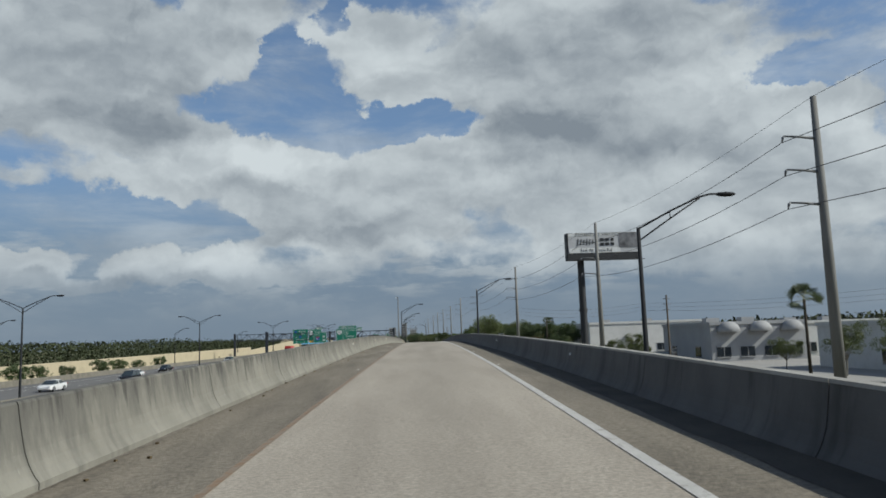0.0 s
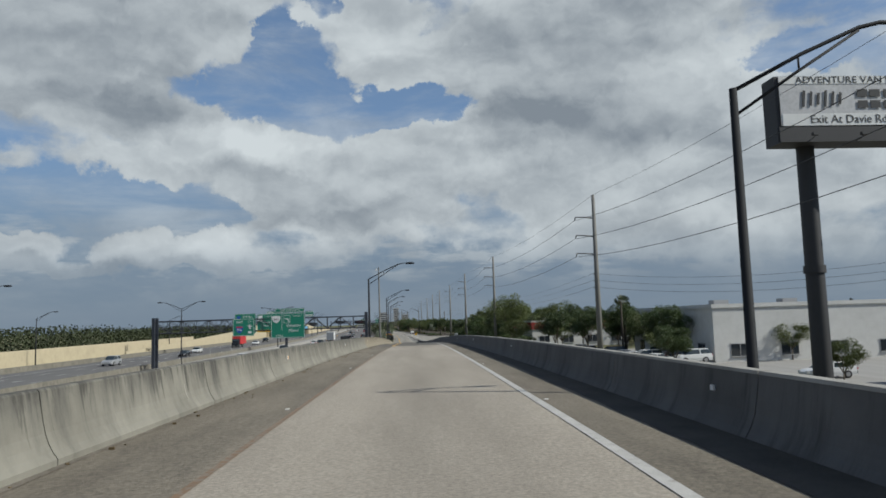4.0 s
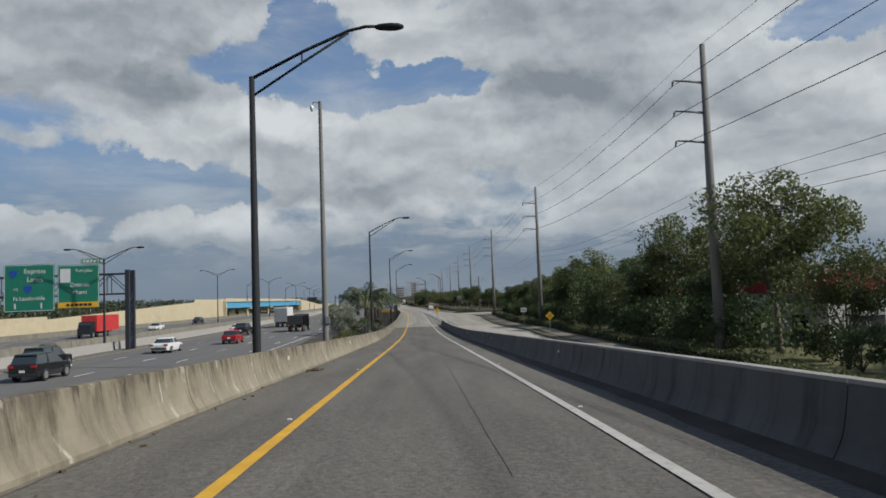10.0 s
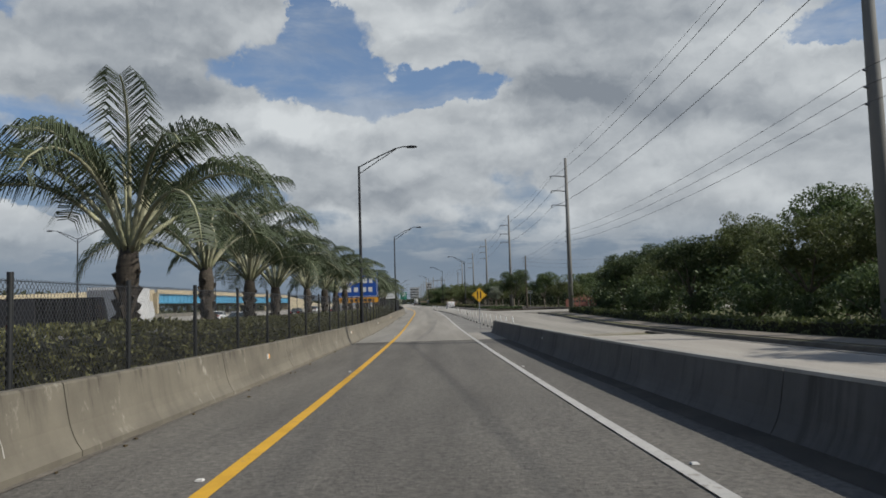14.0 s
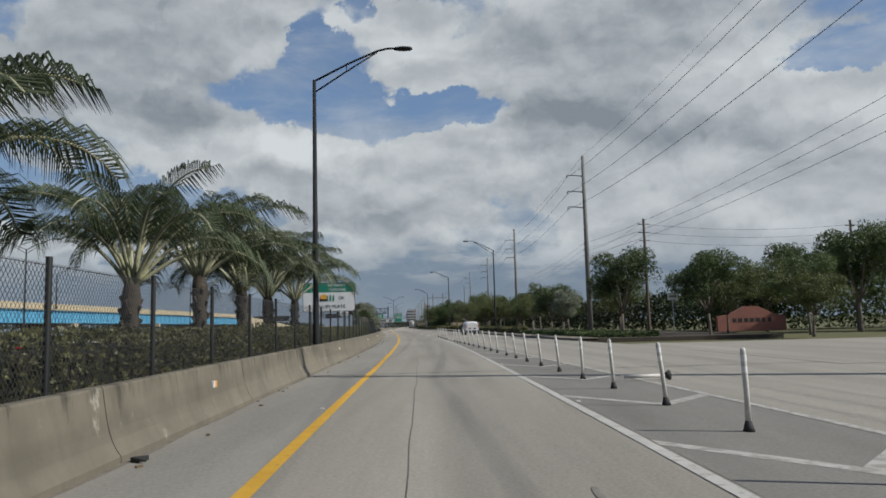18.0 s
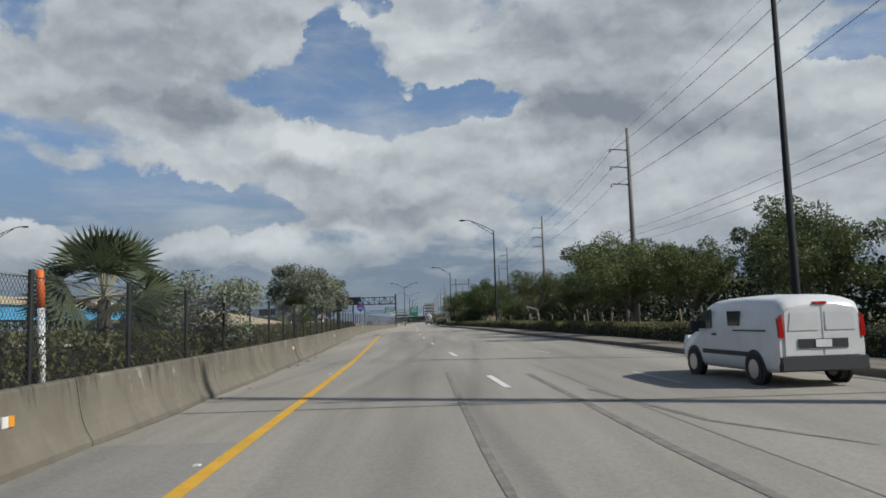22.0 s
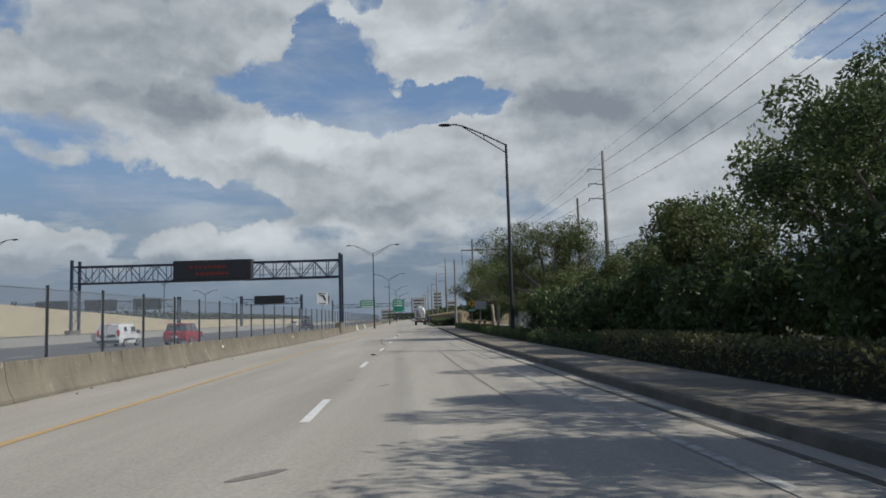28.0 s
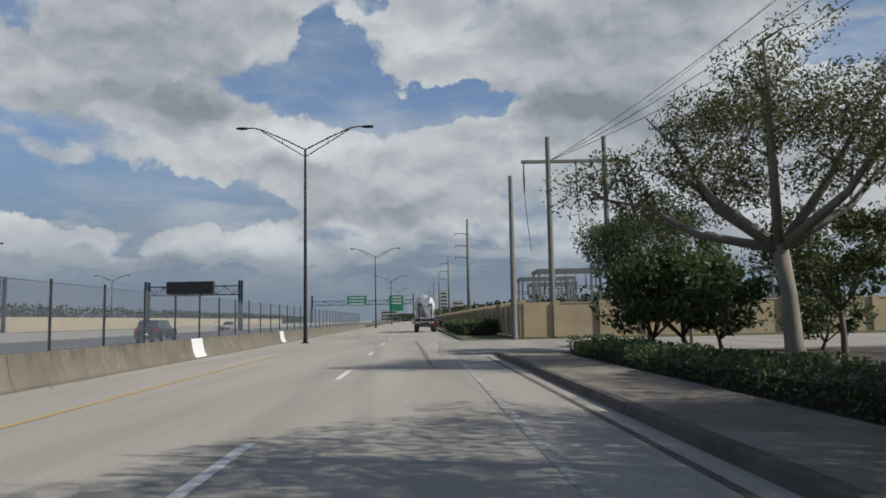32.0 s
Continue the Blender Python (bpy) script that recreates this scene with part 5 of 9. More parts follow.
def truss_gantry(name, xl, xr, y, z0, z1, top, mat, label, bay=1.6, depth=1.2, ped=False, leg=0.42):
    p = thing(name, label, "sign gantry", "overhead gantries")
    for z in (z0, z1):
        for dy in (-depth / 2, depth / 2):
            part("chord", Geo().tube((xl, y + dy, z), (xr, y + dy, z), 0.085, n=8), mat, p)
    n = int((xr - xl) / bay)
    for dy in (-depth / 2, depth / 2):
        g = Geo()
        for k in range(n + 1):
            x = xl + (xr - xl) * k / n
            g.tube((x, y + dy, z0), (x, y + dy, z1), 0.05, n=5)
            if k < n:
                x2 = xl + (xr - xl) * (k + 1) / n
                a, b = (z0, z1) if k % 2 else (z1, z0)
                g.tube((x, y + dy, a), (x2, y + dy, b), 0.05, n=5)
        part("web", g, mat, p, "welded verticals and diagonals")
    for z in (z0, z1):
        g = Geo()
        for k in range(n + 1):
            x = xl + (xr - xl) * k / n
            g.tube((x, y - depth / 2, z), (x, y + depth / 2, z), 0.04, n=5)
            if k < n:
                g.tube((x, y - depth / 2, z), (xl + (xr - xl) * (k + 1) / n, y + depth / 2, z), 0.035, n=5)
        part("lateral_bracing", g, mat, p)
    for x in (xl, xr):
        zb = 1.35 if ped else -0.1
        for dy in (-depth / 2 - 0.15, depth / 2 + 0.15):
            part("leg", Geo().box((x, y + dy, (zb + top) / 2), (leg, leg, top - zb)), mat, p, "square tower leg")
        g = Geo()
        zz = zb + 0.3
        s = 1
        while zz < z0 - 0.8:
            a, b = (-depth / 2, depth / 2) if s > 0 else (depth / 2, -depth / 2)
            g.tube((x, y + a, zz), (x, y + b, zz + 1.15), 0.05, n=5).tube((x, y - depth / 2, zz + 1.15), (x, y + depth / 2, zz + 1.15), 0.05, n=5)
            zz += 1.15
            s = -s
        part("tower_bracing", g, mat, p)
        if ped:
            part("pedestal", Geo().box((x - 0.22, y, 0.6), (0.62, 2.6, 1.5), taper=0.96), M["barrier"], p, "pale concrete pedestal")
    return p


g1 = truss_gantry("sign_gantry", -34.0, -2.1, 184.5, 5.55, 7.30, 7.9, M["steel_dark"], "dark steel sign gantry over the freeway", 1.9)
sg = thing("exit_sign", "large green exit sign with white border and legend", "road sign")
s = bordered(sg, "sign_sheet", -16.5, -11.4, 4.32, 8.10, 183.5, M["sign_green"], M["sign_white"])
part("divider", Geo().box((-14.85, 183.49, 6.75), (0.05, 0.012, 2.5)), M["sign_white"], s)
shield(s, -15.7, 7.15, 1.25, 1.15, 183.48, M["sign_white"])
legend("441", 0.62, M["sign_black"], s, -15.7, 183.47, 7.12, squeeze=0.9)
panel("turnpike_plate", -14.55, -13.6, 6.55, 7.75, 183.47, M["sign_white"], s, 0.02, 0.05)
panel("turnpike_plate", -14.5, -13.65, 6.6, 7.70, 183.465, M["sign_green"], s, 0.02, 0.05)
florida(s, -14.08, 7.0, 0.62, 183.455, M["sign_white"])
legend("Turnpike", 0.36, M["sign_white"], s, -12.55, 183.49, 7.62)
legend("Orlando", 0.62, M["sign_white"], s, -13.1, 183.49, 6.15)
legend("Miami", 0.62, M["sign_white"], s, -13.1, 183.49, 5.42)
legend("1 MILE", 0.42, M["sign_white"], s, -15.2, 183.49, 4.68)
tb = bordered(sg, "exit_tab", -15.9, -11.45, 8.16, 8.78, 183.5, M["sign_green"], M["sign_white"])
legend("EXITS 9 A-B & EXIT 8", 0.36, M["sign_white"], tb, -13.67, 183.49, 8.46, squeeze=0.92)
tb = bordered(sg, "side_tab", -11.35, -10.1, 7.45, 8.28, 183.5, M["sign_green"], M["sign_white"])
legend("OLD", 0.28, M["sign_white"], tb, -10.72, 183.49, 8.05)
bars(tb, M["sign_white"], -11.2, -10.25, 7.68, 0.2, 183.49, 5, 3)
sg = thing("route_sign", "green overhead route sign with blue shield", "road sign")
s = bordered(sg, "sign_sheet", -22.2, -19.0, 4.80, 7.42, 183.5, M["sign_green"], M["sign_white"])
legend("EAST", 0.5, M["sign_white"], s, -21.15, 183.49, 6.9, squeeze=0.95)
shield(s, -21.2, 5.75, 1.1, 1.15, 183.48, M["sign_blue"])
part("shield_crown", Geo().box((-21.2, 183.475, 6.14), (0.95, 0.012, 0.2)), M["sign_red"], s)
legend("595", 0.46, M["sign_white"], s, -21.2, 183.46, 5.72)
legend("TO", 0.34, M["sign_white"], s, -19.65, 183.49, 6.95)
part("airport_symbol", Geo().box((-19.65, 183.48, 6.2), (0.14, 0.012, 0.75)).box((-19.65, 183.48, 6.25), (0.66, 0.012, 0.16)).box((-19.65, 183.48, 5.92), (0.34, 0.012, 0.1)), M["sign_white"], s)
part("port_symbol", Geo().box((-19.65, 183.48, 5.35), (0.5, 0.012, 0.34)), M["sign_white"], s)

truss_gantry("sign_gantry", -60.0, -26.1, 264.2, 6.1, 8.3, 8.7, M["steel_dark"], "dark steel sign gantry over the far carriageway", 2.2)
sg = thing("express_sign", "green overhead express lane sign with yellow strip", "road sign")
s = bordered(sg, "sign_sheet", -39.2, -33.8, 4.5, 9.6, 263.2, M["sign_green"], M["sign_white"])
shield(s, -38.2, 8.6, 0.9, 0.9, 263.18, M["sign_blue"])
legend("Express", 0.75, M["sign_white"], s, -35.9, 263.19, 8.85)
legend("Lanes", 0.75, M["sign_white"], s, -35.9, 263.19, 7.95)
legend("TO", 0.4, M["sign_white"], s, -37.9, 263.19, 6.9)
shield(s, -36.6, 6.9, 0.9, 0.9, 263.18, M["sign_blue"])
legend("Ft Lauderdale", 0.62, M["sign_white"], s, -36.5, 263.19, 5.9)
part("down_arrows", Geo().box((-38, 263.18, 5.1), (0.14, 0.012, 0.6)).box((-35.2, 263.18, 5.1), (0.14, 0.012, 0.6)), M["sign_white"], s)
s = bordered(sg, "sign_sheet", -33.5, -29.05, 4.7, 9.4, 263.2, M["sign_green"], M["sign_white"])
panel("turnpike_plate", -33.2, -32.1, 7.5, 9.0, 263.17, M["sign_white"], s, 0.02, 0.05)
legend("Turnpike", 0.5, M["sign_white"], s, -30.7, 263.19, 8.75)
legend("Orlando", 0.62, M["sign_white"], s, -31.1, 263.19, 7.2)
legend("Miami", 0.62, M["sign_white"], s, -31.1, 263.19, 6.4)
panel("yellow_strip", -33.4, -29.15, 4.75, 5.35, 263.17, M["sign_yellow"], s, 0.02, 0.05)
bars(s, M["sign_black"], -32.6, -29.8, 5.05, 0.28, 263.16, 6, 5)
tb = bordered(sg, "exit_tab", -31.0, -28.4, 9.45, 10.05, 263.2, M["sign_green"], M["sign_white"])
bars(tb, M["sign_white"], -30.8, -28.6, 9.75, 0.25, 263.19, 6, 8)

g3 = truss_gantry("message_gantry", -40.2, -9.95, 623.8, 6.6, 8.5, 9.25, M["steel_blue"], "navy steel gantry carrying a message board", 1.5, 1.5, ped=True, leg=0.27)
part("antenna", Geo().tube((-10.25, 623.2, 9.2), (-10.25, 623.2, 10.6), 0.02, 0.008, n=5), M["galv"], g3)
part("catwalk", Geo().box((-15.5, 622.8, 6.42), (10.5, 0.9, 0.06)), M["steel_blue"], g3)
g = Geo()
for k in range(8):
    g.tube((-20.2 + k * 1.35, 622.4, 6.45), (-20.2 + k * 1.35, 622.4, 7.5), 0.025, n=5)
g.tube((-20.2, 622.4, 7.5), (-10.75, 622.4, 7.5), 0.025, n=5).tube((-20.2, 622.4, 7.0), (-10.75, 622.4, 7.0), 0.02, n=5)
part("catwalk_rail", g, M["steel_blue"], g3)


def message_board(x0, x1, z0, z1, y, lit):
    p = thing("message_board", "black electronic message board on a gantry", "message board")
    part("cabinet", Geo().box(((x0 + x1) / 2, y + 0.6, (z0 + z1) / 2), (x1 - x0, 1.1, z1 - z0)), M["trim_black"], p)
    part("screen", Geo().box(((x0 + x1) / 2, y + 0.03, (z0 + z1) / 2), (x1 - x0 - 0.25, 0.05, z1 - z0 - 0.25)), M["dms"], p)
    for k in range(4):
        part("hanger", Geo().box((x0 + (k + 0.5) * (x1 - x0) / 4, y + 1.6, (z0 + z1) / 2), (0.12, 1.3, 0.12)), M["steel_blue"], p)
    if lit:
        for row, (a, b, n) in enumerate(((-0.30, 0.18, 8), (-0.22, 0.22, 7))):
            c = (x0 + x1) / 2
            w = x1 - x0
            bars(p, M["led"], c + a * w, c + b * w, (z0 + z1) / 2 + 0.35 - 0.75 * row, 0.34, y - 0.005, n, row + 4)
    return p


message_board(-28.1, -19.5, 6.45, 8.68, 620.9, True)
truss_gantry("message_gantry", -57.8, -39.6, 760.6, 7.0, 8.7, 9.7, M["steel_blue"], "navy steel gantry far along the freeway", 1.5, 1.3)
message_board(-53.5, -44.5, 7.15, 9.6, 758.9, False)
truss_gantry("sign_gantry", -104, -63, 722, 6.2, 7.9, 8.6, M["steel_dark"], "dark steel gantry with sign backs across the freeway", 2.0)
for x0, x1 in ((-98, -90), (-86, -78), (-74, -67)):
    sp = thing("guide_sign", "dark back of an overhead guide sign", "road sign", "sign backs on the far gantry")
    panel("sign_sheet", x0, x1, 5.6, 8.4, 720.9, M["trim_black"], sp)
truss_gantry("sign_gantry", -50, -10.5, 901, 7.5, 9.2, 11.5, M["steel_dark"], "distant dark gantry with green signs", 2.4)
for x0, x1, z0, z1 in ((-36.3, -28.6, 7.3, 11.1), (-20.0, -14.3, 4.8, 11.1)):
    sp = thing("overhead_sign", "green overhead guide sign far ahead", "road sign", "green signs far ahead")
    s = bordered(sp, "sign_sheet", x0, x1, z0, z1, 900.32, M["sign_green"], M["sign_white"])
    for k in range(3):
        bars(s, M["sign_white"], x0 + 0.7, x1 - 0.9, z1 - 0.9 - k * 1.15, 0.5, 900.3, 6, k + 3)

# billboard
bb = thing("billboard", "grey and white billboard on a single dark post", "billboard")
part("post", Geo().tube((30.0, 117.6, -0.2), (30.0, 117.6, 17.2), 0.62, 0.56, n=16), M["trim_black"], bb, "thick dark steel post")
part("sleeve", Geo().tube((30.0, 117.6, 8.5), (30.0, 117.6, 9.0), 0.7, n=16), M["trim_black"], bb)
part("frame", Geo().box((33.7, 117.2, 19.2), (12.3, 1.6, 4.5)), M["trim_black"], bb)
part("poster", Geo().box((33.7, 116.35, 19.75), (11.8, 0.06, 3.3)), M["ad_grey"], bb, "pale grey printed poster")
part("photo", Geo().box((37.9, 116.30, 20.1), (3.2, 0.03, 2.5)), M["ad_dark"], bb, "dark photograph of a vehicle")
part("top_strip", Geo().box((33.7, 116.31, 21.15), (11.8, 0.03, 0.5)), M["sign_white"], bb)
part("foot_strip", Geo().box((32.2, 116.31, 18.5), (8.6, 0.03, 0.8)), M["sign_white"], bb)
legend("ADVENTURE VAN HQ", 0.62, M["sign_black"], bb, 32.6, 116.28, 21.15, squeeze=1.2)
legend("Exit At Davie Rd", 0.78, M["sign_black"], bb, 32.4, 116.28, 18.5, squeeze=1.0)
for k in range(6):
    part("logo_bar", Geo().box((29.4 + k * 0.5, 116.27, 19.9), (0.16, 0.03, 1.1 - 0.15 * (k % 3)), Matrix.Rotation(0.12, 4, "Y")), M["sign_black"], bb)
bars(bb, M["sign_black"], 33.0, 35.6, 20.25, 0.5, 116.27, 3, 2)
bars(bb, M["sign_black"], 33.0, 35.6, 19.5, 0.5, 116.27, 3, 6)
part("apron", Geo().box((33.6, 116.5, 17.45), (12.0, 0.5, 1.1)), M["trim_black"], bb)
part("walkway", Geo().box((33.7, 115.9, 16.85), (13.0, 0.9, 0.08)), M["trim_black"], bb)
for k in range(4):
    fl = part("floodlight_arm", Geo().path([(29 + k * 3.2, 115.9, 16.85), (29 + k * 3.2, 115.0, 16.9), (29 + k * 3.2, 114.7, 17.05)], 0.03, n=5), M["trim_black"], bb)
    part("floodlight", Geo().box((29 + k * 3.2, 114.65, 17.12), (0.4, 0.25, 0.18)), M["trim_black"], fl)


def posts(parent, xs, y, z0, z1, mat, r=0.05):
    for x in xs:
        part("post", Geo().tube((x, y, z0), (x, y, z1), r, n=8), mat, parent)


# turnpike toll sign
sp = thing("toll_sign", "white toll sign with a green header on steel posts", "road sign")
s = panel("sign_sheet", -4.66, -0.48, 2.68, 4.98, 398.5, M["sign_black"], sp, 0.05, 0.16)
panel("white_face", -4.62, -0.52, 2.72, 4.24, 398.485, M["sign_white"], s, 0.02, 0.14)
panel("green_header", -4.62, -0.52, 4.22, 4.94, 398.48, M["sign_green"], s, 0.02, 0.14)
legend("FLORIDA'S", 0.30, M["sign_white"], s, -1.9, 398.47, 4.76)
legend("TURNPIKE", 0.30, M["sign_white"], s, -1.9, 398.47, 4.40)
panel("turnpike_plate", -4.0, -3.45, 4.27, 4.9, 398.47, M["sign_white"], s, 0.012, 0.04)
panel("turnpike_plate", -3.97, -3.48, 4.30, 4.87, 398.465, M["sign_green"], s, 0.012, 0.04)
florida(s, -3.72, 4.5, 0.34, 398.455, M["sign_white"])
for k in range(7):
    part("logo_bar", Geo().box((-3.7 + 0.25 * k, 398.475, 3.74 + (0.03 if k % 2 else 0)), (0.13, 0.012, 0.46 if k != 3 else 0.2)), M["sign_green"], s)
part("logo_disc", Geo().tube((-2.98, 398.475, 3.82), (-2.98, 398.46, 3.82), 0.26, n=20, smooth=False), M["sign_orange"], s, "orange half sun emblem")
part("logo_band", Geo().box((-2.98, 398.455, 3.62), (0.62, 0.012, 0.14)), M["sign_black"], s)
legend("OR", 0.34, M["sign_black"], s, -1.55, 398.475, 3.74)
legend("TOLL-BY-PLATE", 0.37, M["sign_black"], s, -2.57, 398.475, 3.08, squeeze=1.02)
posts(sp, (-3.71, -1.33), 398.6, -0.1, 4.6, M["steel_dark"], 0.075)

sp = thing("speed_limit_sign", "white speed limit sign with black legend", "road sign")
s = panel("sign_sheet", -5.15, -4.12, 2.78, 4.07, 427.1, M["sign_white"], sp, 0.02, 0.08)
part("border", Geo().box((-4.635, 427.09, 4.03), (0.95, 0.008, 0.02)).box((-4.635, 427.09, 2.82), (0.95, 0.008, 0.02)).box((-5.11, 427.09, 3.42), (0.02, 0.008, 1.2)).box((-4.16, 427.09, 3.42), (0.02, 0.008, 1.2)), M["sign_black"], s)
legend("SPEED", 0.25, M["sign_black"], s, -4.635, 427.085, 3.85)
legend("LIMIT", 0.25, M["sign_black"], s, -4.635, 427.085, 3.58)
legend("65", 0.55, M["sign_black"], s, -4.635, 427.085, 3.12)
posts(sp, (-4.635,), 427.16, -0.05, 3.9, M["galv"], 0.035)

sp = thing("service_sign", "blue roadside sign with an orange strip, half hidden", "road sign")
s = bordered(sp, "sign_sheet", -3.0, 1.06, 2.45, 4.72, 327.7, M["sign_blue"], M["sign_white"])
bars(s, M["sign_white"], -2.6, 0.7, 3.95, 0.42, 327.69, 6, 3)
bars(s, M["sign_white"], -2.6, 0.7, 3.15, 0.42, 327.69, 5, 9)
s2 = panel("orange_strip", -3.0, 1.06, 1.95, 2.42, 327.7, M["sign_orange"], sp)
bars(s2, M["sign_black"], -2.4, 0.5, 2.18, 0.2, 327.69, 7, 4)
posts(sp, (-2.4, 0.2), 327.8, -0.1, 4.6, M["galv"], 0.06)

sp = thing("interstate_marker", "blue interstate shield under a small direction tab", "road sign")
sx, sy = -6.5, 509.8
shield(sp, sx, 3.3, 0.95, 0.9, sy, M["sign_blue"])
part("shield_crown", Geo().box((sx, sy - 0.01, 3.6), (0.84, 0.012, 0.14)), M["sign_red"], sp)
legend("595", 0.36, M["sign_white"], sp, sx, sy - 0.02, 3.27)
s = panel("direction_tab", sx - 0.32, sx + 0.32, 3.82, 4.14, sy, M["sign_blue"], sp)
legend("EAST", 0.21, M["sign_white"], s, sx, sy - 0.01, 3.98)
posts(sp, (sx,), sy + 0.06, -0.05, 4.05, M["galv"], 0.05)

sp = thing("toll_route_marker", "white toll route marker with a black state outline", "road sign")
s = panel("sign_sheet", -9.7, -8.76, 3.03, 4.15, 605.2, M["sign_white"], sp, 0.02, 0.06)
florida(s, -9.23, 3.62, 0.62, 605.185, M["sign_black"])
bars(s, M["sign_black"], -9.6, -8.86, 4.03, 0.1, 605.19, 4, 2)
bars(s, M["sign_black"], -9.55, -8.9, 3.14, 0.1, 605.19, 4, 4)
part("back_plate", Geo().box((-8.68, 605.3, 3.5), (0.1, 0.03, 0.6)), M["trim_black"], sp)
posts(sp, (-9.23,), 605.27, -0.05, 3.9, M["galv"], 0.035)


def diamond(x, y, z, r, mat, symbol, plate, label):
    sp = thing("warning_sign", label, "road sign")
    s = part("sign_sheet", Geo().prism([(x, z - r), (x + r, z), (x, z + r), (x - r, z)], y, y + 0.02), mat, sp)
    part("border", Geo().prism([(x, z - r * 0.93), (x + r * 0.93, z), (x, z + r * 0.93), (x - r * 0.93, z)], y - 0.003, y), M["sign_black"], s)
    part("face", Geo().prism([(x, z - r * 0.88), (x + r * 0.88, z), (x, z + r * 0.88), (x - r * 0.88, z)], y - 0.006, y - 0.003), mat, s)
    g = Geo()
    if symbol == "side_road":
        g.box((x - 0.08, y - 0.012, z), (0.11, 0.008, 0.62)).box((x + 0.10, y - 0.012, z + 0.02), (0.32, 0.008, 0.10))
    else:
        g.box((x - 0.1, y - 0.012, z), (0.08, 0.008, 0.5)).box((x + 0.1, y - 0.012, z), (0.08, 0.008, 0.5))
    part("symbol", g, M["sign_black"], s)
    if plate:
        q = panel("name_plate", x - 0.46, x + 0.42, z - r - 0.46, z - r - 0.08, y, M["sign_green"], sp, 0.02, 0.03)
        bars(q, M["sign_white"], x - 0.36, x + 0.32, z - r - 0.27, 0.15, y - 0.006, 6, 7)
    posts(sp, (x,), y + 0.04, -0.05, z + r * 0.6, M["galv"], 0.03)
    return sp


diamond(5.0, 624.2, 3.06, 0.48, M["sign_yellow"], "side_road", True, "yellow side road warning sign above a green plate")
diamond(20.1, 262.7, 1.9, 0.50, M["sign_yellow"], "split", False, "yellow lane warning sign on a short post")
diamond(9.15, 309.8, 2.2, 0.50, M["sign_yellow"], "split", False, "yellow warning sign at the barrier nose")
for x, y, z in ((20.0, 281, 2.3), (25.0, 398, 3.2)):
    sp = thing("regulatory_sign", "small white roadside sign on a steel post", "road sign", "small white signs")
    s = panel("sign_sheet", x - 0.4, x + 0.4, z - 0.28, z + 0.28, y, M["sign_white"], sp, 0.02, 0.05)
    bars(s, M["sign_black"], x - 0.3, x + 0.3, z, 0.18, y - 0.005, 4, 3)
    posts(sp, (x,), y + 0.04, -0.05, z, M["galv"], 0.03)

sp = thing("street_sign", "grey back of a small rectangular street sign", "road sign")
panel("sign_sheet", 4.34, 5.42, 2.25, 2.95, 607.2, M["galv"], sp, 0.02, 0.05)
posts(sp, (4.86,), 607.26, 0.0, 2.9, M["galv"], 0.035)
for x, y in ((-2.0, 430.2), (-6.4, 481.6)):
    mp_ = thing("marker_post", "white utility marker post with an orange cap behind the fence", "marker post", "utility marker posts", pose(x, y, -0.05))
    part("post", Geo().path([(0, 0, 0), (0, 0, 1.05), (-0.03, 0, 1.90)], 0.055, n=10), M["sign_white"], mp_)
    part("cap", Geo().path([(-0.03, 0, 1.90), (-0.05, 0, 2.25), (-0.06, 0, 2.49)], [0.062, 0.062, 0.05], n=10), M["marker_orange"], mp_, "orange plastic cap")
# ---------------------------------------------------------------- fence
fence = tagged(new("fence"), label="black chain-link fence behind the barrier", category="fence", kind="structure")
fence_x = lambda y: bar_l(y) - 1.25
fence_t = lambda y: min(2.25, road_z(y) + 2.42) + 0.42 * min(1.0, max(0.0, (y - 430) / 130))
fy = [246.0 + 3.45 * k for k in range(150)]
for k, y in enumerate(fy):
    x, t = fence_x(y), fence_t(y)
    po = part("fence_post", Geo().tube((x, y, -0.1), (x, y, t + 0.08), 0.042, n=7), M["fence_black"], fence)
    if k < len(fy) - 1:
        y2 = fy[k + 1]
        x2, t2 = fence_x(y2), fence_t(y2)
        g = Geo().add([(x, y, 0.12), (x2, y2, 0.12), (x2, y2, t2), (x, y, t)], [(0, 1, 2, 3)])
        # the later panels carry skylight in their wire colour
        part("mesh_panel", g, M["fence_mesh"] if y < 505 else M["fence_mesh_skylit"], fence)
        part("tension_wire", Geo().tube((x, y, t - 0.03), (x2, y2, t2 - 0.03), 0.006, n=4), M["fence_black"], fence)

gate = thing("fence_gate", "black steel gate frame in the chain-link fence", "gate")
for y in (480.6, 482.0):
    part("gate_post", Geo().tube((fence_x(y) + 0.04, y, -0.05), (fence_x(y) + 0.04, y, 2.55), 0.07, n=8), M["fence_black"], gate)
for ya, yb, z in ((480.6, 482.0, 2.42), (480.6, 482.0, 0.25), (482.0, 485.6, 1.88)):
    part("rail", Geo().tube((fence_x(ya) + 0.04, ya, z), (fence_x(yb) + 0.04, yb, z), 0.03, n=6), M["fence_black"], gate)

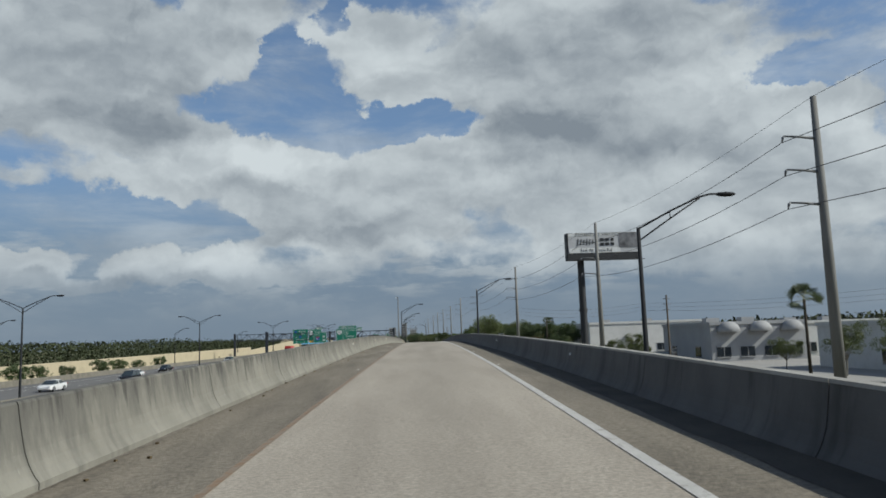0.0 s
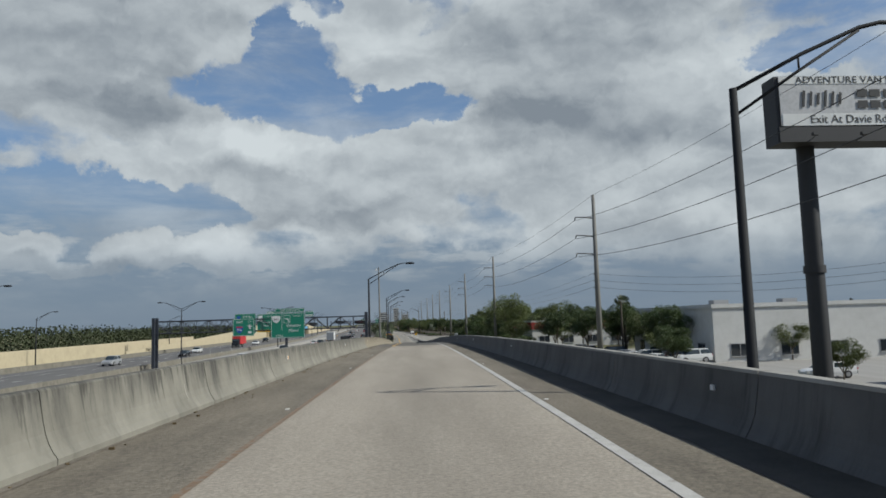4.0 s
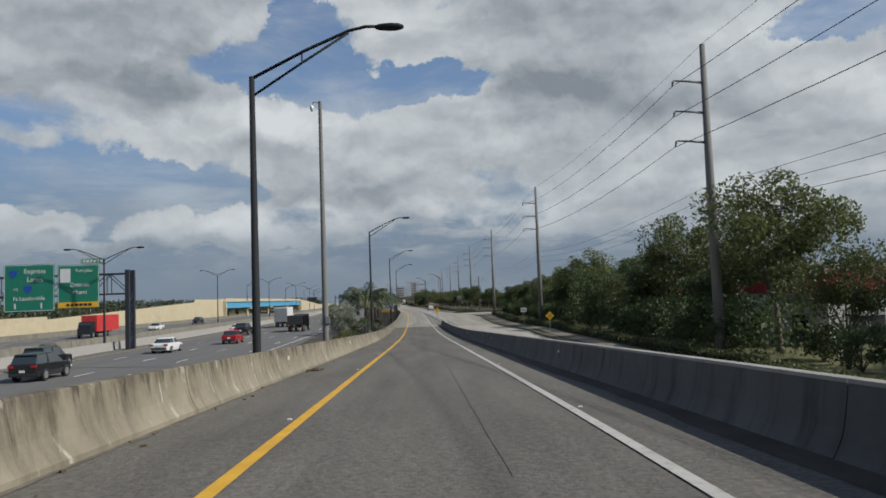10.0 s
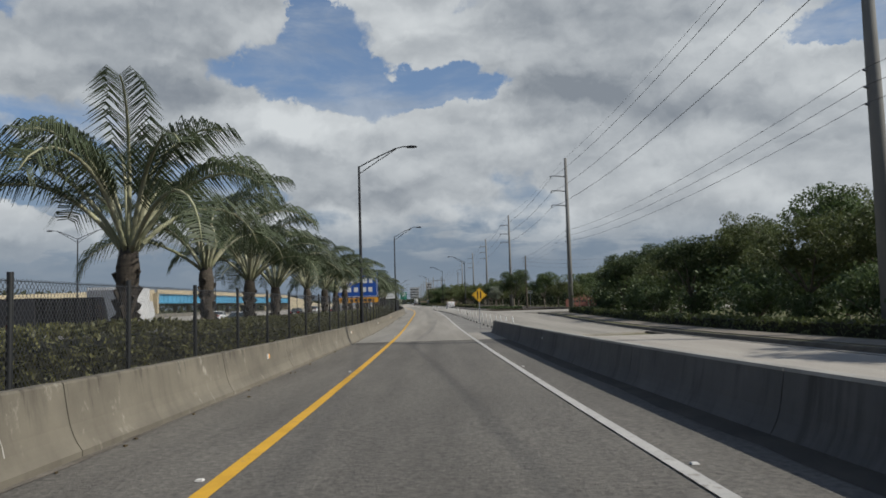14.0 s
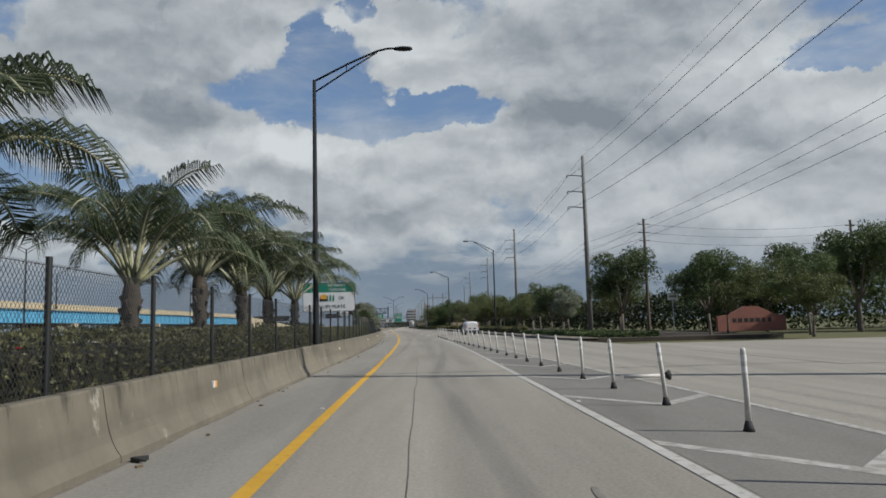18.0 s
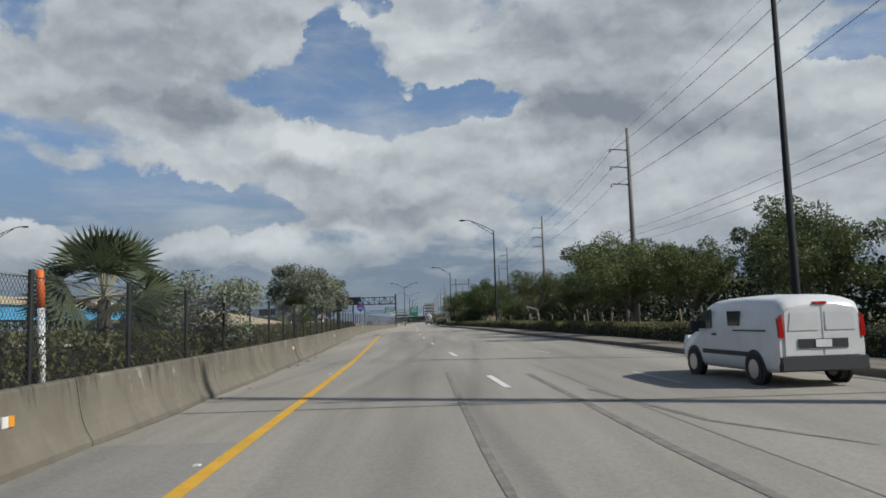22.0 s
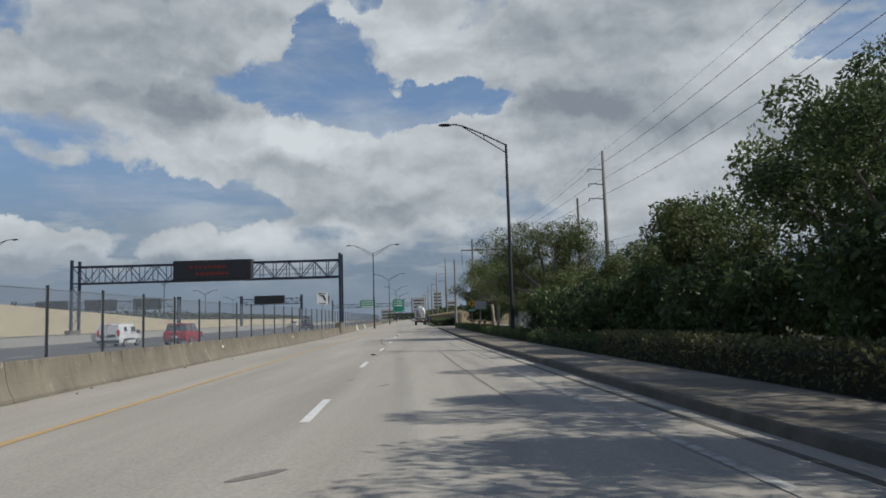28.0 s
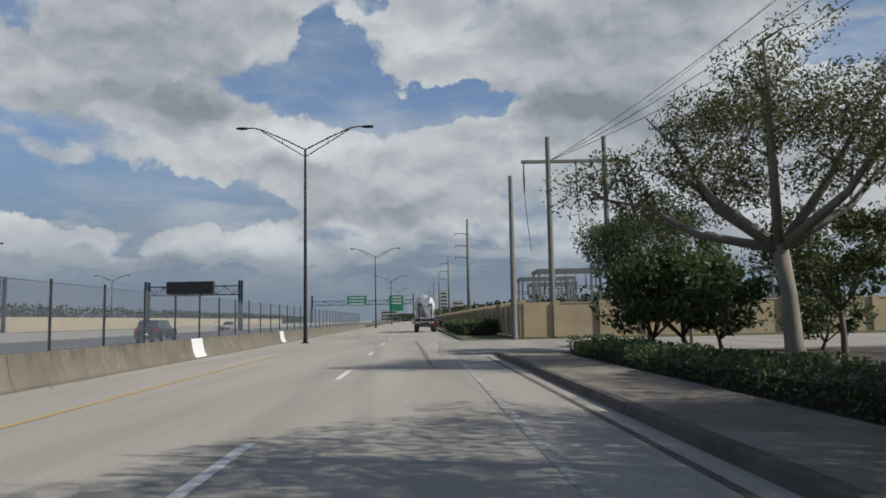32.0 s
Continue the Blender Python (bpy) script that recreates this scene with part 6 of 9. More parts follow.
# ---------------------------------------------------------------- gore posts
proto = None
rng = random.Random(4)
POST_Y = [321.5 - 2.9 * k for k in range(7, 0, -1)] + [321.5, 324.7, 327.5, 330.64, 333.62, 336.2, 338.94, 341.57, 346.6, 349.58, 352.47, 355.54, 358.22, 361.0, 363.82, 366.6, 369.26, 371.9, 375.0, 377.5, 380.4, 383.3, 386.3, 388.9, 391.8, 394.6, 397.0, 399.4, 408.0, 411.0, 413.6, 416.6, 419.7]
for yy in POST_Y:
    m = pose(post_x(yy), yy, road_z(yy) + 0.004, rng.uniform(-2, 3), rng.uniform(-7.5, -1.0), 0)
    if proto is None:
        proto = thing("delineator_post", "white flexible delineator post on a black base", "delineator post", "delineator posts along the gore", m)
        part("tube", Geo().path([(0, 0, 0.1), (0.005, 0, 0.5), (0, 0, 0.98), (0, 0, 1.02)], [0.036, 0.034, 0.036, 0.026], n=10), M["plastic_white"], proto)
        part("base", Geo().path([(0, 0, 0), (0, 0, 0.05), (0, 0, 0.13)], [0.075, 0.06, 0.038], n=10), M["rubber"], proto, "black rubber base")
        for z in (0.72, 0.86):
            part("band", Geo().tube((0, 0, z), (0, 0, z + 0.08), 0.0372, n=10), M["sign_white"], proto)
    else:
        copy_thing(proto, m)
fp = thing("delineator_post", "fallen white delineator post lying on the pavement", "delineator post", "delineator posts along the gore", pose(9.75, 357.2, 0.04, 0, 0, 0))
part("tube", Geo().path([(0, 0, 0.05), (0.95, 0.1, 0.05)], [0.042, 0.04], n=8), M["plastic_white"], fp)
part("base", Geo().path([(0.95, 0.1, 0.05), (1.08, 0.11, 0.06)], [0.05, 0.12], n=8), M["rubber"], fp)

# barrier reflectors and small white marks
rp = None
for k in range(34):
    y = 40 + k * 18.4
    if y > 640:
        break
    m = pose(bar_l(y) - 0.165, y, road_z(y) + 0.52)
    if rp is None:
        rp = thing("barrier_reflector", "small amber and white reflector on the barrier", "reflector", "reflectors along the barrier", m)
        part("plate", Geo().box((0.0, -0.05, 0), (0.03, 0.10, 0.11)), M["sign_white"], rp)
        part("lens", Geo().box((0.0, 0.05, 0), (0.034, 0.10, 0.11)), M["reflector"], rp)
    else:
        copy_thing(rp, m)
rp2 = None
for k in range(14):
    y = 20 + k * 20.5
    m = pose(bar_r(y) + 0.15, y, road_z(y) + 0.45)
    if rp2 is None:
        rp2 = thing("parapet_marker", "small white marker on the parapet", "reflector", "markers along the parapet", m)
        part("plate", Geo().box((0, 0, 0), (0.03, 0.10, 0.07)), M["sign_white"], rp2)
    else:
        copy_thing(rp2, m)
# raised pavement markers
mk = None
for k in range(40):
    for xf, off in ((white_x, 0.18), (yellow_x, -0.2)):
        y = 24 + k * 12.2
        if y > 414 and xf is white_x or y > 640:
            continue
        m = pose(xf(y) + off, y, road_z(y) + 0.001)
        if mk is None:
            mk = thing("pavement_marker", "small raised square pavement marker", "pavement marker", "raised markers along the lines", m)
            part("body", Geo().box((0, 0, 0.007), (0.08, 0.08, 0.014), taper=0.7), M["plastic_white"], mk)
        else:
            copy_thing(mk, m)
# white patched barrier blocks
for y in (648.5, 668.0):
    p = thing("barrier_patch", "fresh white patch on the barrier face", "barrier patch")
    g = Geo()
    g.loft([[(bar_l(t) + a + 0.012, t, h) for a, h in NJ[1:9]] + [(bar_l(t) + a - 0.02, t, h) for a, h in reversed(NJ[1:9])] for t in (y, y + 1.5)])
    part("patch", g, M["sign_white"], p)
# skid marks and scuffs as thin rubber films
g = Geo()
r = random.Random(12)


def scuff(x, y, w, length, sl):
    g.loft([[(x - w / 2 * k + sl * d, y + d, road_z(y + d) + 0.0065), (x + w / 2 * k + sl * d, y + d, road_z(y + d) + 0.0065)] for d, k in ((0, 0.4), (length * 0.3, 1), (length * 0.7, 1), (length, 0.5))], closed=False)


for k in range(13):
    y = 467.5 + 3.6 * k
    for x in (0.72 - 0.033 * 3.6 * k / 1.0, 2.60 - 0.036 * 3.6 * k):
        for j in range(2):
            scuff(x + r.gauss(0, 0.05) + 0.09 * j, y + r.gauss(0, 0.12), r.uniform(0.05, 0.09), r.uniform(0.35, 0.8), 0.18)
for x, y, w, L, sl in ((-2.02, 485.4, 0.5, 0.5, 0.3), (-2.54, 488.0, 0.35, 1.6, 0.1), (-0.72, 567.8, 0.12, 0.7, 0.2), (-1.97, 571.7, 0.14, 0.6, 0.7), (-1.26, 548.0, 0.22, 0.5, 0.8), (-1.49, 559, 0.1, 0.4, 0.3), (-0.6, 557.2, 0.1, 0.5, 0.4), (2.0, 348.7, 0.16, 0.22, 0.2), (0.15, 508, 0.1, 0.6, 0.2), (-0.3, 520, 0.1, 0.6, 0.1)):
    scuff(x, y, w, L, sl)
for k in range(16):
    y = r.uniform(330, 640)
    scuff(yellow_x(y) + r.choice((1.1, 2.9)) + r.gauss(0, 0.12), y, r.uniform(0.03, 0.08), r.choice((0.3, 0.5, 0.9)), r.uniform(-0.1, 0.1))
tagged(part("skid_marks", g, M["scuff"]), label="dark rubber scuffs on the concrete lanes", category="skid mark", kind="stuff")
# cracks in the asphalt and along the slab joints
g = Geo()
for y0, y1, t in ((150, 166, 0.62), (190, 206, 0.66), (236, 250, 0.70), (335, 372, 0.34), (424, 446, 1.35), (455, 474, 1.1), (482, 512, 1.02), (570, 592, 0.95)):
    pts = [(yellow_x(y) + 4.1 * t + 0.05 * noise.noise((y * 0.35, t * 9, 0)), y) for y in steps(y0, y1, 0.8)]
    g.loft([[(x - 0.006, y, road_z(y) + 0.004), (x + 0.006, y, road_z(y) + 0.004)] for x, y in pts], closed=False)
for y, x0, x1 in ((157.2, 3.4, 4.7), (250.3, 4.2, 4.6)):
    g.loft([[(x0 + (x1 - x0) * t - 0.015, y - 2.6 * (1 - t) - 0.1, road_z(y) + 0.004), (x0 + (x1 - x0) * t + 0.015, y - 2.6 * (1 - t), road_z(y) + 0.004)] for t in (0, 0.5, 1)], closed=False)
tagged(part("pavement_cracks", g, M["crack"]), label="thin wandering cracks in the pavement", category="crack", kind="stuff")
# flat rubber scraps on the lanes
for x, y, s in ((-2.87, 608.3, 0.12), (-1.97, 571.9, 0.13), (2.0, 348.8, 0.16), (1.66, 487.5, 0.14)):
    o = thing("rubber_scrap", "torn strip of black tyre rubber on the lane", "debris", "tyre scraps on the road", pose(x, y, road_z(y) + 0.008, 0, 0, 40 * y))
    part("strip", Geo().loft([[(-s, -0.05, 0), (-s, 0.06, 0), (-s, 0.06, 0.015), (-s, -0.05, 0.02)], [(-s * 0.2, 0.02, 0), (-s * 0.2, 0.16, 0), (-s * 0.2, 0.16, 0.05), (-s * 0.2, 0.02, 0.04)], [(s * 0.5, 0.0, 0), (s * 0.5, 0.10, 0), (s * 0.5, 0.1, 0.03), (s * 0.5, 0.0, 0.05)], [(s, 0.14, 0.01), (s, 0.2, 0.01), (s, 0.2, 0.03), (s, 0.14, 0.04)]]), M["rubber"], o)
# long tyre streaks across the merge
g = Geo()
for pts, w in ((((6.75, 423.6), (6.55, 427.0), (6.45, 430.5), (6.2, 437)), 0.14), (((4.75, 424), (4.6, 427), (4.2, 438.2)), 0.10), (((8.6, 426.6), (7.6, 428.6), (6.9, 433)), 0.12), (((2.0, 553), (1.3, 564), (0.8, 575)), 0.07), (((-2.2, 583), (-3.0, 590), (-3.5, 598)), 0.13), (((-1.2, 640), (-1.9, 655), (-2.6, 668)), 0.2)):
    q = []
    for (x0, y0), (x1, y1) in zip(pts[:-1], pts[1:]):
        q += [(x0 + (x1 - x0) * k / 6, y0 + (y1 - y0) * k / 6) for k in range(6)]
    q.append(pts[-1])
    g.loft([[(x - w / 2 * min(1, i / 3 + 0.2), y, road_z(y) + 0.0058), (x + w / 2 * min(1, i / 3 + 0.2), y, road_z(y) + 0.0058)] for i, (x, y) in enumerate(q)], closed=False)
tagged(part("tyre_streaks", g, M["scuff"]), label="long dark tyre streaks on the concrete", category="skid mark", kind="stuff")
# pale lime runs at the barrier joints
g = Geo()
rl = random.Random(31)
for y in [18 + 6.1 * k for k in range(42)] + [152.2, 166.5, 171, 180.4, 186.6, 197.5, 204, 210.5, 213.8, 229.6]:
    if rl.random() < 0.45 and y < 150:
        continue
    n = 7
    off = [rl.gauss(0, 0.02) for _ in range(n)]
    rows_ = []
    for k in range(n):
        t = k / (n - 1)
        a, h = NJ[7 - k if k < 7 else 1]
        w = rl.uniform(0.004, 0.020) * (1.5 if y > 150 else 1.0)
        rows_.append([(bar_l(y) + a + 0.006, y + off[k] - w, road_z(y) + h), (bar_l(y) + a + 0.006, y + off[k] + w, road_z(y) + h)])
    k0 = rl.randint(0, 3)
    g.loft(rows_[k0:k0 + rl.randint(2, 4)], closed=False)
tagged(part("lime_runs", g, M["lime"]), label="pale lime runs down the barrier joints", category="stain", kind="stuff")
# roadside litter along the barrier
g = Geo()
for k in range(420):
    y = r.uniform(-20, 640)
    x = bar_l(y) + abs(r.gauss(0, 0.22)) + 0.03
    s = r.uniform(0.015, 0.05)
    g.box((x, y, road_z(y) + s * 0.3), (s, s * r.uniform(0.6, 2.0), s * 0.6), Matrix.Rotation(r.uniform(0, 3), 4, "Z"))
for k in range(25):
    g.box((bar_l(207) + 0.35 + r.gauss(0, 0.12), 207.6 + r.gauss(0, 0.18), road_z(207.6) + 0.03), (0.12, 0.07, 0.03), Matrix.Rotation(r.uniform(0, 3), 4, "Z"))
tagged(part("road_grit", g, M["leaf_brown"], fix=False), label="scattered grit and dry debris by the barrier", category="debris", kind="stuff")
p = thing("manhole_cover", "flat dark iron cover in the shoulder", "manhole cover")
part("cover", Geo().tube((-1.9, 484.6, road_z(484.6) - 0.05), (-1.9, 484.6, road_z(484.6) + 0.012), 0.42, n=20, smooth=False), M["rubber"], p)

# ---------------------------------------------------------------- plants


def leaf_cloud(rs, centres, radii, n, size, squash=0.8, droop=0.0):
    """Leaf cards gathered round centres; returns vertices and quads."""
    k = rs.integers(0, len(centres), n)
    c = np.asarray(centres)[k]
    d = rs.normal(size=(n, 3))
    d /= np.linalg.norm(d, axis=1)[:, None]
    rr = np.asarray(radii)[k] * rs.uniform(0.35, 1.0, n) ** 0.6
    pos = c + d * rr[:, None] * np.array([1, 1, squash])
    a = rs.normal(size=(n, 3))
    a[:, 2] -= droop
    a /= np.linalg.norm(a, axis=1)[:, None]
    b = np.cross(a, rs.normal(size=(n, 3)))
    b /= np.linalg.norm(b, axis=1)[:, None]
    s = size * rs.uniform(0.6, 1.3, n)[:, None]
    v = np.stack([pos - a * s, pos + b * s * 0.42, pos + a * s, pos - b * s * 0.42], 1).reshape(-1, 3)
    f = np.arange(n * 4).reshape(-1, 4)
    return v, f


def raw_mesh(name, v, f, mat):
    me = bpy.data.meshes.new(name)
    me.from_pydata(np.asarray(v).tolist(), [], np.asarray(f).tolist())
    me.materials.append(mat)
    me.update()
    return me


def tree_meshes(seed, h, spread, base, leaves, size, leaf_mat, bark, limbs=6, squash=0.75, clump=0.85, fill=10):
    """Trunk with forking limbs, and a crown gathered round the limb ends."""
    r, rs = random.Random(seed), np.random.default_rng(seed)
    g = Geo()
    top = h * 0.55
    bend = Vector((r.uniform(-0.3, 0.3), r.uniform(-0.3, 0.3), 0))
    r0 = 0.013 * h + 0.035
    fork = Vector((0, 0, base)) + bend * 0.5
    g.path([(0, 0, -0.25), (0, 0, 0.08), tuple(bend * 0.2 + Vector((0, 0, base * 0.5))), tuple(fork)], [r0 * 1.5, r0 * 1.1, r0 * 0.9, r0 * 0.8], n=8)
    ends, rad = [], []
    for k in range(limbs):
        a = 2 * math.pi * (k + r.uniform(-0.3, 0.3)) / limbs
        reach = spread * r.uniform(0.45, 0.95)
        up = base + (h - base) * r.uniform(0.45, 0.95) * (1.05 - 0.35 * reach / spread)
        end = Vector((math.cos(a) * reach, math.sin(a) * reach, up)) + bend
        mid = fork.lerp(end, 0.5) + Vector((r.uniform(-0.25, 0.25), r.uniform(-0.25, 0.25), 0.12 * h * r.uniform(0, 1)))
        g.path([fork, mid, end], [r0 * 0.55, r0 * 0.34, r0 * 0.1], n=6)
        ends.append(end)
        rad.append(clump * r.uniform(0.8, 1.25) * spread * 0.45)
        for j in range(3):
            t = r.uniform(0.3, 0.9)
            st = mid.lerp(end, t) if t > 0.5 else fork.lerp(mid, t * 2)
            e2 = st + Vector((r.gauss(0, 0.5), r.gauss(0, 0.5), r.uniform(0.0, 0.6))) * spread * 0.55
            e2.z = min(max(e2.z, base * 0.9), h * 0.97)
            far = math.hypot(e2.x, e2.y) / (0.92 * spread)
            if far > 1:
                e2.x, e2.y = e2.x / far, e2.y / far
            g.path([st, st.lerp(e2, 0.5) + Vector((0, 0, 0.1)), e2], [r0 * 0.24, r0 * 0.15, r0 * 0.05], n=5)
            ends.append(e2)
            rad.append(clump * r.uniform(0.55, 1.0) * spread * 0.38)
    for k in range(fill):
        a, q, w = r.uniform(0, 6.28), math.sqrt(r.uniform(0.0, 0.62)), r.uniform(-0.8, 0.8)
        q *= math.sqrt(1 - w * w)
        ends.append(Vector((math.cos(a) * q * spread, math.sin(a) * q * spread, base + (h - base) * (0.54 + 0.42 * w))) + bend)
        rad.append(clump * r.uniform(0.30, 0.46) * spread)
    v, f = leaf_cloud(rs, [tuple(e) for e in ends], rad, leaves, size, squash)
    v[:, 2] = np.maximum(v[:, 2], base * 0.55)
    return g.mesh("trunk", bark), raw_mesh("crown", v, f, leaf_mat)


TREES = {
    "broad": (tree_meshes(3, 8.5, 3.6, 2.0, 13000, 0.120, M["leaf_dark"], M["bark"]), "dense dark green broadleaf tree"),
    "broad_near": (tree_meshes(61, 8.5, 3.5, 2.1, 26000, 0.080, M["leaf_dark"], M["bark"], 8, 0.8, 0.75, 16), "dense dark green broadleaf tree"),
    "oak": (tree_meshes(8, 7.0, 3.2, 1.9, 12000, 0.100, M["leaf_mid"], M["bark"]), "rounded mid-green street tree"),
    "airy": (tree_meshes(14, 8.0, 3.4, 2.4, 6500, 0.12, M["leaf_olive"], M["bark_pale"], 7), "open olive-green tree with pale branches"),
    "silver": (tree_meshes(21, 5.4, 1.7, 1.75, 9000, 0.085, M["leaf_silver"], M["bark"], 5, 0.95, 0.8, 30), "silvery-leaved small tree with forked trunk"),
    "tall": (tree_meshes(33, 12.0, 4.2, 3.2, 14000, 0.140, M["leaf_mid"], M["bark"], 8, 0.9), "tall loose-crowned green tree"),
    "shrub": (tree_meshes(40, 2.6, 1.5, 0.35, 3400, 0.095, M["leaf_dark"], M["bark"], 6, 0.8), "rounded dark green shrub"),
    "silver_shrub": (tree_meshes(45, 3.0, 1.6, 0.3, 8000, 0.062, M["leaf_silver"], M["bark"], 7, 0.85), "loose grey-green silvery shrub"),
    "light": (tree_meshes(52, 7.2, 2.9, 2.2, 9000, 0.092, M["leaf_mid"], M["bark_pale"], 6), "light green tree with pale trunk"),
}
TREE_PROTO = {}


def plant(kind, x, y, z, s, turn, group):
    (tr, cr), lab = TREES[kind]
    m = pose(x, y, z, 0, 0, turn)
    if kind not in TREE_PROTO:
        o = thing("shrub" if "shrub" in kind else "tree", lab, "shrub" if "shrub" in kind else "tree", group, m)
        part("trunk", tr, None, o)
        part("crown", cr, None, o)
        TREE_PROTO[kind] = o
    else:
        o = copy_thing(TREE_PROTO[kind], m)
        tagged(o, group=group)
    o.scale = (s, s, s * (0.93 + 0.14 * ((turn * 7.3) % 1)))
    return o


r = random.Random(77)
# left: between ramp and freeway
plant("silver", -1.0, 245.6, 0.1, 0.86, 20, "silvery trees behind the barrier")
plant("silver", -6.05, 469.2, 0.1, 1.15, 70, "silvery trees behind the barrier")
plant("silver", -6.75, 480.4, 0.1, 1.24, 130, "silvery trees behind the barrier")
plant("silver", -6.7, 485.9, 0.1, 1.14, 250, "silvery trees behind the barrier")
plant("silver_shrub", -3.0, 439.5, 0.0, 1.15, 80, "shrubs behind the barrier")
plant("shrub", -1.6, 251.5, 0.0, 0.55, 10, "shrubs behind the barrier")
# right: woods beside the frontage road
for k, (x, y, kind, s) in enumerate(((27.3, 226.5, "tall", 1.0), (27.5, 233, "broad", 0.9), (28.2, 243, "tall", 1.0), (27.5, 250, "broad", 0.9), (28, 259, "oak", 1.0), (31, 268, "broad", 1.0), (28, 277, "tall", 0.95), (31.5, 287, "broad", 1.05),
                                    (29, 297, "oak", 1.0), (32, 306, "broad", 1.0), (30, 316, "tall", 0.75), (28.5, 326, "oak", 0.95), (31, 336, "broad", 0.9), (28.5, 346, "oak", 0.85), (38, 285, "broad", 1.1),
                                    (37, 312, "tall", 0.9), (39, 335, "broad", 1.0), (26.5, 300, "oak", 0.9), (26.5, 318, "broad", 0.85), (26.5, 338, "broad", 0.8), (26.0, 264, "broad", 0.8), (26.5, 282, "broad", 0.9))):
    plant(kind, x, y, -0.1, s * r.uniform(0.97, 1.10), r.uniform(0, 360), "woods beside the frontage road")
for k in range(26):
    y = 198 + k * 5.9
    plant("shrub", 25.5 + r.uniform(-0.8, 2.5), y, -0.1, r.uniform(0.7, 1.25), r.uniform(0, 360), "shrubs along the woods")
# right: parking lot trees beyond the early ramp
for x, y, kind, s in ((33, 150, "broad", 0.62), (36, 160, "oak", 0.7), (38, 182, "broad", 0.95), (39, 168, "broad", 0.92), (39.4, 175, "oak", 1.05), (40, 189, "broad", 0.95), (33, 186, "broad", 0.98), (40, 192, "oak", 1.05), (30, 196, "broad", 0.9), (33, 204, "oak", 1.1), (38, 208, "broad", 1.05), (45, 204, "broad", 1.0), (27.0, 219, "oak", 0.95), (34.2, 213, "oak", 1.35),
                     (52, 160, "oak", 0.8), (34.5, 104, "oak", 0.55), (38, 128, "oak", 0.55), (44, 70, "light", 0.75), (38, 52, "light", 0.8), (41, 42, "oak", 0.85), (36, 36, "light", 0.7), (33, 28, "light", 0.75), (48, 56, "broad", 0.9), (46, 85, "oak", 0.6), (56, 120, "oak", 0.6), (30, 16, "oak", 0.8)):
    plant(kind, x, y, -0.15, s, r.uniform(0, 360), "trees round the parking lots")
# right: behind the junction and along the sidewalk
for x, y, kind, s in ((27.5, 397, "broad", 0.85), (31, 402, "oak", 0.8), (36, 398, "broad", 0.75), (33, 392, "oak", 0.7), (22.5, 404, "broad", 0.92), (24.5, 412, "oak", 0.9), (20.5, 418, "silver", 0.95), (20, 426, "broad", 0.72), (22.5, 431, "oak", 0.75), (19.5, 437, "light", 0.7),
                     (24, 440, "light", 0.85), (19.0, 447, "oak", 0.72), (22, 455, "broad", 0.8), (18.0, 459, "light", 0.72), (15.8, 465.5, "oak", 1.0), (16.6, 473.5, "oak", 1.08), (14.6, 459, "oak", 0.8), (21.5, 468, "tall", 0.62), (16.4, 475, "light", 0.75), (19, 481, "broad", 0.75), (18.5, 494, "broad", 0.78),
                     (19.5, 505, "tall", 0.55), (17.5, 517, "oak", 0.72), (15.6, 524, "broad", 0.62), (17.5, 531, "broad", 0.7), (15.4, 538, "oak", 0.7), (15.5, 545, "tall", 0.62),
                     (24, 460, "tall", 0.7), (24, 480, "broad", 0.95), (23, 515, "tall", 0.7), (22, 540, "broad", 0.9), (21, 560, "tall", 0.75), (25, 525, "broad", 0.9),
                     (45, 406, "broad", 1.15), (52, 410, "tall", 0.95), (58, 404, "broad", 1.3), (42, 418, "oak", 1.2), (50, 424, "broad", 1.3), (64, 409, "tall", 1.0), (70, 404, "broad", 1.3), (77, 410, "tall", 1.0),
                     (12.2, 551.5, "broad_near", 1.08), (12.9, 559.0, "broad_near", 1.06), (14.5, 565, "tall", 0.8), (12.2, 571.5, "oak", 1.02), (9.8, 570, "shrub", 1.25), (11.2, 573, "shrub", 1.3), (14.5, 579, "broad", 0.9), (13, 587, "oak", 0.8), (16, 596, "light", 0.9),
                     (12.5, 604, "airy", 0.75), (14.5, 634, "light", 0.7), (7.5, 648.5, "broad_near", 0.80), (6.9, 646.6, "shrub", 1.45), (8.0, 645.6, "shrub", 1.6), (10.4, 652, "broad", 0.55), (9.3, 561, "shrub", 1.2), (9.4, 566, "shrub", 1.15), (9.8, 577, "shrub", 1.3), (9.0, 582, "shrub", 1.2), (9.6, 554, "shrub", 1.3), *[(kerb_r(555 + 4.2 * k) + 5.2 + 0.5 * math.sin(3.1 * k), 555 + 4.2 * k, "shrub", 1.12 + 0.15 * math.sin(2.3 * k)) for k in range(9)], (10.6, 545.0, "broad_near", 1.05), (9.6, 586, "oak", 0.72), (9.9, 594.5, "oak", 0.75), (9.2, 600.5, "oak", 0.6), (8.6, 611, "oak", 0.55), (11.2, 632.5, "oak", 0.85), (12.0, 642.5, "oak", 0.8), (11.0, 609, "broad", 0.75), (9.4, 646, "shrub", 1.2), (12.6, 645, "shrub", 0.9)):
    plant(kind, x, y, 0.05, s, r.uniform(0, 360), "trees along the sidewalk")

# spreading trees with bare forked trunks beside the sidewalk


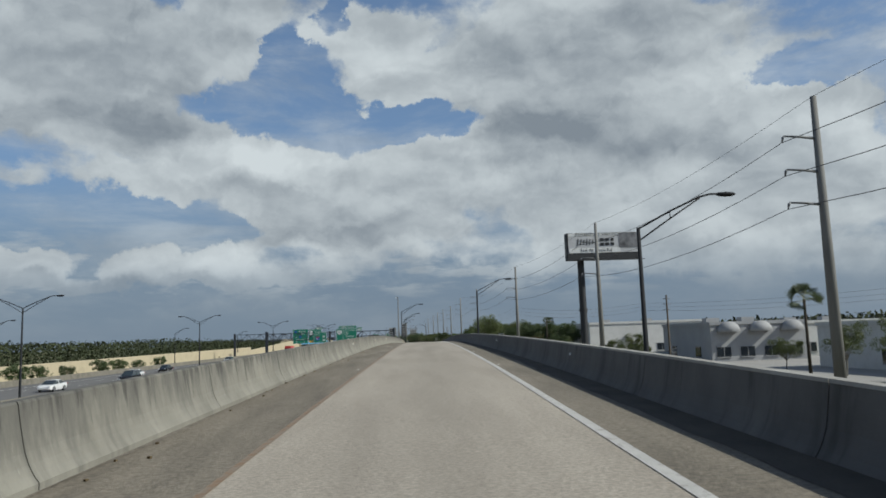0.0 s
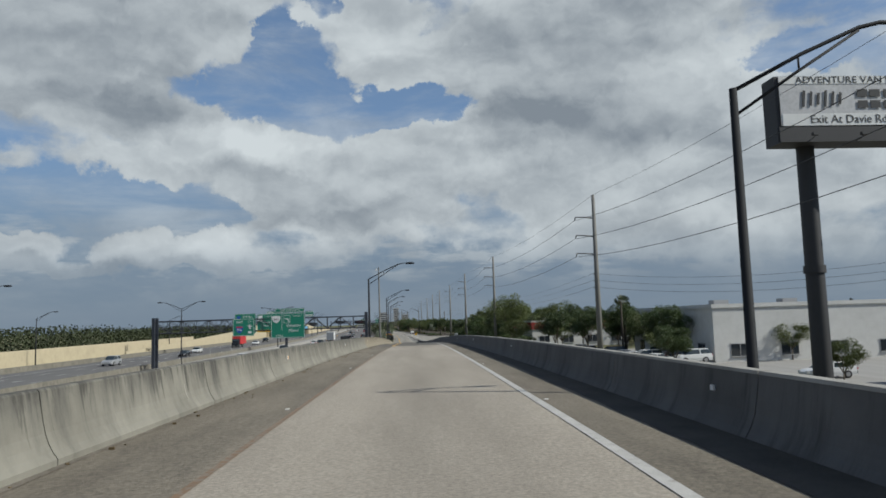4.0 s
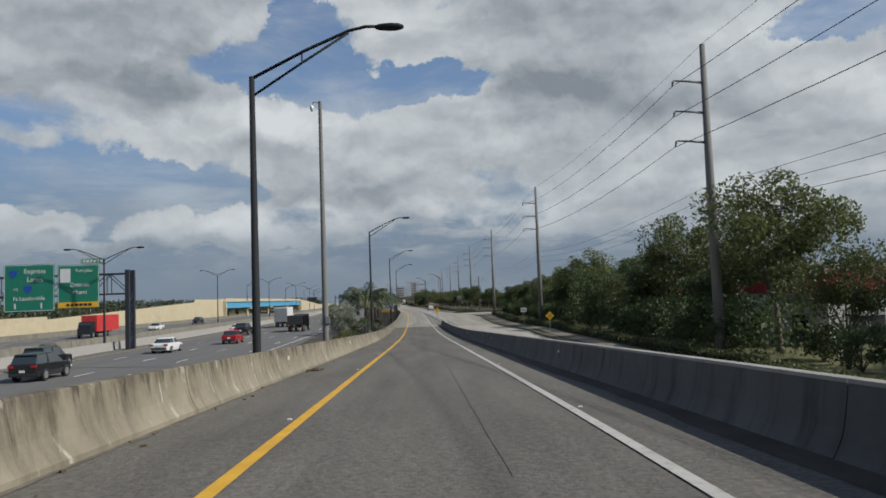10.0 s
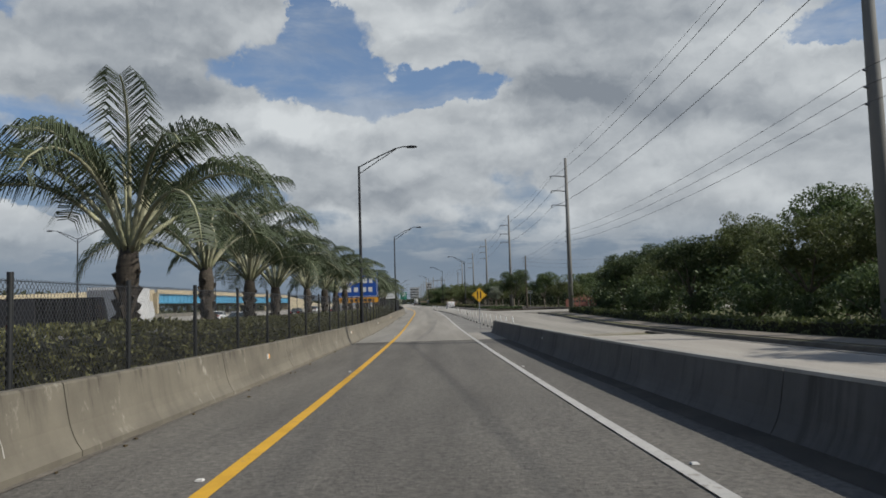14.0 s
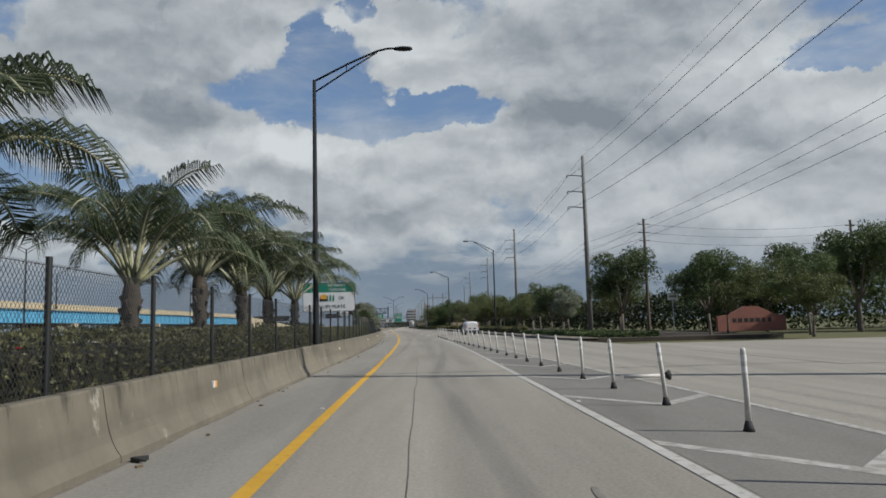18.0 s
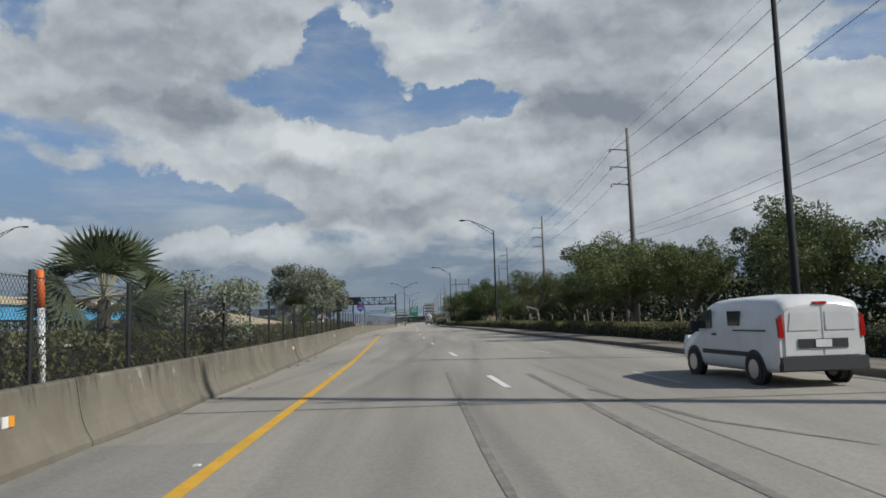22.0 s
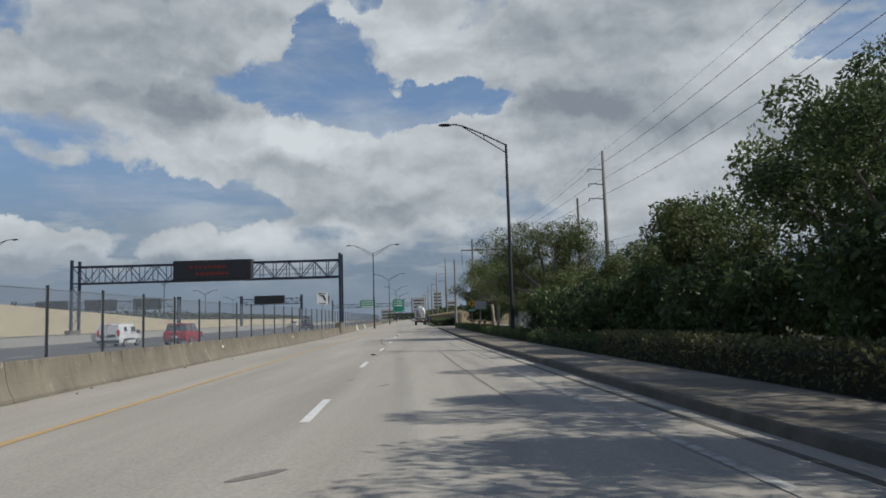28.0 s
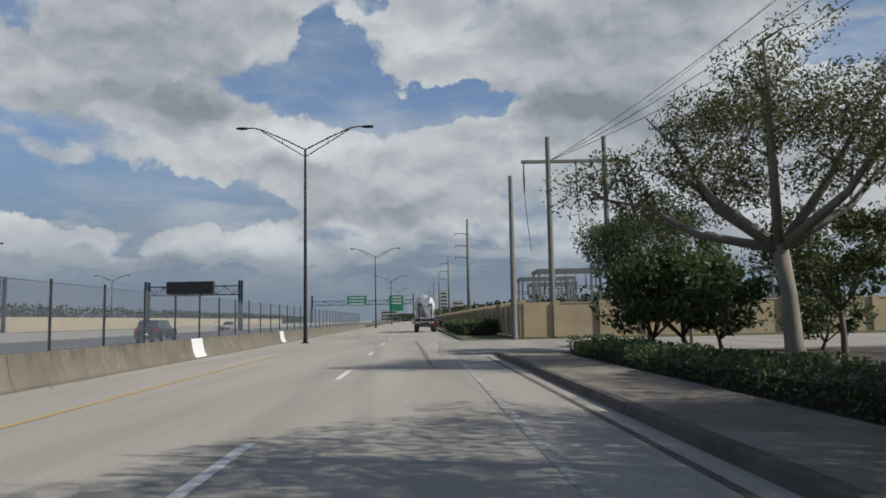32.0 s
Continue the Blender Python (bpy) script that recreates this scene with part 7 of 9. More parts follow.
def spreading(seed, leaves, leaf_mat):
    rb, rsb = random.Random(seed), np.random.default_rng(seed)
    g = Geo()
    g.path([(0.1, 0, -0.2), (0.05, 0, 0.5), (0.0, 0, 1.8), (-0.14, 0.08, 3.2)], [0.33, 0.25, 0.21, 0.22], n=10)
    ends, rad = [], []
    for ex, ey, ez, mx, mz in ((-5.0, 0.4, 4.5, -2.4, 3.55), (-3.2, 1.4, 7.6, -1.7, 4.7), (3.0, -0.8, 8.4, 1.2, 5.0), (5.0, 1.0, 6.4, 2.4, 4.4), (0.6, 2.2, 9.2, 0.3, 5.8), (-1.0, -2.2, 8.6, -0.6, 5.2), (1.8, -2.6, 6.6, 0.9, 4.4), (-2.4, 2.8, 6.2, -1.2, 4.4)):
        ex, ey, ez = ex * rb.uniform(0.88, 1.08), ey + rb.gauss(0, 0.5), ez * rb.uniform(0.92, 1.04)
        s0, e0 = Vector((-0.14, 0.08, 3.1)), Vector((ex, ey, ez))
        md = Vector((mx, ey * 0.5, mz))
        g.path([s0, md, md.lerp(e0, 0.5) + Vector((0, 0, 0.25)), e0], [0.16, 0.11, 0.065, 0.02], n=7)
        for j in range(9):
            st = md.lerp(e0, rb.uniform(0.0, 1.0))
            e2 = st + Vector((rb.gauss(0, 0.75), rb.gauss(0, 0.75), rb.uniform(-0.1, 1.2)))
            e2.z = min(e2.z, 9.7)
            g.path([st, st.lerp(e2, 0.5) + Vector((0, 0, 0.12)), e2], [0.04, 0.026, 0.008], n=5)
            ends.append(tuple(e2))
            rad.append(rb.uniform(0.7, 1.05))
    for k in range(leaves // 1300):
        a, q, w = rb.uniform(0, 6.28), math.sqrt(rb.uniform(0.05, 0.8)), rb.uniform(-0.8, 0.7)
        ends.append((math.cos(a) * q * 3.1, math.sin(a) * q * 3.0, 6.2 + 2.2 * w))
        rad.append(rb.uniform(0.6, 1.0))
    v, f = leaf_cloud(rsb, ends, rad, leaves, 0.066, 0.8)
    return g.mesh("trunk", M["bark_pale"]), raw_mesh("crown", v, f, leaf_mat)


SPREAD = [spreading(5, 27000, M["leaf_olive"]), spreading(23, 42000, M["leaf_mid"])]
for k, (x, y, s, turn, v) in enumerate(((8.6, 639.0, 1.0, 0, 0), (8.8, 591.0, 0.92, 25, 1), (8.3, 614.0, 0.76, 200, 1), (10.2, 618.0, 0.74, 80, 0), (9.0, 605.0, 0.70, 40, 1), (8.0, 624.0, 0.96, 280, 1), (13.6, 492.5, 0.70, 60, 1), (14.6, 508.5, 0.62, 300, 0), (11.4, 607.5, 0.72, 320, 1), (11.0, 624.5, 0.72, 170, 1), (11.2, 631.0, 0.70, 235, 1))):
    o = thing("tree", "spreading tree with a bare pale forked trunk", "tree", "spreading trees by the sidewalk", pose(x, y, 0.08, 0, 0, turn))
    o.scale = (s, s, s)
    part("trunk", SPREAD[v][0], None, o, "pale grey forked trunk")
    part("crown", SPREAD[v][1], None, o)

# ---------------------------------------------------------------- palms


def frond(g_stalk, leaves, root, az, rise, length, rs, leaflet=0.74, petiole=0.30, arch=1.0):
    """One arching feather leaf: a stalk and two rows of hanging leaflets."""
    pts = []
    n = 12
    p = Vector(root)
    ang = rise
    d = Vector((math.cos(az), math.sin(az), 0))
    for k in range(n + 1):
        pts.append(p.copy())
        p = p + (d * math.cos(ang) + Vector((0, 0, 1)) * math.sin(ang)) * (length / n)
        ang -= arch * (0.05 + 0.20 * (k / n) ** 1.4)
    g_stalk.path(pts, [0.055 * (1 - 0.85 * k / n) + 0.006 for k in range(n + 1)], n=5)
    side = Vector((-math.sin(az), math.cos(az), 0))
    m = 58
    for k in range(m):
        t = petiole + (1 - petiole) * k / (m - 1)
        i = min(int(t * n), n - 1)
        q = pts[i].lerp(pts[i + 1], t * n - i)
        tang = (pts[i + 1] - pts[i]).normalized()
        ll = leaflet * (0.55 + 0.75 * math.sin(math.pi * min(1, (t - petiole) / (1 - petiole) * 0.85 + 0.12))) * rs.uniform(0.85, 1.1)
        for sgn in (-1, 1):
            o = side * sgn * 0.75 + tang * 0.55 + Vector((0, 0, rs.uniform(0.05, 0.35)))
            o.normalize()
            tip = q + o * ll + Vector((0, 0, -0.55 * ll))
            mid = q + o * ll * 0.55 + Vector((0, 0, 0.03))
            wv = tang * 0.0125
            leaves.append((q - wv, q + wv, mid + wv * 1.5, mid - wv * 1.5))
            leaves.append((mid - wv * 1.5, mid + wv * 1.5, tip + wv * 0.2, tip - wv * 0.2))


def palm_meshes(seed, trunk_h, nf, length):
    rs = random.Random(seed)
    t = Geo()
    t.path([(0, 0, -0.2), (0, 0, 0.3), (0, 0, trunk_h * 0.6), (0, 0, trunk_h), (0, 0, trunk_h + 0.45)], [0.27, 0.21, 0.20, 0.24, 0.16], n=10)
    for k in range(26):
        a, z = k * 2.4, trunk_h * (0.25 + 0.75 * k / 26)
        t.box((0.2 * math.cos(a), 0.2 * math.sin(a), z), (0.14, 0.05, 0.22), Matrix.Rotation(a, 4, "Z") @ Matrix.Rotation(0.5, 4, "Y"))
    st, lv = Geo(), []
    for k in range(nf):
        az = 2 * math.pi * (k * 0.382 + rs.uniform(-0.03, 0.03))
        u = k / nf
        frond(st, lv, (0.08 * math.cos(az), 0.08 * math.sin(az), trunk_h + 0.25), az, radians(85 - 40 * u + rs.uniform(-5, 5)), length * rs.uniform(0.9, 1.12), rs, arch=1.12 + 0.45 * u)
    v = [p for q in lv for p in q]
    f = [(4 * k, 4 * k + 1, 4 * k + 2, 4 * k + 3) for k in range(len(lv))]
    return t.mesh("trunk", M["palm_bark"]), st.mesh("stalks", M["palm_stalk"]), raw_mesh("leaflets", [tuple(p) for p in v], f, M["leaf_palm"])


PALMS = [palm_meshes(5, 2.25, 17, 3.7), palm_meshes(9, 2.6, 15, 3.9), palm_meshes(17, 2.4, 18, 3.5)]
for k, y in enumerate((277.9, 284.3, 289.6, 295.4, 303.6, 309.5, 315.5, 321.5, 331, 337.2, 342.8, 349.8, 357.5, 363.3, 368.4, 371.2, 377.2)):
    tr, stk, lvs = PALMS[k % 3]
    o = thing("palm_tree", "feather palm with pale fanned stalks and dark trunk", "palm tree", "row of feather palms behind the fence", pose(-1.5 + 0.3 * math.sin(y), y, 0.15, r.uniform(-3, 3), r.uniform(-3, 3), r.uniform(0, 360)))
    o.scale = (1.10, 1.10, 1.18) if k == 0 else ((1, 1, 1) if k % 4 else (0.92, 0.92, 0.92))
    part("trunk", tr, None, o)
    part("stalk_fan", stk, None, o, "pale upright leaf stalks")
    part("crown", lvs, None, o)


def fan_palm(x, y, z, trunk, size, nf, seed, label, mat):
    rs = random.Random(seed)
    o = thing("fan_palm", label, "palm tree", "", pose(x, y, z))
    part("trunk", Geo().path([(0, 0, -0.2), (0, 0, trunk * 0.5), (0, 0, trunk)], [0.18, 0.14, 0.13], n=10), M["palm_bark"], o)
    st, v = Geo(), []
    for k in range(nf):
        az, ri = k * 2.4, radians(rs.uniform(-25, 85))
        d = Vector((math.cos(az) * math.cos(ri), math.sin(az) * math.cos(ri), math.sin(ri)))
        hub = Vector((0, 0, trunk)) + d * size * 0.55
        st.tube((0, 0, trunk), hub, 0.018, 0.012, n=4)
        sd = d.cross(Vector((0, 0, 1))).normalized()
        up = sd.cross(d)
        tw = rs.uniform(-1.0, 1.0)
        sd, up = sd * math.cos(tw) + up * math.sin(tw), up * math.cos(tw) - sd * math.sin(tw)
        for j in range(17):
            a = radians(-80 + 10 * j)
            e = d * math.cos(a) + sd * math.sin(a)
            tip = hub + e * size * rs.uniform(0.5, 0.62) + up * 0.05 - Vector((0, 0, 0.1 * size))
            w = d.cross(e)
            wv = (sd * math.cos(a) - d * math.sin(a)) * 0.025 * size
            mid = hub.lerp(tip, 0.6)
            v += [hub, mid + wv, tip, mid - wv]
    part("stalk_fan", st, M["palm_stalk"], o)
    part("crown", raw_mesh("fans", [tuple(p) for p in v], [(4 * k, 4 * k + 1, 4 * k + 2, 4 * k + 3) for k in range(len(v) // 4)], mat), None, o)
    return o


fan_palm(-0.1, 255.7, 0.1, 1.5, 1.15, 16, 2, "small fan palm behind the barrier", M["leaf_palm"])
fan_palm(0.3, 241.0, 0.1, 1.0, 1.0, 14, 3, "low fan palm behind the barrier", M["leaf_palm"])
fan_palm(-3.0, 434.3, 0.1, 2.1, 1.5, 34, 4, "stout green fan palm behind the fence", M["leaf_palm"])
fan_palm(-3.6, 456.4, 0.1, 2.0, 1.1, 24, 6, "fan palm behind the fence", M["leaf_palm"])
fan_palm(-5.6, 467.0, 0.1, 2.2, 1.1, 24, 21, "fan palm behind the fence", M["leaf_palm"])
fan_palm(-6.9, 474.6, 0.1, 2.4, 1.15, 26, 22, "fan palm behind the fence", M["leaf_palm"])
fan_palm(-7.5, 479.6, 0.1, 2.2, 1.0, 24, 23, "fan palm behind the fence", M["leaf_palm"])
fan_palm(0.2, 231.2, 0.6, 0.7, 0.85, 22, 7, "spiky low palm in the planting strip", M["leaf_olive"])
fan_palm(0.2, 235.4, 0.6, 0.85, 0.85, 22, 8, "spiky low palm in the planting strip", M["leaf_olive"])
for x, y, s in ((38, 66, 2.3), (35.5, 176, 1.5), (37.5, 181, 1.5), (60, 250, 1.4)):
    fan_palm(x, y, 0, 7.5 if y < 100 else 8.2, s * 0.75, 22, int(x), "tall fan palm near the buildings", M["leaf_palm"])
fan_palm(0.7, 266, 0.1, 1.2, 1.1, 15, 11, "small fan palm behind the fence", M["leaf_palm"])
fan_palm(0.1, 262, 0.1, 0.7, 1.0, 15, 12, "small fan palm behind the fence", M["leaf_palm"])

# ---------------------------------------------------------------- hedges and ground cover


def hedge(name, xa, xb, y0, y1, h, zf, mat, n, size, label, seed, bare=0.0, ragged=1.0):
    rs = np.random.default_rng(seed)
    o = thing(name, label, "hedge")
    g = Geo()
    rings = []
    for y in steps(y0, y1, 1.5):
        a, b, z = xa(y) + 0.22, xb(y) - 0.22, zf(y)
        hh = h * (0.86 + ragged * 0.10 * noise.noise((y * 0.5, seed, 0)) - 0.10 * (ragged - 1))
        rings.append([(a, y, z - 0.1 + bare), (b, y, z - 0.1 + bare), (b, y, z + hh * 0.8), ((a + b) / 2, y, z + hh * 0.9), (a, y, z + hh * 0.8)])
    # solid near-black body that the leaf cards cover
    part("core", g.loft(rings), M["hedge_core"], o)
    yv = rs.uniform(y0, y1, n)
    u = rs.uniform(0, 1, n)
    face = rs.integers(0, 5, n)
    xa_, xb_ = np.array([xa(t) for t in yv]), np.array([xb(t) for t in yv])
    zz = np.array([zf(t) for t in yv])
    hh = h * np.array([0.92 + ragged * (0.13 * noise.noise((t * 0.5, seed, 0)) + 0.08 * noise.noise((t * 2.1, seed, 3))) for t in yv])
    x = np.where(face < 2, xb_ - rs.exponential(0.10, n), np.where(face == 2, xa_ + rs.exponential(0.1, n), xa_ + (xb_ - xa_) * u))
    z = np.where(face < 3, zz + bare + (hh - bare) * rs.uniform(0, 1, n) ** 0.8, zz + hh - rs.exponential(0.08, n))
    cap = rs.uniform(0, 1, n) < 0.9 / (y1 - y0)
    yv = np.where(cap, y0 - rs.exponential(0.06, n), yv)
    x = np.where(cap, xa(y0) + (xb(y0) - xa(y0)) * u, x)
    z = np.where(cap, zz + bare + (hh - bare) * rs.uniform(0, 1, n), z)
    pos = np.stack([x, yv, z], 1)
    a = rs.normal(size=(n, 3))
    a[:, 2] += 0.5
    a /= np.linalg.norm(a, axis=1)[:, None]
    b = np.cross(a, rs.normal(size=(n, 3)))
    b /= np.linalg.norm(b, axis=1)[:, None]
    s = size * rs.uniform(0.6, 1.3, n)[:, None]
    v = np.stack([pos - a * s, pos + b * s * 0.5, pos + a * s, pos - b * s * 0.5], 1).reshape(-1, 3)
    tagged(part("leaves", raw_mesh("leaves", v, np.arange(n * 4).reshape(-1, 4), mat), None, o), kind="stuff")
    return o


hedge("hedge", lambda y: bar_l(y) - 3.4, lambda y: bar_l(y) - 1.7, 259, 380, 1.5, lambda y: road_z(y) + 0.05, M["leaf_hedge"], 62000, 0.06, "clipped green hedge behind the chain-link fence", 1)
hedge("hedge", lambda y: bar_l(y) - 3.4, lambda y: bar_l(y) - 1.7, 380, 432, 1.45, lambda y: road_z(y) + 0.05, M["leaf_olive"], 28000, 0.06, "long olive hedge behind the chain-link fence", 2)
hedge("hedge", lambda y: bar_l(y) - 3.4, lambda y: bar_l(y) - 1.7, 432, 508, 1.35, lambda y: road_z(y) + 0.05, M["leaf_hedge"], 38000, 0.06, "dark hedge behind the chain-link fence", 3)
hedge("ground_cover", lambda y: bar_l(y) - 2.2, lambda y: bar_l(y) - 0.75, 205, 259, 0.55, lambda y: max(0.05, road_z(y) - 0.1), M["leaf_mid"], 12000, 0.11, "low leafy ground cover behind the barrier", 4)
hedge("ground_cover", lambda y: kerb_r(y) + 2.5, lambda y: kerb_r(y) + 7.5, 396, 424, 0.42, lambda y: road_z(y) + 0.08, M["leaf_dark"], 22000, 0.085, "low leafy ground cover beside the sidewalk", 16, ragged=2.5)
hedge("hedge", lambda y: kerb_r(y) + 2.4, lambda y: kerb_r(y) + 3.5, 424, 520, 0.85, lambda y: road_z(y) + 0.1, M["leaf_hedge"], 36000, 0.058, "clipped low hedge along the sidewalk", 5)
hedge("hedge", lambda y: kerb_r(y) + 2.4, lambda y: kerb_r(y) + 3.6, 520, 566, 0.85, lambda y: road_z(y) + 0.1, M["leaf_hedge"], 26000, 0.055, "clipped low hedge along the sidewalk", 6, ragged=1.8)
hedge("hedge", lambda y: kerb_r(y) + 2.35, lambda y: kerb_r(y) + 3.9, 566, 645, 0.62, lambda y: road_z(y) + 0.1, M["leaf_dark"], 44000, 0.055, "dark low ragged hedge along the sidewalk", 7, ragged=3.2)
hedge("hedge", lambda y: 1.2 + 0 * y - (y - 690) * 0.03, lambda y: 4.9 - (y - 690) * 0.03, 690, 730, 1.35, lambda y: 0.0, M["leaf_dark"], 9000, 0.12, "dark hedge before the substation wall", 8)
hedge("hedge", lambda y: kerb_r(y) + 3.4, lambda y: kerb_r(y) + 4.4, 205, 350, 0.7, lambda y: side_z(y) + 0.05, M["leaf_mid"], 16000, 0.12, "low hedge along the frontage sidewalk", 9)


def wood_line(name, pts, n, h, depth, seed, label, leaf="far_leaf", k=1.0):
    """Far woods: leaf clumps with an uneven top."""
    rs = np.random.default_rng(seed)
    t = rs.uniform(0, 1, n)
    p = np.array(pts, float)
    seg = np.concatenate([[0], np.cumsum(np.linalg.norm(np.diff(p, axis=0), axis=1))])
    s = t * seg[-1]
    x, y = np.interp(s, seg, p[:, 0]), np.interp(s, seg, p[:, 1])
    prof = np.array([0.62 + 0.55 * (0.5 + 0.5 * noise.noise((q * 0.05, seed, 0))) * (0.7 + 0.5 * noise.noise((q * 0.21, seed, 5))) for q in s])
    z = h * prof * rs.uniform(0, 1, n) ** 0.72
    x = x + rs.normal(size=n) * depth
    y = y + rs.normal(size=n) * depth
    a = rs.normal(size=(n, 3))
    a /= np.linalg.norm(a, axis=1)[:, None]
    b = np.cross(a, rs.normal(size=(n, 3)))
    b /= np.linalg.norm(b, axis=1)[:, None]
    sz = rs.uniform(0.35, 0.9, n)[:, None] * max(1.0, h / 8) * k
    pos = np.stack([x, y, z - 0.1], 1)
    v = np.stack([pos - a * sz, pos + b * sz * 0.6, pos + a * sz, pos - b * sz * 0.6], 1).reshape(-1, 3)
    return tagged(part(name, raw_mesh(name, v, np.arange(n * 4).reshape(-1, 4), M[leaf]), None), label=label, category="woods", kind="stuff")


wood_line("far_woods", [(-90, -100), (-90, 150), (-95, 430)], 40000, 8.6, 5, 1, "dark band of trees beyond the cream wall", k=0.55)
wood_line("far_woods", [(-100, 430), (-110, 700), (-130, 1100), (-170, 1500)], 30000, 9.0, 5, 2, "dark band of trees beyond the overpass", k=0.7)
wood_line("far_woods", [(62, 215), (60, 300), (50, 350)], 16000, 8.5, 4, 3, "dense trees behind the frontage woods", k=0.6)
wood_line("far_woods", [(90, -60), (120, 120), (110, 250), (100, 400)], 12000, 9.0, 6, 4, "trees behind the warehouses")
wood_line("far_woods", [(45, 425), (38, 470), (30, 530), (27, 600), (24, 640)], 42000, 6.5, 2.5, 5, "dense trees behind the sidewalk planting", k=0.42)
wood_line("far_woods", [(60, 690), (40, 800), (10, 1000), (-10, 1300)], 10000, 9.0, 5, 6, "trees beyond the substation")
wood_line("thicket", [(28, 172), (28, 186), (27, 200)], 5000, 1.5, 1.0, 11, "brown-green thicket beside the ramp", "leaf_thicket", 0.30)
wood_line("thicket", [(26.5, 224), (28, 260), (29, 310), (27.5, 352)], 34000, 4.6, 1.5, 15, "dark undergrowth below the woods", "leaf_dark", 0.22)
wood_line("far_woods", [(40, 428), (75, 424), (130, 428)], 64000, 9.0, 3, 8, "dense trees behind the side street", "leaf_dark", 0.27)
wood_line("far_woods", [(-45, 1360), (-20, 1380), (30, 1340)], 5000, 9.0, 6, 7, "trees closing the far end of the road")
for k, (x, y, s) in enumerate(((-60, 95, 1.0), (-61, 103, 0.8), (-60.5, 118, 0.9), (-61, 126, 0.8), (-60, 134, 0.7), (-60.5, 150, 0.9), (-61, 160, 0.8), (-60, 168, 0.7), (-61, 186, 0.8))):
    plant("shrub", x, y, -0.1, s * 1.5, 40 * k, "shrubs before the cream wall")

# ---------------------------------------------------------------- vehicles


def wheel(parent, x, y, r, w):
    t = part("wheel", Geo().tube((x - w / 2, y, r), (x + w / 2, y, r), r, n=18), M["rubber"], parent, "black tyre")
    part("rim", Geo().tube((x - w / 2 - 0.006, y, r), (x + w / 2 + 0.006, y, r), r * 0.62, n=14), M["chrome"], t)


def section(y, w, z0, zb, n=1):
    """Lower body ring: sill, bulge, shoulder."""
    return [(-w * 0.94, y, z0), (-w, y, z0 + (zb - z0) * 0.45), (-w * 0.97, y, zb * 0.96), (-w * 0.90, y, zb), (w * 0.90, y, zb), (w * 0.97, y, zb * 0.96), (w, y, z0 + (zb - z0) * 0.45), (w * 0.94, y, z0)]


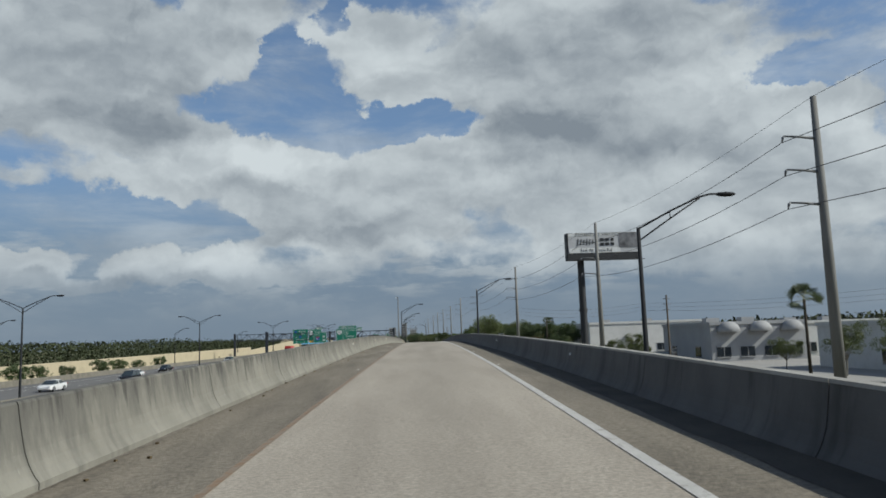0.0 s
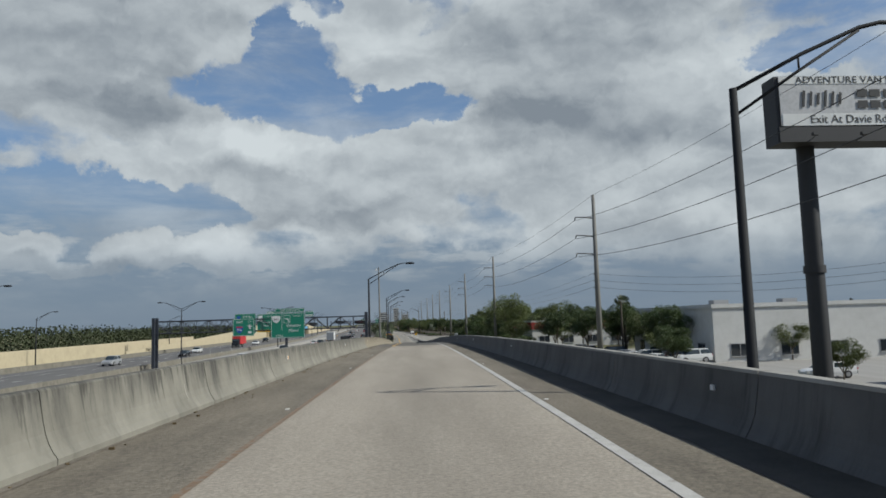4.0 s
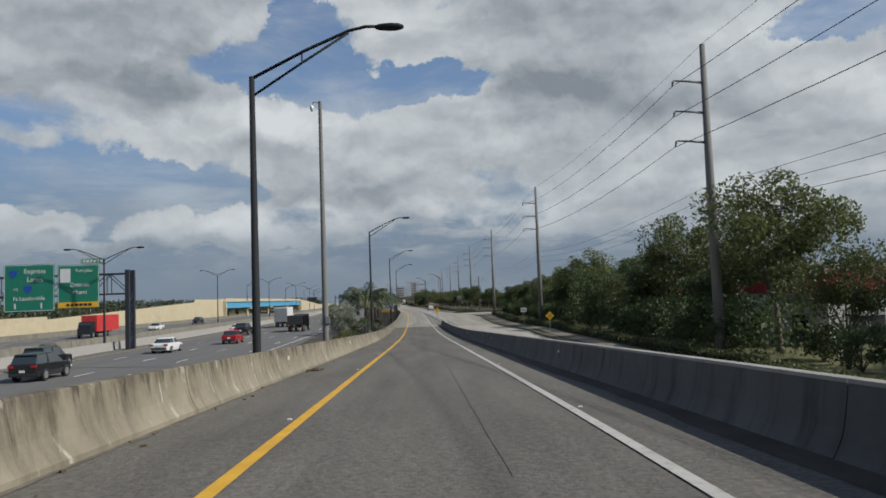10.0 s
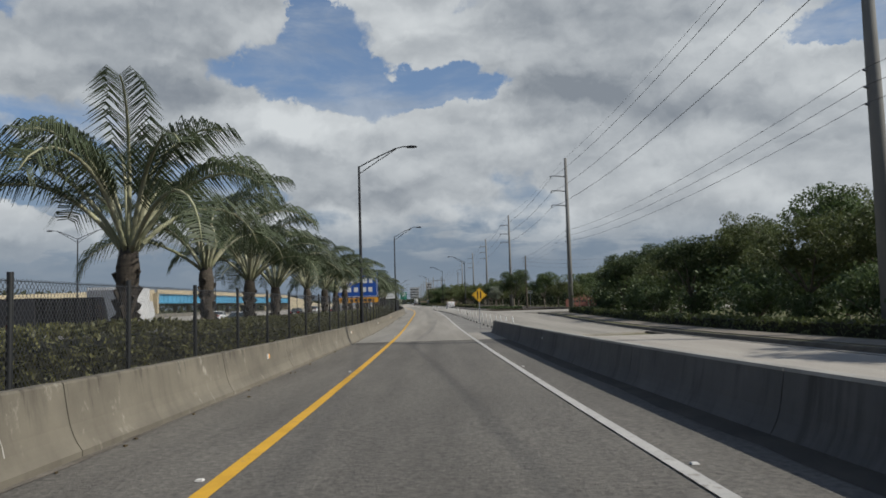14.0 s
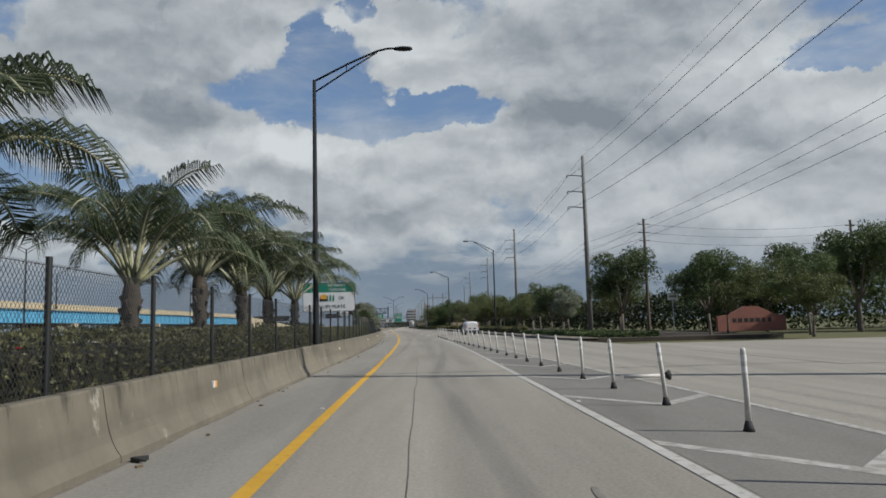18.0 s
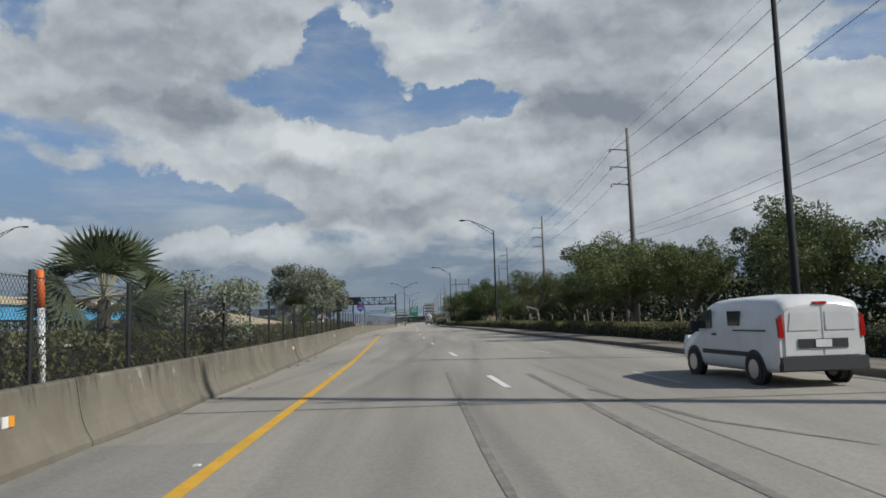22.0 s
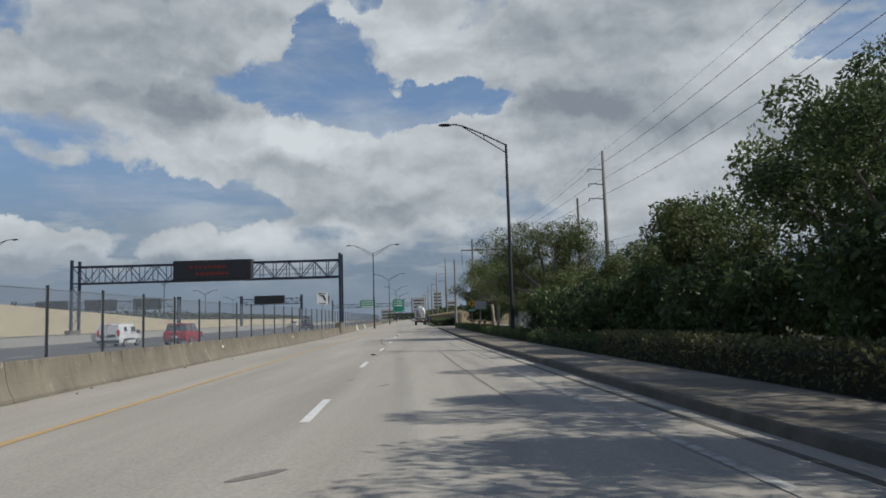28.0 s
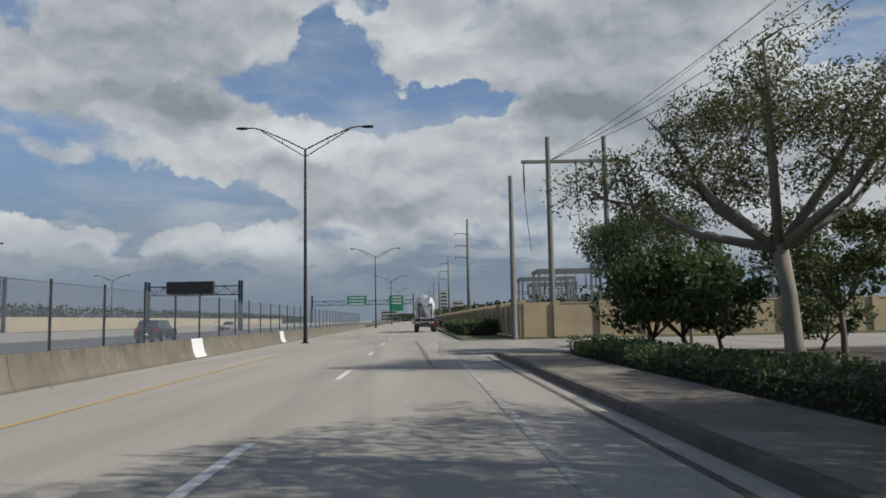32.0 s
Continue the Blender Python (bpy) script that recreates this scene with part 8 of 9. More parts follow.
def car(kind, paint, label, m, group="traffic on the freeway", base_name="car"):
    """A road car facing +y, its base at the middle of the wheels."""
    o = thing(base_name, label, base_name.replace("_", " "), group, m)
    if kind == "sedan":
        L, W, belt, roof, cab = 4.7, 0.90, 0.92, 1.44, (-1.55, -0.85, 0.45, 1.25)
        lower = [(-2.33, 0.70, 0.45, 0.82), (-2.2, 0.86, 0.28, 0.98), (-1.2, 0.90, 0.22, 0.97), (0, 0.90, 0.22, 0.93), (1.2, 0.90, 0.22, 0.90), (1.9, 0.86, 0.25, 0.80), (2.33, 0.70, 0.38, 0.62)]
    elif kind == "hatch":
        L, W, belt, roof, cab = 4.0, 0.86, 0.95, 1.50, (-1.9, -1.5, 0.2, 1.0)
        lower = [(-1.98, 0.72, 0.45, 0.9), (-1.85, 0.84, 0.28, 1.0), (0, 0.86, 0.22, 0.96), (1.0, 0.86, 0.22, 0.92), (1.6, 0.82, 0.25, 0.82), (1.98, 0.68, 0.38, 0.62)]
    elif kind == "suv":
        L, W, belt, roof, cab = 4.75, 0.96, 1.10, 1.75, (-2.25, -1.9, 0.35, 1.15)
        lower = [(-2.37, 0.82, 0.5, 1.05), (-2.25, 0.94, 0.34, 1.15), (0, 0.96, 0.30, 1.12), (1.15, 0.96, 0.30, 1.08), (2.0, 0.92, 0.32, 1.0), (2.37, 0.80, 0.42, 0.78)]
    elif kind == "pickup":
        L, W, belt, roof, cab = 5.6, 0.98, 1.12, 1.82, (-0.75, -0.55, 0.65, 1.35)
        lower = [(-2.8, 0.92, 0.55, 1.10), (-2.7, 0.97, 0.42, 1.14), (-0.8, 0.98, 0.38, 1.12), (1.3, 0.98, 0.38, 1.10), (2.4, 0.95, 0.40, 1.05), (2.8, 0.84, 0.48, 0.85)]
    else:
        L, W, belt, roof, cab = 4.75, 0.92, 1.10, 1.86, (-2.32, -2.22, 0.75, 1.55)
        lower = [(-2.37, 0.86, 0.36, 1.05), (-2.3, 0.91, 0.30, 1.12), (0, 0.92, 0.26, 1.12), (1.5, 0.92, 0.26, 1.08), (2.1, 0.86, 0.28, 0.95), (2.37, 0.72, 0.38, 0.70)]
    part("body", Geo().loft([section(*q) for q in lower], smooth=False), paint, o)
    y0, y1, y2, y3 = cab
    glass_w = W * 0.86
    ring = lambda y, w, zb, zt, t: [(-w, y, zb), (-w * t, y, zt), (w * t, y, zt), (w, y, zb)]
    if kind == "van":
        rings = [ring(y0, W * 0.93, belt - 0.05, roof - 0.10, 0.90), ring(y1, W * 0.95, belt - 0.05, roof - 0.02, 0.88), ring(-0.4, W * 0.95, belt - 0.05, roof + 0.02, 0.88), ring(y2, W * 0.95, belt - 0.05, roof, 0.88), ring(y3, W * 0.88, belt - 0.1, belt + 0.08, 0.92)]
        part("upper_body", Geo().loft(rings), paint, o)
        part("windscreen", Geo().loft([ring(y2 + 0.10, W * 0.90, belt + 0.05, roof - 0.07, 0.86), ring(y3 + 0.02, W * 0.84, belt, belt + 0.06, 0.94)]), M["glass"], o)
        for s in (-1, 1):
            part("door_window", Geo().box((s * (W * 0.905), 0.55, 1.40), (0.06, 0.85, 0.42), Matrix.Rotation(s * -0.17, 4, "Y")), M["glass"], o)
            part("side_window", Geo().box((s * (W * 0.905), -1.05, 1.42), (0.05, 0.55, 0.36), Matrix.Rotation(s * -0.15, 4, "Y")), M["glass"], o, "small dark side window")
            part("side_moulding", Geo().box((s * W, -0.25, 0.62), (0.05, 2.0, 0.12)), M["trim_black"], o)
            part("tail_lamp", Geo().box((s * 0.80, y0 - 0.02, 1.12), (0.16, 0.10, 0.48)), M["lamp_red"], o)
            part("door_handle", Geo().box((s * (W + 0.01), 0.1, 1.0), (0.03, 0.18, 0.05)), M["trim_black"], o)
            part("mirror", Geo().box((s * (W + 0.12), 1.15, 1.2), (0.22, 0.14, 0.26)), M["trim_black"], o)
        part("rear_bumper", Geo().box((0, -2.36, 0.46), (1.72, 0.16, 0.26)), M["trim_black"], o)
        part("door_seam", Geo().box((-0.12, -2.375, 1.1), (0.02, 0.012, 1.3)), M["trim_black"], o)
        part("plate_recess", Geo().box((-0.05, -2.39, 0.92), (1.25, 0.03, 0.24)), M["trim_black"], o)
        part("number_plate", Geo().box((-0.25, -2.41, 0.90), (0.36, 0.02, 0.17)), M["sign_white"], o)
        part("legend_bar", Geo().box((-0.25, -2.424, 0.90), (0.26, 0.01, 0.07)), M["trim_black"], o)
        part("brake_lamp", Geo().box((0, -2.33, 1.80), (0.3, 0.05, 0.05)), M["lamp_red"], o)
    else:
        part("glasshouse", Geo().loft([ring(y0, glass_w, belt - 0.05, belt + 0.02, 0.96), ring(y1, glass_w, belt - 0.05, roof - 0.05, 0.84), ring(y2, glass_w, belt - 0.05, roof - 0.04, 0.84), ring(y3, glass_w, belt - 0.08, belt + 0.0, 0.96)]), M["glass"], o)
        part("roof", Geo().loft([[(-glass_w * 0.84, y1 - 0.12, roof - 0.09), (glass_w * 0.84, y1 - 0.12, roof - 0.09), (glass_w * 0.80, y1, roof - 0.02), (-glass_w * 0.80, y1, roof - 0.02)], [(-glass_w * 0.86, y1 + 0.1, roof - 0.07), (glass_w * 0.86, y1 + 0.1, roof - 0.07), (glass_w * 0.80, y1 + 0.1, roof), (-glass_w * 0.80, y1 + 0.1, roof)], [(-glass_w * 0.86, y2, roof - 0.07), (glass_w * 0.86, y2, roof - 0.07), (glass_w * 0.80, y2, roof), (-glass_w * 0.80, y2, roof)]]), paint, o)
        for s in (-1, 1):
            part("pillar", Geo().box((s * glass_w * 0.925, (y1 + y2) / 2 + 0.05, (belt + roof) / 2 - 0.03), (0.05, 0.09, roof - belt), Matrix.Rotation(s * -0.24, 4, "Y")), paint, o)
            part("tail_lamp", Geo().box((s * W * 0.74, lower[0][0] + 0.02, belt - 0.10), (0.34, 0.10, 0.16)), M["lamp_red"], o)
            part("head_lamp", Geo().box((s * W * 0.68, lower[-1][0] - 0.06, 0.66), (0.34, 0.14, 0.13)), M["lamp_white"], o)
        if kind == "pickup":
            part("bed_floor", Geo().box((0, -1.8, 1.10), (1.5, 1.7, 0.1)), M["trim_black"], o)
        part("rear_bumper", Geo().box((0, lower[0][0] + 0.02, 0.48), (W * 1.6, 0.12, 0.18)), M["trim_black"], o)
        part("number_plate", Geo().box((0, lower[0][0] - 0.03, 0.70), (0.34, 0.03, 0.15)), M["sign_white"], o)
    rw = 0.34 if kind in ("sedan", "hatch", "van") else 0.39
    for s in (-1, 1):
        for yy_ in (-L * 0.285, L * 0.29):
            wheel(o, s * (W - 0.09), yy_, rw, 0.23)
    return o




def small_van(m):
    o = thing("van", "white compact panel van in the next lane", "van", "", m)

    def ring(y, w, zb, zt, crown=0.05):
        half = [(0.90, zb), (0.985, zb + 0.10), (1.0, zb + 0.32), (0.995, zb + (zt - zb) * 0.50), (0.955, zb + (zt - zb) * 0.72), (0.90, zt - 0.17), (0.84, zt - 0.07), (0.72, zt - 0.02), (0.40, zt + crown * 0.7), (0.0, zt + crown)]
        return [(-a * w, y, z) for a, z in half] + [(a * w, y, z) for a, z in reversed(half[:-1])]
    rings = [ring(-2.30, 0.86, 0.42, 1.60, 0.03), ring(-2.22, 0.90, 0.34, 1.74), ring(-2.0, 0.915, 0.28, 1.79), ring(-0.8, 0.92, 0.26, 1.83), ring(0.55, 0.92, 0.26, 1.80), ring(0.85, 0.91, 0.26, 1.72), ring(1.30, 0.90, 0.26, 1.36), ring(1.62, 0.90, 0.26, 1.12), ring(2.05, 0.87, 0.27, 0.99, 0.03), ring(2.27, 0.80, 0.34, 0.84, 0.02), ring(2.36, 0.68, 0.42, 0.66, 0.01)]
    part("body", Geo().loft(rings, caps=False, smooth=True).add(rings[0], [tuple(range(19))]).add(rings[-1], [tuple(range(19))]), M["car_white"], o)
    part("windscreen", Geo().add([(-0.70, 0.93, 1.67), (0.70, 0.93, 1.67), (0.80, 1.56, 1.20), (-0.80, 1.56, 1.20), (-0.70, 0.90, 1.65), (0.70, 0.90, 1.65), (0.80, 1.53, 1.17), (-0.80, 1.53, 1.17)], [(0, 1, 2, 3), (4, 7, 6, 5), (0, 4, 5, 1), (2, 6, 7, 3)]), M["glass"], o)
    for s in (-1, 1):
        part("rear_door", Geo().prism([(s * 0.02, 0.62), (s * 0.76, 0.62), (s * 0.74, 1.48), (s * 0.66, 1.56), (s * 0.02, 1.58)], -2.325, -2.30), M["car_white"], o)
        part("door_panel", Geo().prism([(s * 0.07, 1.12), (s * 0.68, 1.12), (s * 0.63, 1.47), (s * 0.07, 1.49)], -2.338, -2.325), M["box_white"], o)
        part("tail_lamp", Geo().prism([(s * 0.77, 0.98), (s * 0.87, 0.98), (s * 0.86, 1.36), (s * 0.80, 1.44)], -2.33, -2.2), M["lamp_red"], o, "tall red tail lamp")
        part("side_window", Geo().prism([(0.42, 1.16), (1.22, 1.14), (0.86, 1.54), (0.50, 1.60)], s * 0.86, s * 0.925, "x"), M["glass"], o)
        part("side_window", Geo().prism([(-0.86, 1.22), (-0.36, 1.22), (-0.36, 1.54), (-0.86, 1.54)], s * 0.86, s * 0.918, "x"), M["glass"], o)
        part("rub_strip", Geo().box((s * 0.925, -0.2, 0.62), (0.03, 2.2, 0.10)), M["trim_black"], o)
        part("door_handle", Geo().box((s * 0.925, 0.30, 1.02), (0.03, 0.18, 0.05)), M["trim_black"], o)
        part("slide_rail", Geo().box((s * 0.918, -1.25, 1.12), (0.02, 1.3, 0.03)), M["trim_black"], o)
        part("mirror", Geo().box((s * 1.02, 1.12, 1.20), (0.20, 0.10, 0.26), taper=0.85), M["trim_black"], o)
        part("head_lamp", Geo().box((s * 0.66, 2.18, 0.86), (0.26, 0.22, 0.20), taper=0.7), M["lamp_white"], o)
        part("wheel_arch", Geo().tube((s * 0.88, -1.42, 0.34), (s * 0.926, -1.42, 0.34), 0.39, n=20), M["trim_black"], o)
        part("wheel_arch", Geo().tube((s * 0.88, 1.42, 0.34), (s * 0.926, 1.42, 0.34), 0.39, n=20), M["trim_black"], o)
        for y in (-1.42, 1.42):
            wheel(o, s * 0.84, y, 0.325, 0.21)
    part("bumper", Geo().prism([(-2.40, 0.34), (-2.24, 0.30), (-2.20, 0.60), (-2.38, 0.60)], -0.86, 0.86, "x"), M["trim_black"], o)
    part("plate_recess", Geo().box((0.0, -2.33, 0.86), (1.0, 0.03, 0.18)), M["trim_black"], o)
    part("number_plate", Geo().box((0, -2.352, 0.86), (0.32, 0.012, 0.15)), M["sign_white"], o)
    part("brake_lamp", Geo().box((0, -2.30, 1.66), (0.26, 0.05, 0.05)), M["lamp_red"], o)
    return o


vn = small_van(pose(10.75, 434.2, road_z(434), 0, 0, 5))
vn.scale = (0.93, 0.93, 0.90)

seen = {}
for kind, paint, x, y, rz, label in (
        ("pickup", "car_white", -23.1, 195, 0, "white pickup truck on the freeway"), ("sedan", "car_white", -19.4, 209, 0, "white sedan on the freeway"), ("suv", "car_black", -19.4, 232, 0, "black sport utility car on the freeway"),
        ("suv", "car_black", -23.0, 240, 0, "black sport utility car on the freeway"), ("sedan", "car_white", -19.4, 256, 0, "white sedan on the freeway"), ("hatch", "car_red", -15.9, 268, 0, "red hatchback on the freeway"),
        ("suv", "car_black", -20.0, 291, 0, "black sport utility car on the freeway"), ("sedan", "car_white", -23.0, 300, 0, "white sedan on the freeway"), ("sedan", "car_silver", -12.2, 330, 0, "silver sedan on the freeway"),
        ("sedan", "car_black", -44.8, 238, 180, "dark sedan on the far carriageway"), ("sedan", "car_white", -48.5, 262, 180, "white sedan on the far carriageway"), ("suv", "car_silver", -48.5, 206, 180, "silver car on the far carriageway"),
        ("sedan", "car_white", -44.8, 96, 180, "white sedan on the far carriageway"), ("sedan", "car_white", -46.0, 128, 180, "white sedan on the far carriageway"), ("sedan", "car_black", -48.5, 152, 180, "dark sedan on the far carriageway"), ("suv", "car_black", -41.0, 112, 180, "dark car on the far carriageway"),
        ("sedan", "car_black", -16.0, 380, 0, "dark sedan on the freeway"), ("suv", "car_white", -19.6, 420, 0, "white car on the freeway"), ("sedan", "car_silver", -20.0, 470, 0, "silver sedan on the freeway"), ("suv", "car_black", -24.0, 505, 0, "black car on the freeway"),
        ("suv", "car_red", -19.6, 600, 2, "dark red sport utility car beyond the fence"), ("van", "car_white", -25.2, 601, 2, "white van beyond the fence"), ("suv", "car_white", -42.5, 764, 2, "white car beyond the fence"), ("suv", "car_black", -23.0, 676, 2, "black car beyond the fence"),
        ("sedan", "car_white", -46.5, 330, 180, "white sedan on the far carriageway"), ("suv", "car_black", -50.2, 370, 180, "dark car on the far carriageway"),
        ("sedan", "car_white", -23.0, 360, 0, "white sedan on the freeway"),
        ("sedan", "car_black", -12.2, 400, 0, "dark sedan on the freeway"),
        ("suv", "car_black", -1.2, 790, 2, "dark car far ahead on the road"), ("sedan", "car_silver", -8.0, 840, 2, "silver car far ahead on the road")):
    m = pose(x, y, 0.005, 0, 0, rz)
    key = (kind, paint)
    if key in seen:
        o = copy_thing(seen[key], m)
        tagged(o, label=label)
    else:
        seen[key] = car(kind, M[paint], label, m, "traffic on the freeway", "van" if kind == "van" else ("pickup_truck" if kind == "pickup" else "car"))
# parked cars in the lot
for k, (x, y, key) in enumerate(((33.5, 158, ("sedan", "car_white")), (33.7, 162, ("suv", "car_white")), (33.2, 166, ("sedan", "car_silver")), (33.6, 170.5, ("sedan", "car_white")), (33.3, 175, ("suv", "car_black")), (39, 160, ("suv", "car_white")), (39.2, 165, ("sedan", "car_black")), (39, 171, ("pickup", "car_white")), (34, 190, ("sedan", "car_white")),
                                 (34.2, 196, ("sedan", "car_silver")) if ("sedan", "car_silver") in seen else (34.2, 196, ("sedan", "car_white")), (40, 112, ("suv", "car_black")), (40.5, 117, ("sedan", "car_white")), (41, 135, ("sedan", "car_white")))):
    o = copy_thing(seen[key], pose(x, y, 0.0, 0, 0, 90 + 3 * (k % 3)))
    tagged(o, label="parked car in the lot beside the road", group="parked cars in the lot")


def heavy_truck(kind, m, label):
    o = thing("truck", label, "truck", "traffic on the freeway", m)
    part("chassis", Geo().box((0, -0.5, 0.75), (0.9, 7.4, 0.28)), M["trim_black"], o)
    cabp = M["car_white"] if kind == "box" else M["car_black"]
    part("cab", Geo().loft([[(-1.1, 2.0, 0.6), (1.1, 2.0, 0.6), (1.1, 2.0, 2.6), (-1.1, 2.0, 2.6)], [(-1.1, 3.1, 0.6), (1.1, 3.1, 0.6), (1.05, 2.9, 2.6), (-1.05, 2.9, 2.6)], [(-1.05, 3.6, 0.6), (1.05, 3.6, 0.6), (1.0, 3.5, 1.55), (-1.0, 3.5, 1.55)]]), cabp, o)
    part("windscreen", Geo().box((0, 3.12, 2.1), (1.9, 0.12, 0.75), Matrix.Rotation(0.25, 4, "X")), M["glass"], o)
    if kind == "box":
        part("cargo_box", Geo().box((0, -1.4, 2.35), (2.45, 6.2, 2.7)), M["box_white"], o, "white cargo box")
        part("roll_door", Geo().box((0, -4.52, 2.3), (2.2, 0.05, 2.4)), M["galv"], o)
    elif kind == "dump":
        out = [(-4.0, 1.1), (1.7, 1.1), (1.9, 2.5), (-4.2, 2.5)]
        part("tipper_body", Geo().prism(out, -1.2, 1.2, "x"), M["car_black"], o, "dark steel tipper body")
        g = Geo()
        for k in range(6):
            for s in (-1, 1):
                g.box((s * 1.24, -3.6 + k * 1.0, 1.8), (0.08, 0.12, 1.4))
        part("body_ribs", g, M["car_black"], o)
        part("tailgate", Geo().box((0, -4.15, 1.8), (2.3, 0.1, 1.35)), M["trim_black"], o)
    else:
        part("container", Geo().box((0, -2.6, 2.3), (2.45, 8.6, 2.6)), M["sign_red"], o, "rust-red shipping container")
    for s in (-1, 1):
        for yy_ in (-3.2, -1.9, 2.7):
            wheel(o, s * 1.0, yy_, 0.5, 0.3)
        part("tail_lamp", Geo().box((s * 1.0, -4.28, 0.95), (0.25, 0.06, 0.14)), M["lamp_red"], o)
    return o


heavy_truck("dump", pose(-13.0, 298, 0), "dark dump truck on the freeway")
heavy_truck("container", pose(-47.0, 303, 0, 0, 0, 180), "truck with a rust-red container on the far carriageway")
heavy_truck("box", pose(-19.5, 322, 0), "white box truck on the freeway")

# concrete mixer far ahead in the lane
mx = thing("mixer_truck", "concrete mixer truck with a white drum seen from behind", "truck", at=pose(-2.6, 703.5, 0.0, 0, 0, 2))
part("chassis", Geo().box((0, 0, 0.95), (0.95, 8.6, 0.3)), M["trim_black"], mx)
rings = []
for t, rr in ((-3.9, 0.62), (-3.5, 0.80), (-2.4, 1.10), (-0.8, 1.22), (0.9, 1.05), (2.0, 0.70), (2.3, 0.4)):
    c = Vector((0, t, 2.75 - 0.13 * t))
    rings.append([c + Vector((rr * math.cos(a), 0.10 * rr * math.sin(a), rr * math.sin(a))) for a in [2 * math.pi * k / 20 for k in range(20)]])
part("drum", Geo().loft([[tuple(p) for p in q] for q in rings], smooth=True), M["drum_white"], mx, "white mixing drum")
part("drum_mouth", Geo().tube((0, -3.92, 3.25), (0, -4.0, 3.27), 0.5, n=16), M["trim_black"], mx)
part("hopper", Geo().loft([[(-0.55, -4.2, 3.5), (0.55, -4.2, 3.5), (0.6, -3.6, 4.0), (-0.6, -3.6, 4.0)], [(-0.3, -4.5, 2.9), (0.3, -4.5, 2.9), (0.3, -4.2, 3.0), (-0.3, -4.2, 3.0)]]), M["galv"], mx)
part("chute", Geo().loft([[(-0.25, -4.4, 2.75), (0.25, -4.4, 2.75), (0.28, -4.4, 2.95), (-0.28, -4.4, 2.95)], [(0.2, -4.9, 1.6), (0.65, -4.9, 1.6), (0.68, -4.9, 1.8), (0.17, -4.9, 1.8)]]), M["galv"], mx)
part("rear_frame", Geo().box((-0.7, -4.0, 2.1), (0.14, 0.2, 2.2)).box((0.7, -4.0, 2.1), (0.14, 0.2, 2.2)).box((0, -4.0, 3.05), (1.5, 0.2, 0.14)).box((0, -4.1, 1.35), (2.3, 0.25, 0.35)), M["trim_black"], mx)
part("bumper", Geo().box((0, -4.35, 0.75), (2.35, 0.18, 0.3)), M["trim_black"], mx)
part("ladder", Geo().box((-0.95, -4.2, 2.2), (0.05, 0.05, 2.2)).box((-0.6, -4.2, 2.2), (0.05, 0.05, 2.2)), M["galv"], mx)
part("cab", Geo().box((0, 3.6, 2.0), (2.35, 1.9, 2.1), taper=0.93), M["car_white"], mx)
for s in (-1, 1):
    part("fender", Geo().box((s * 1.05, -2.6, 1.35), (0.5, 3.0, 0.08)), M["drum_white"], mx)
    part("tail_lamp", Geo().box((s * 0.85, -4.46, 0.95), (0.35, 0.05, 0.16)), M["lamp_red"], mx)
    part("mud_flap", Geo().box((s * 0.95, -4.15, 0.55), (0.55, 0.03, 0.6)), M["rubber"], mx)
    for yy_ in (-3.3, -2.0, 3.5):
        wheel(mx, s * 0.98, yy_, 0.52, 0.42)

# ---------------------------------------------------------------- buildings


def building(x0, x1, y0, y1, h, wall_mat, label, doors=4, band=None):
    o = thing("building", label, "building")
    part("wall", Geo().box(((x0 + x1) / 2, (y0 + y1) / 2, h / 2 - 0.1), (x1 - x0, y1 - y0, h + 0.2)), wall_mat, o)
    part("roof", Geo().box(((x0 + x1) / 2, (y0 + y1) / 2, h - 0.15), (x1 - x0 - 0.6, y1 - y0 - 0.6, 0.5)), M["roof"], o)
    part("parapet", Geo().box(((x0 + x1) / 2, y0 - 0.02, h + 0.15), (x1 - x0 + 0.3, 0.3, 0.5)).box((x0 - 0.02, (y0 + y1) / 2, h + 0.15), (0.3, y1 - y0 + 0.3, 0.5)), wall_mat, o)
    for k in range(doors):
        x = x0 + (k + 0.5) * (x1 - x0) / doors
        w = part("window", Geo().box((x, y0 - 0.03, 1.4), (2.2, 0.12, 1.5)), M["window"], o)
        part("window_frame", Geo().box((x, y0 - 0.08, 2.2), (2.4, 0.1, 0.1)).box((x, y0 - 0.08, 0.62), (2.4, 0.16, 0.1)).box((x, y0 - 0.08, 1.4), (0.07, 0.1, 1.5)), M["bldg_grey"], w)
    nd = max(2, int((y1 - y0) / 7))
    for k in range(nd):
        y = y0 + (k + 0.5) * (y1 - y0) / nd
        w = part("window", Geo().box((x0 - 0.03, y, 1.4), (0.12, 2.0, 1.6)), M["window"], o)
        part("window_head", Geo().box((x0 - 0.08, y, 2.25), (0.1, 2.2, 0.1)), M["bldg_grey"], w)
        part("window_sill", Geo().box((x0 - 0.08, y, 0.56), (0.16, 2.2, 0.1)), M["bldg_grey"], w)
    if band:
        part("fascia", Geo().box(((x0 + x1) / 2, y0 - 0.12, h - 0.7), (x1 - x0 + 0.2, 0.25, 1.5)).box((x0 - 0.12, (y0 + y1) / 2, h - 0.7), (0.25, y1 - y0 + 0.2, 1.5)), band, o, "dark red fascia band")
    for k in range(2):
        part("roof_unit", Geo().box((x0 + (x1 - x0) * (0.3 + 0.4 * k), (y0 + y1) / 2, h + 0.6), (2.2, 1.8, 1.1)), M["bldg_grey"], o)
    return o


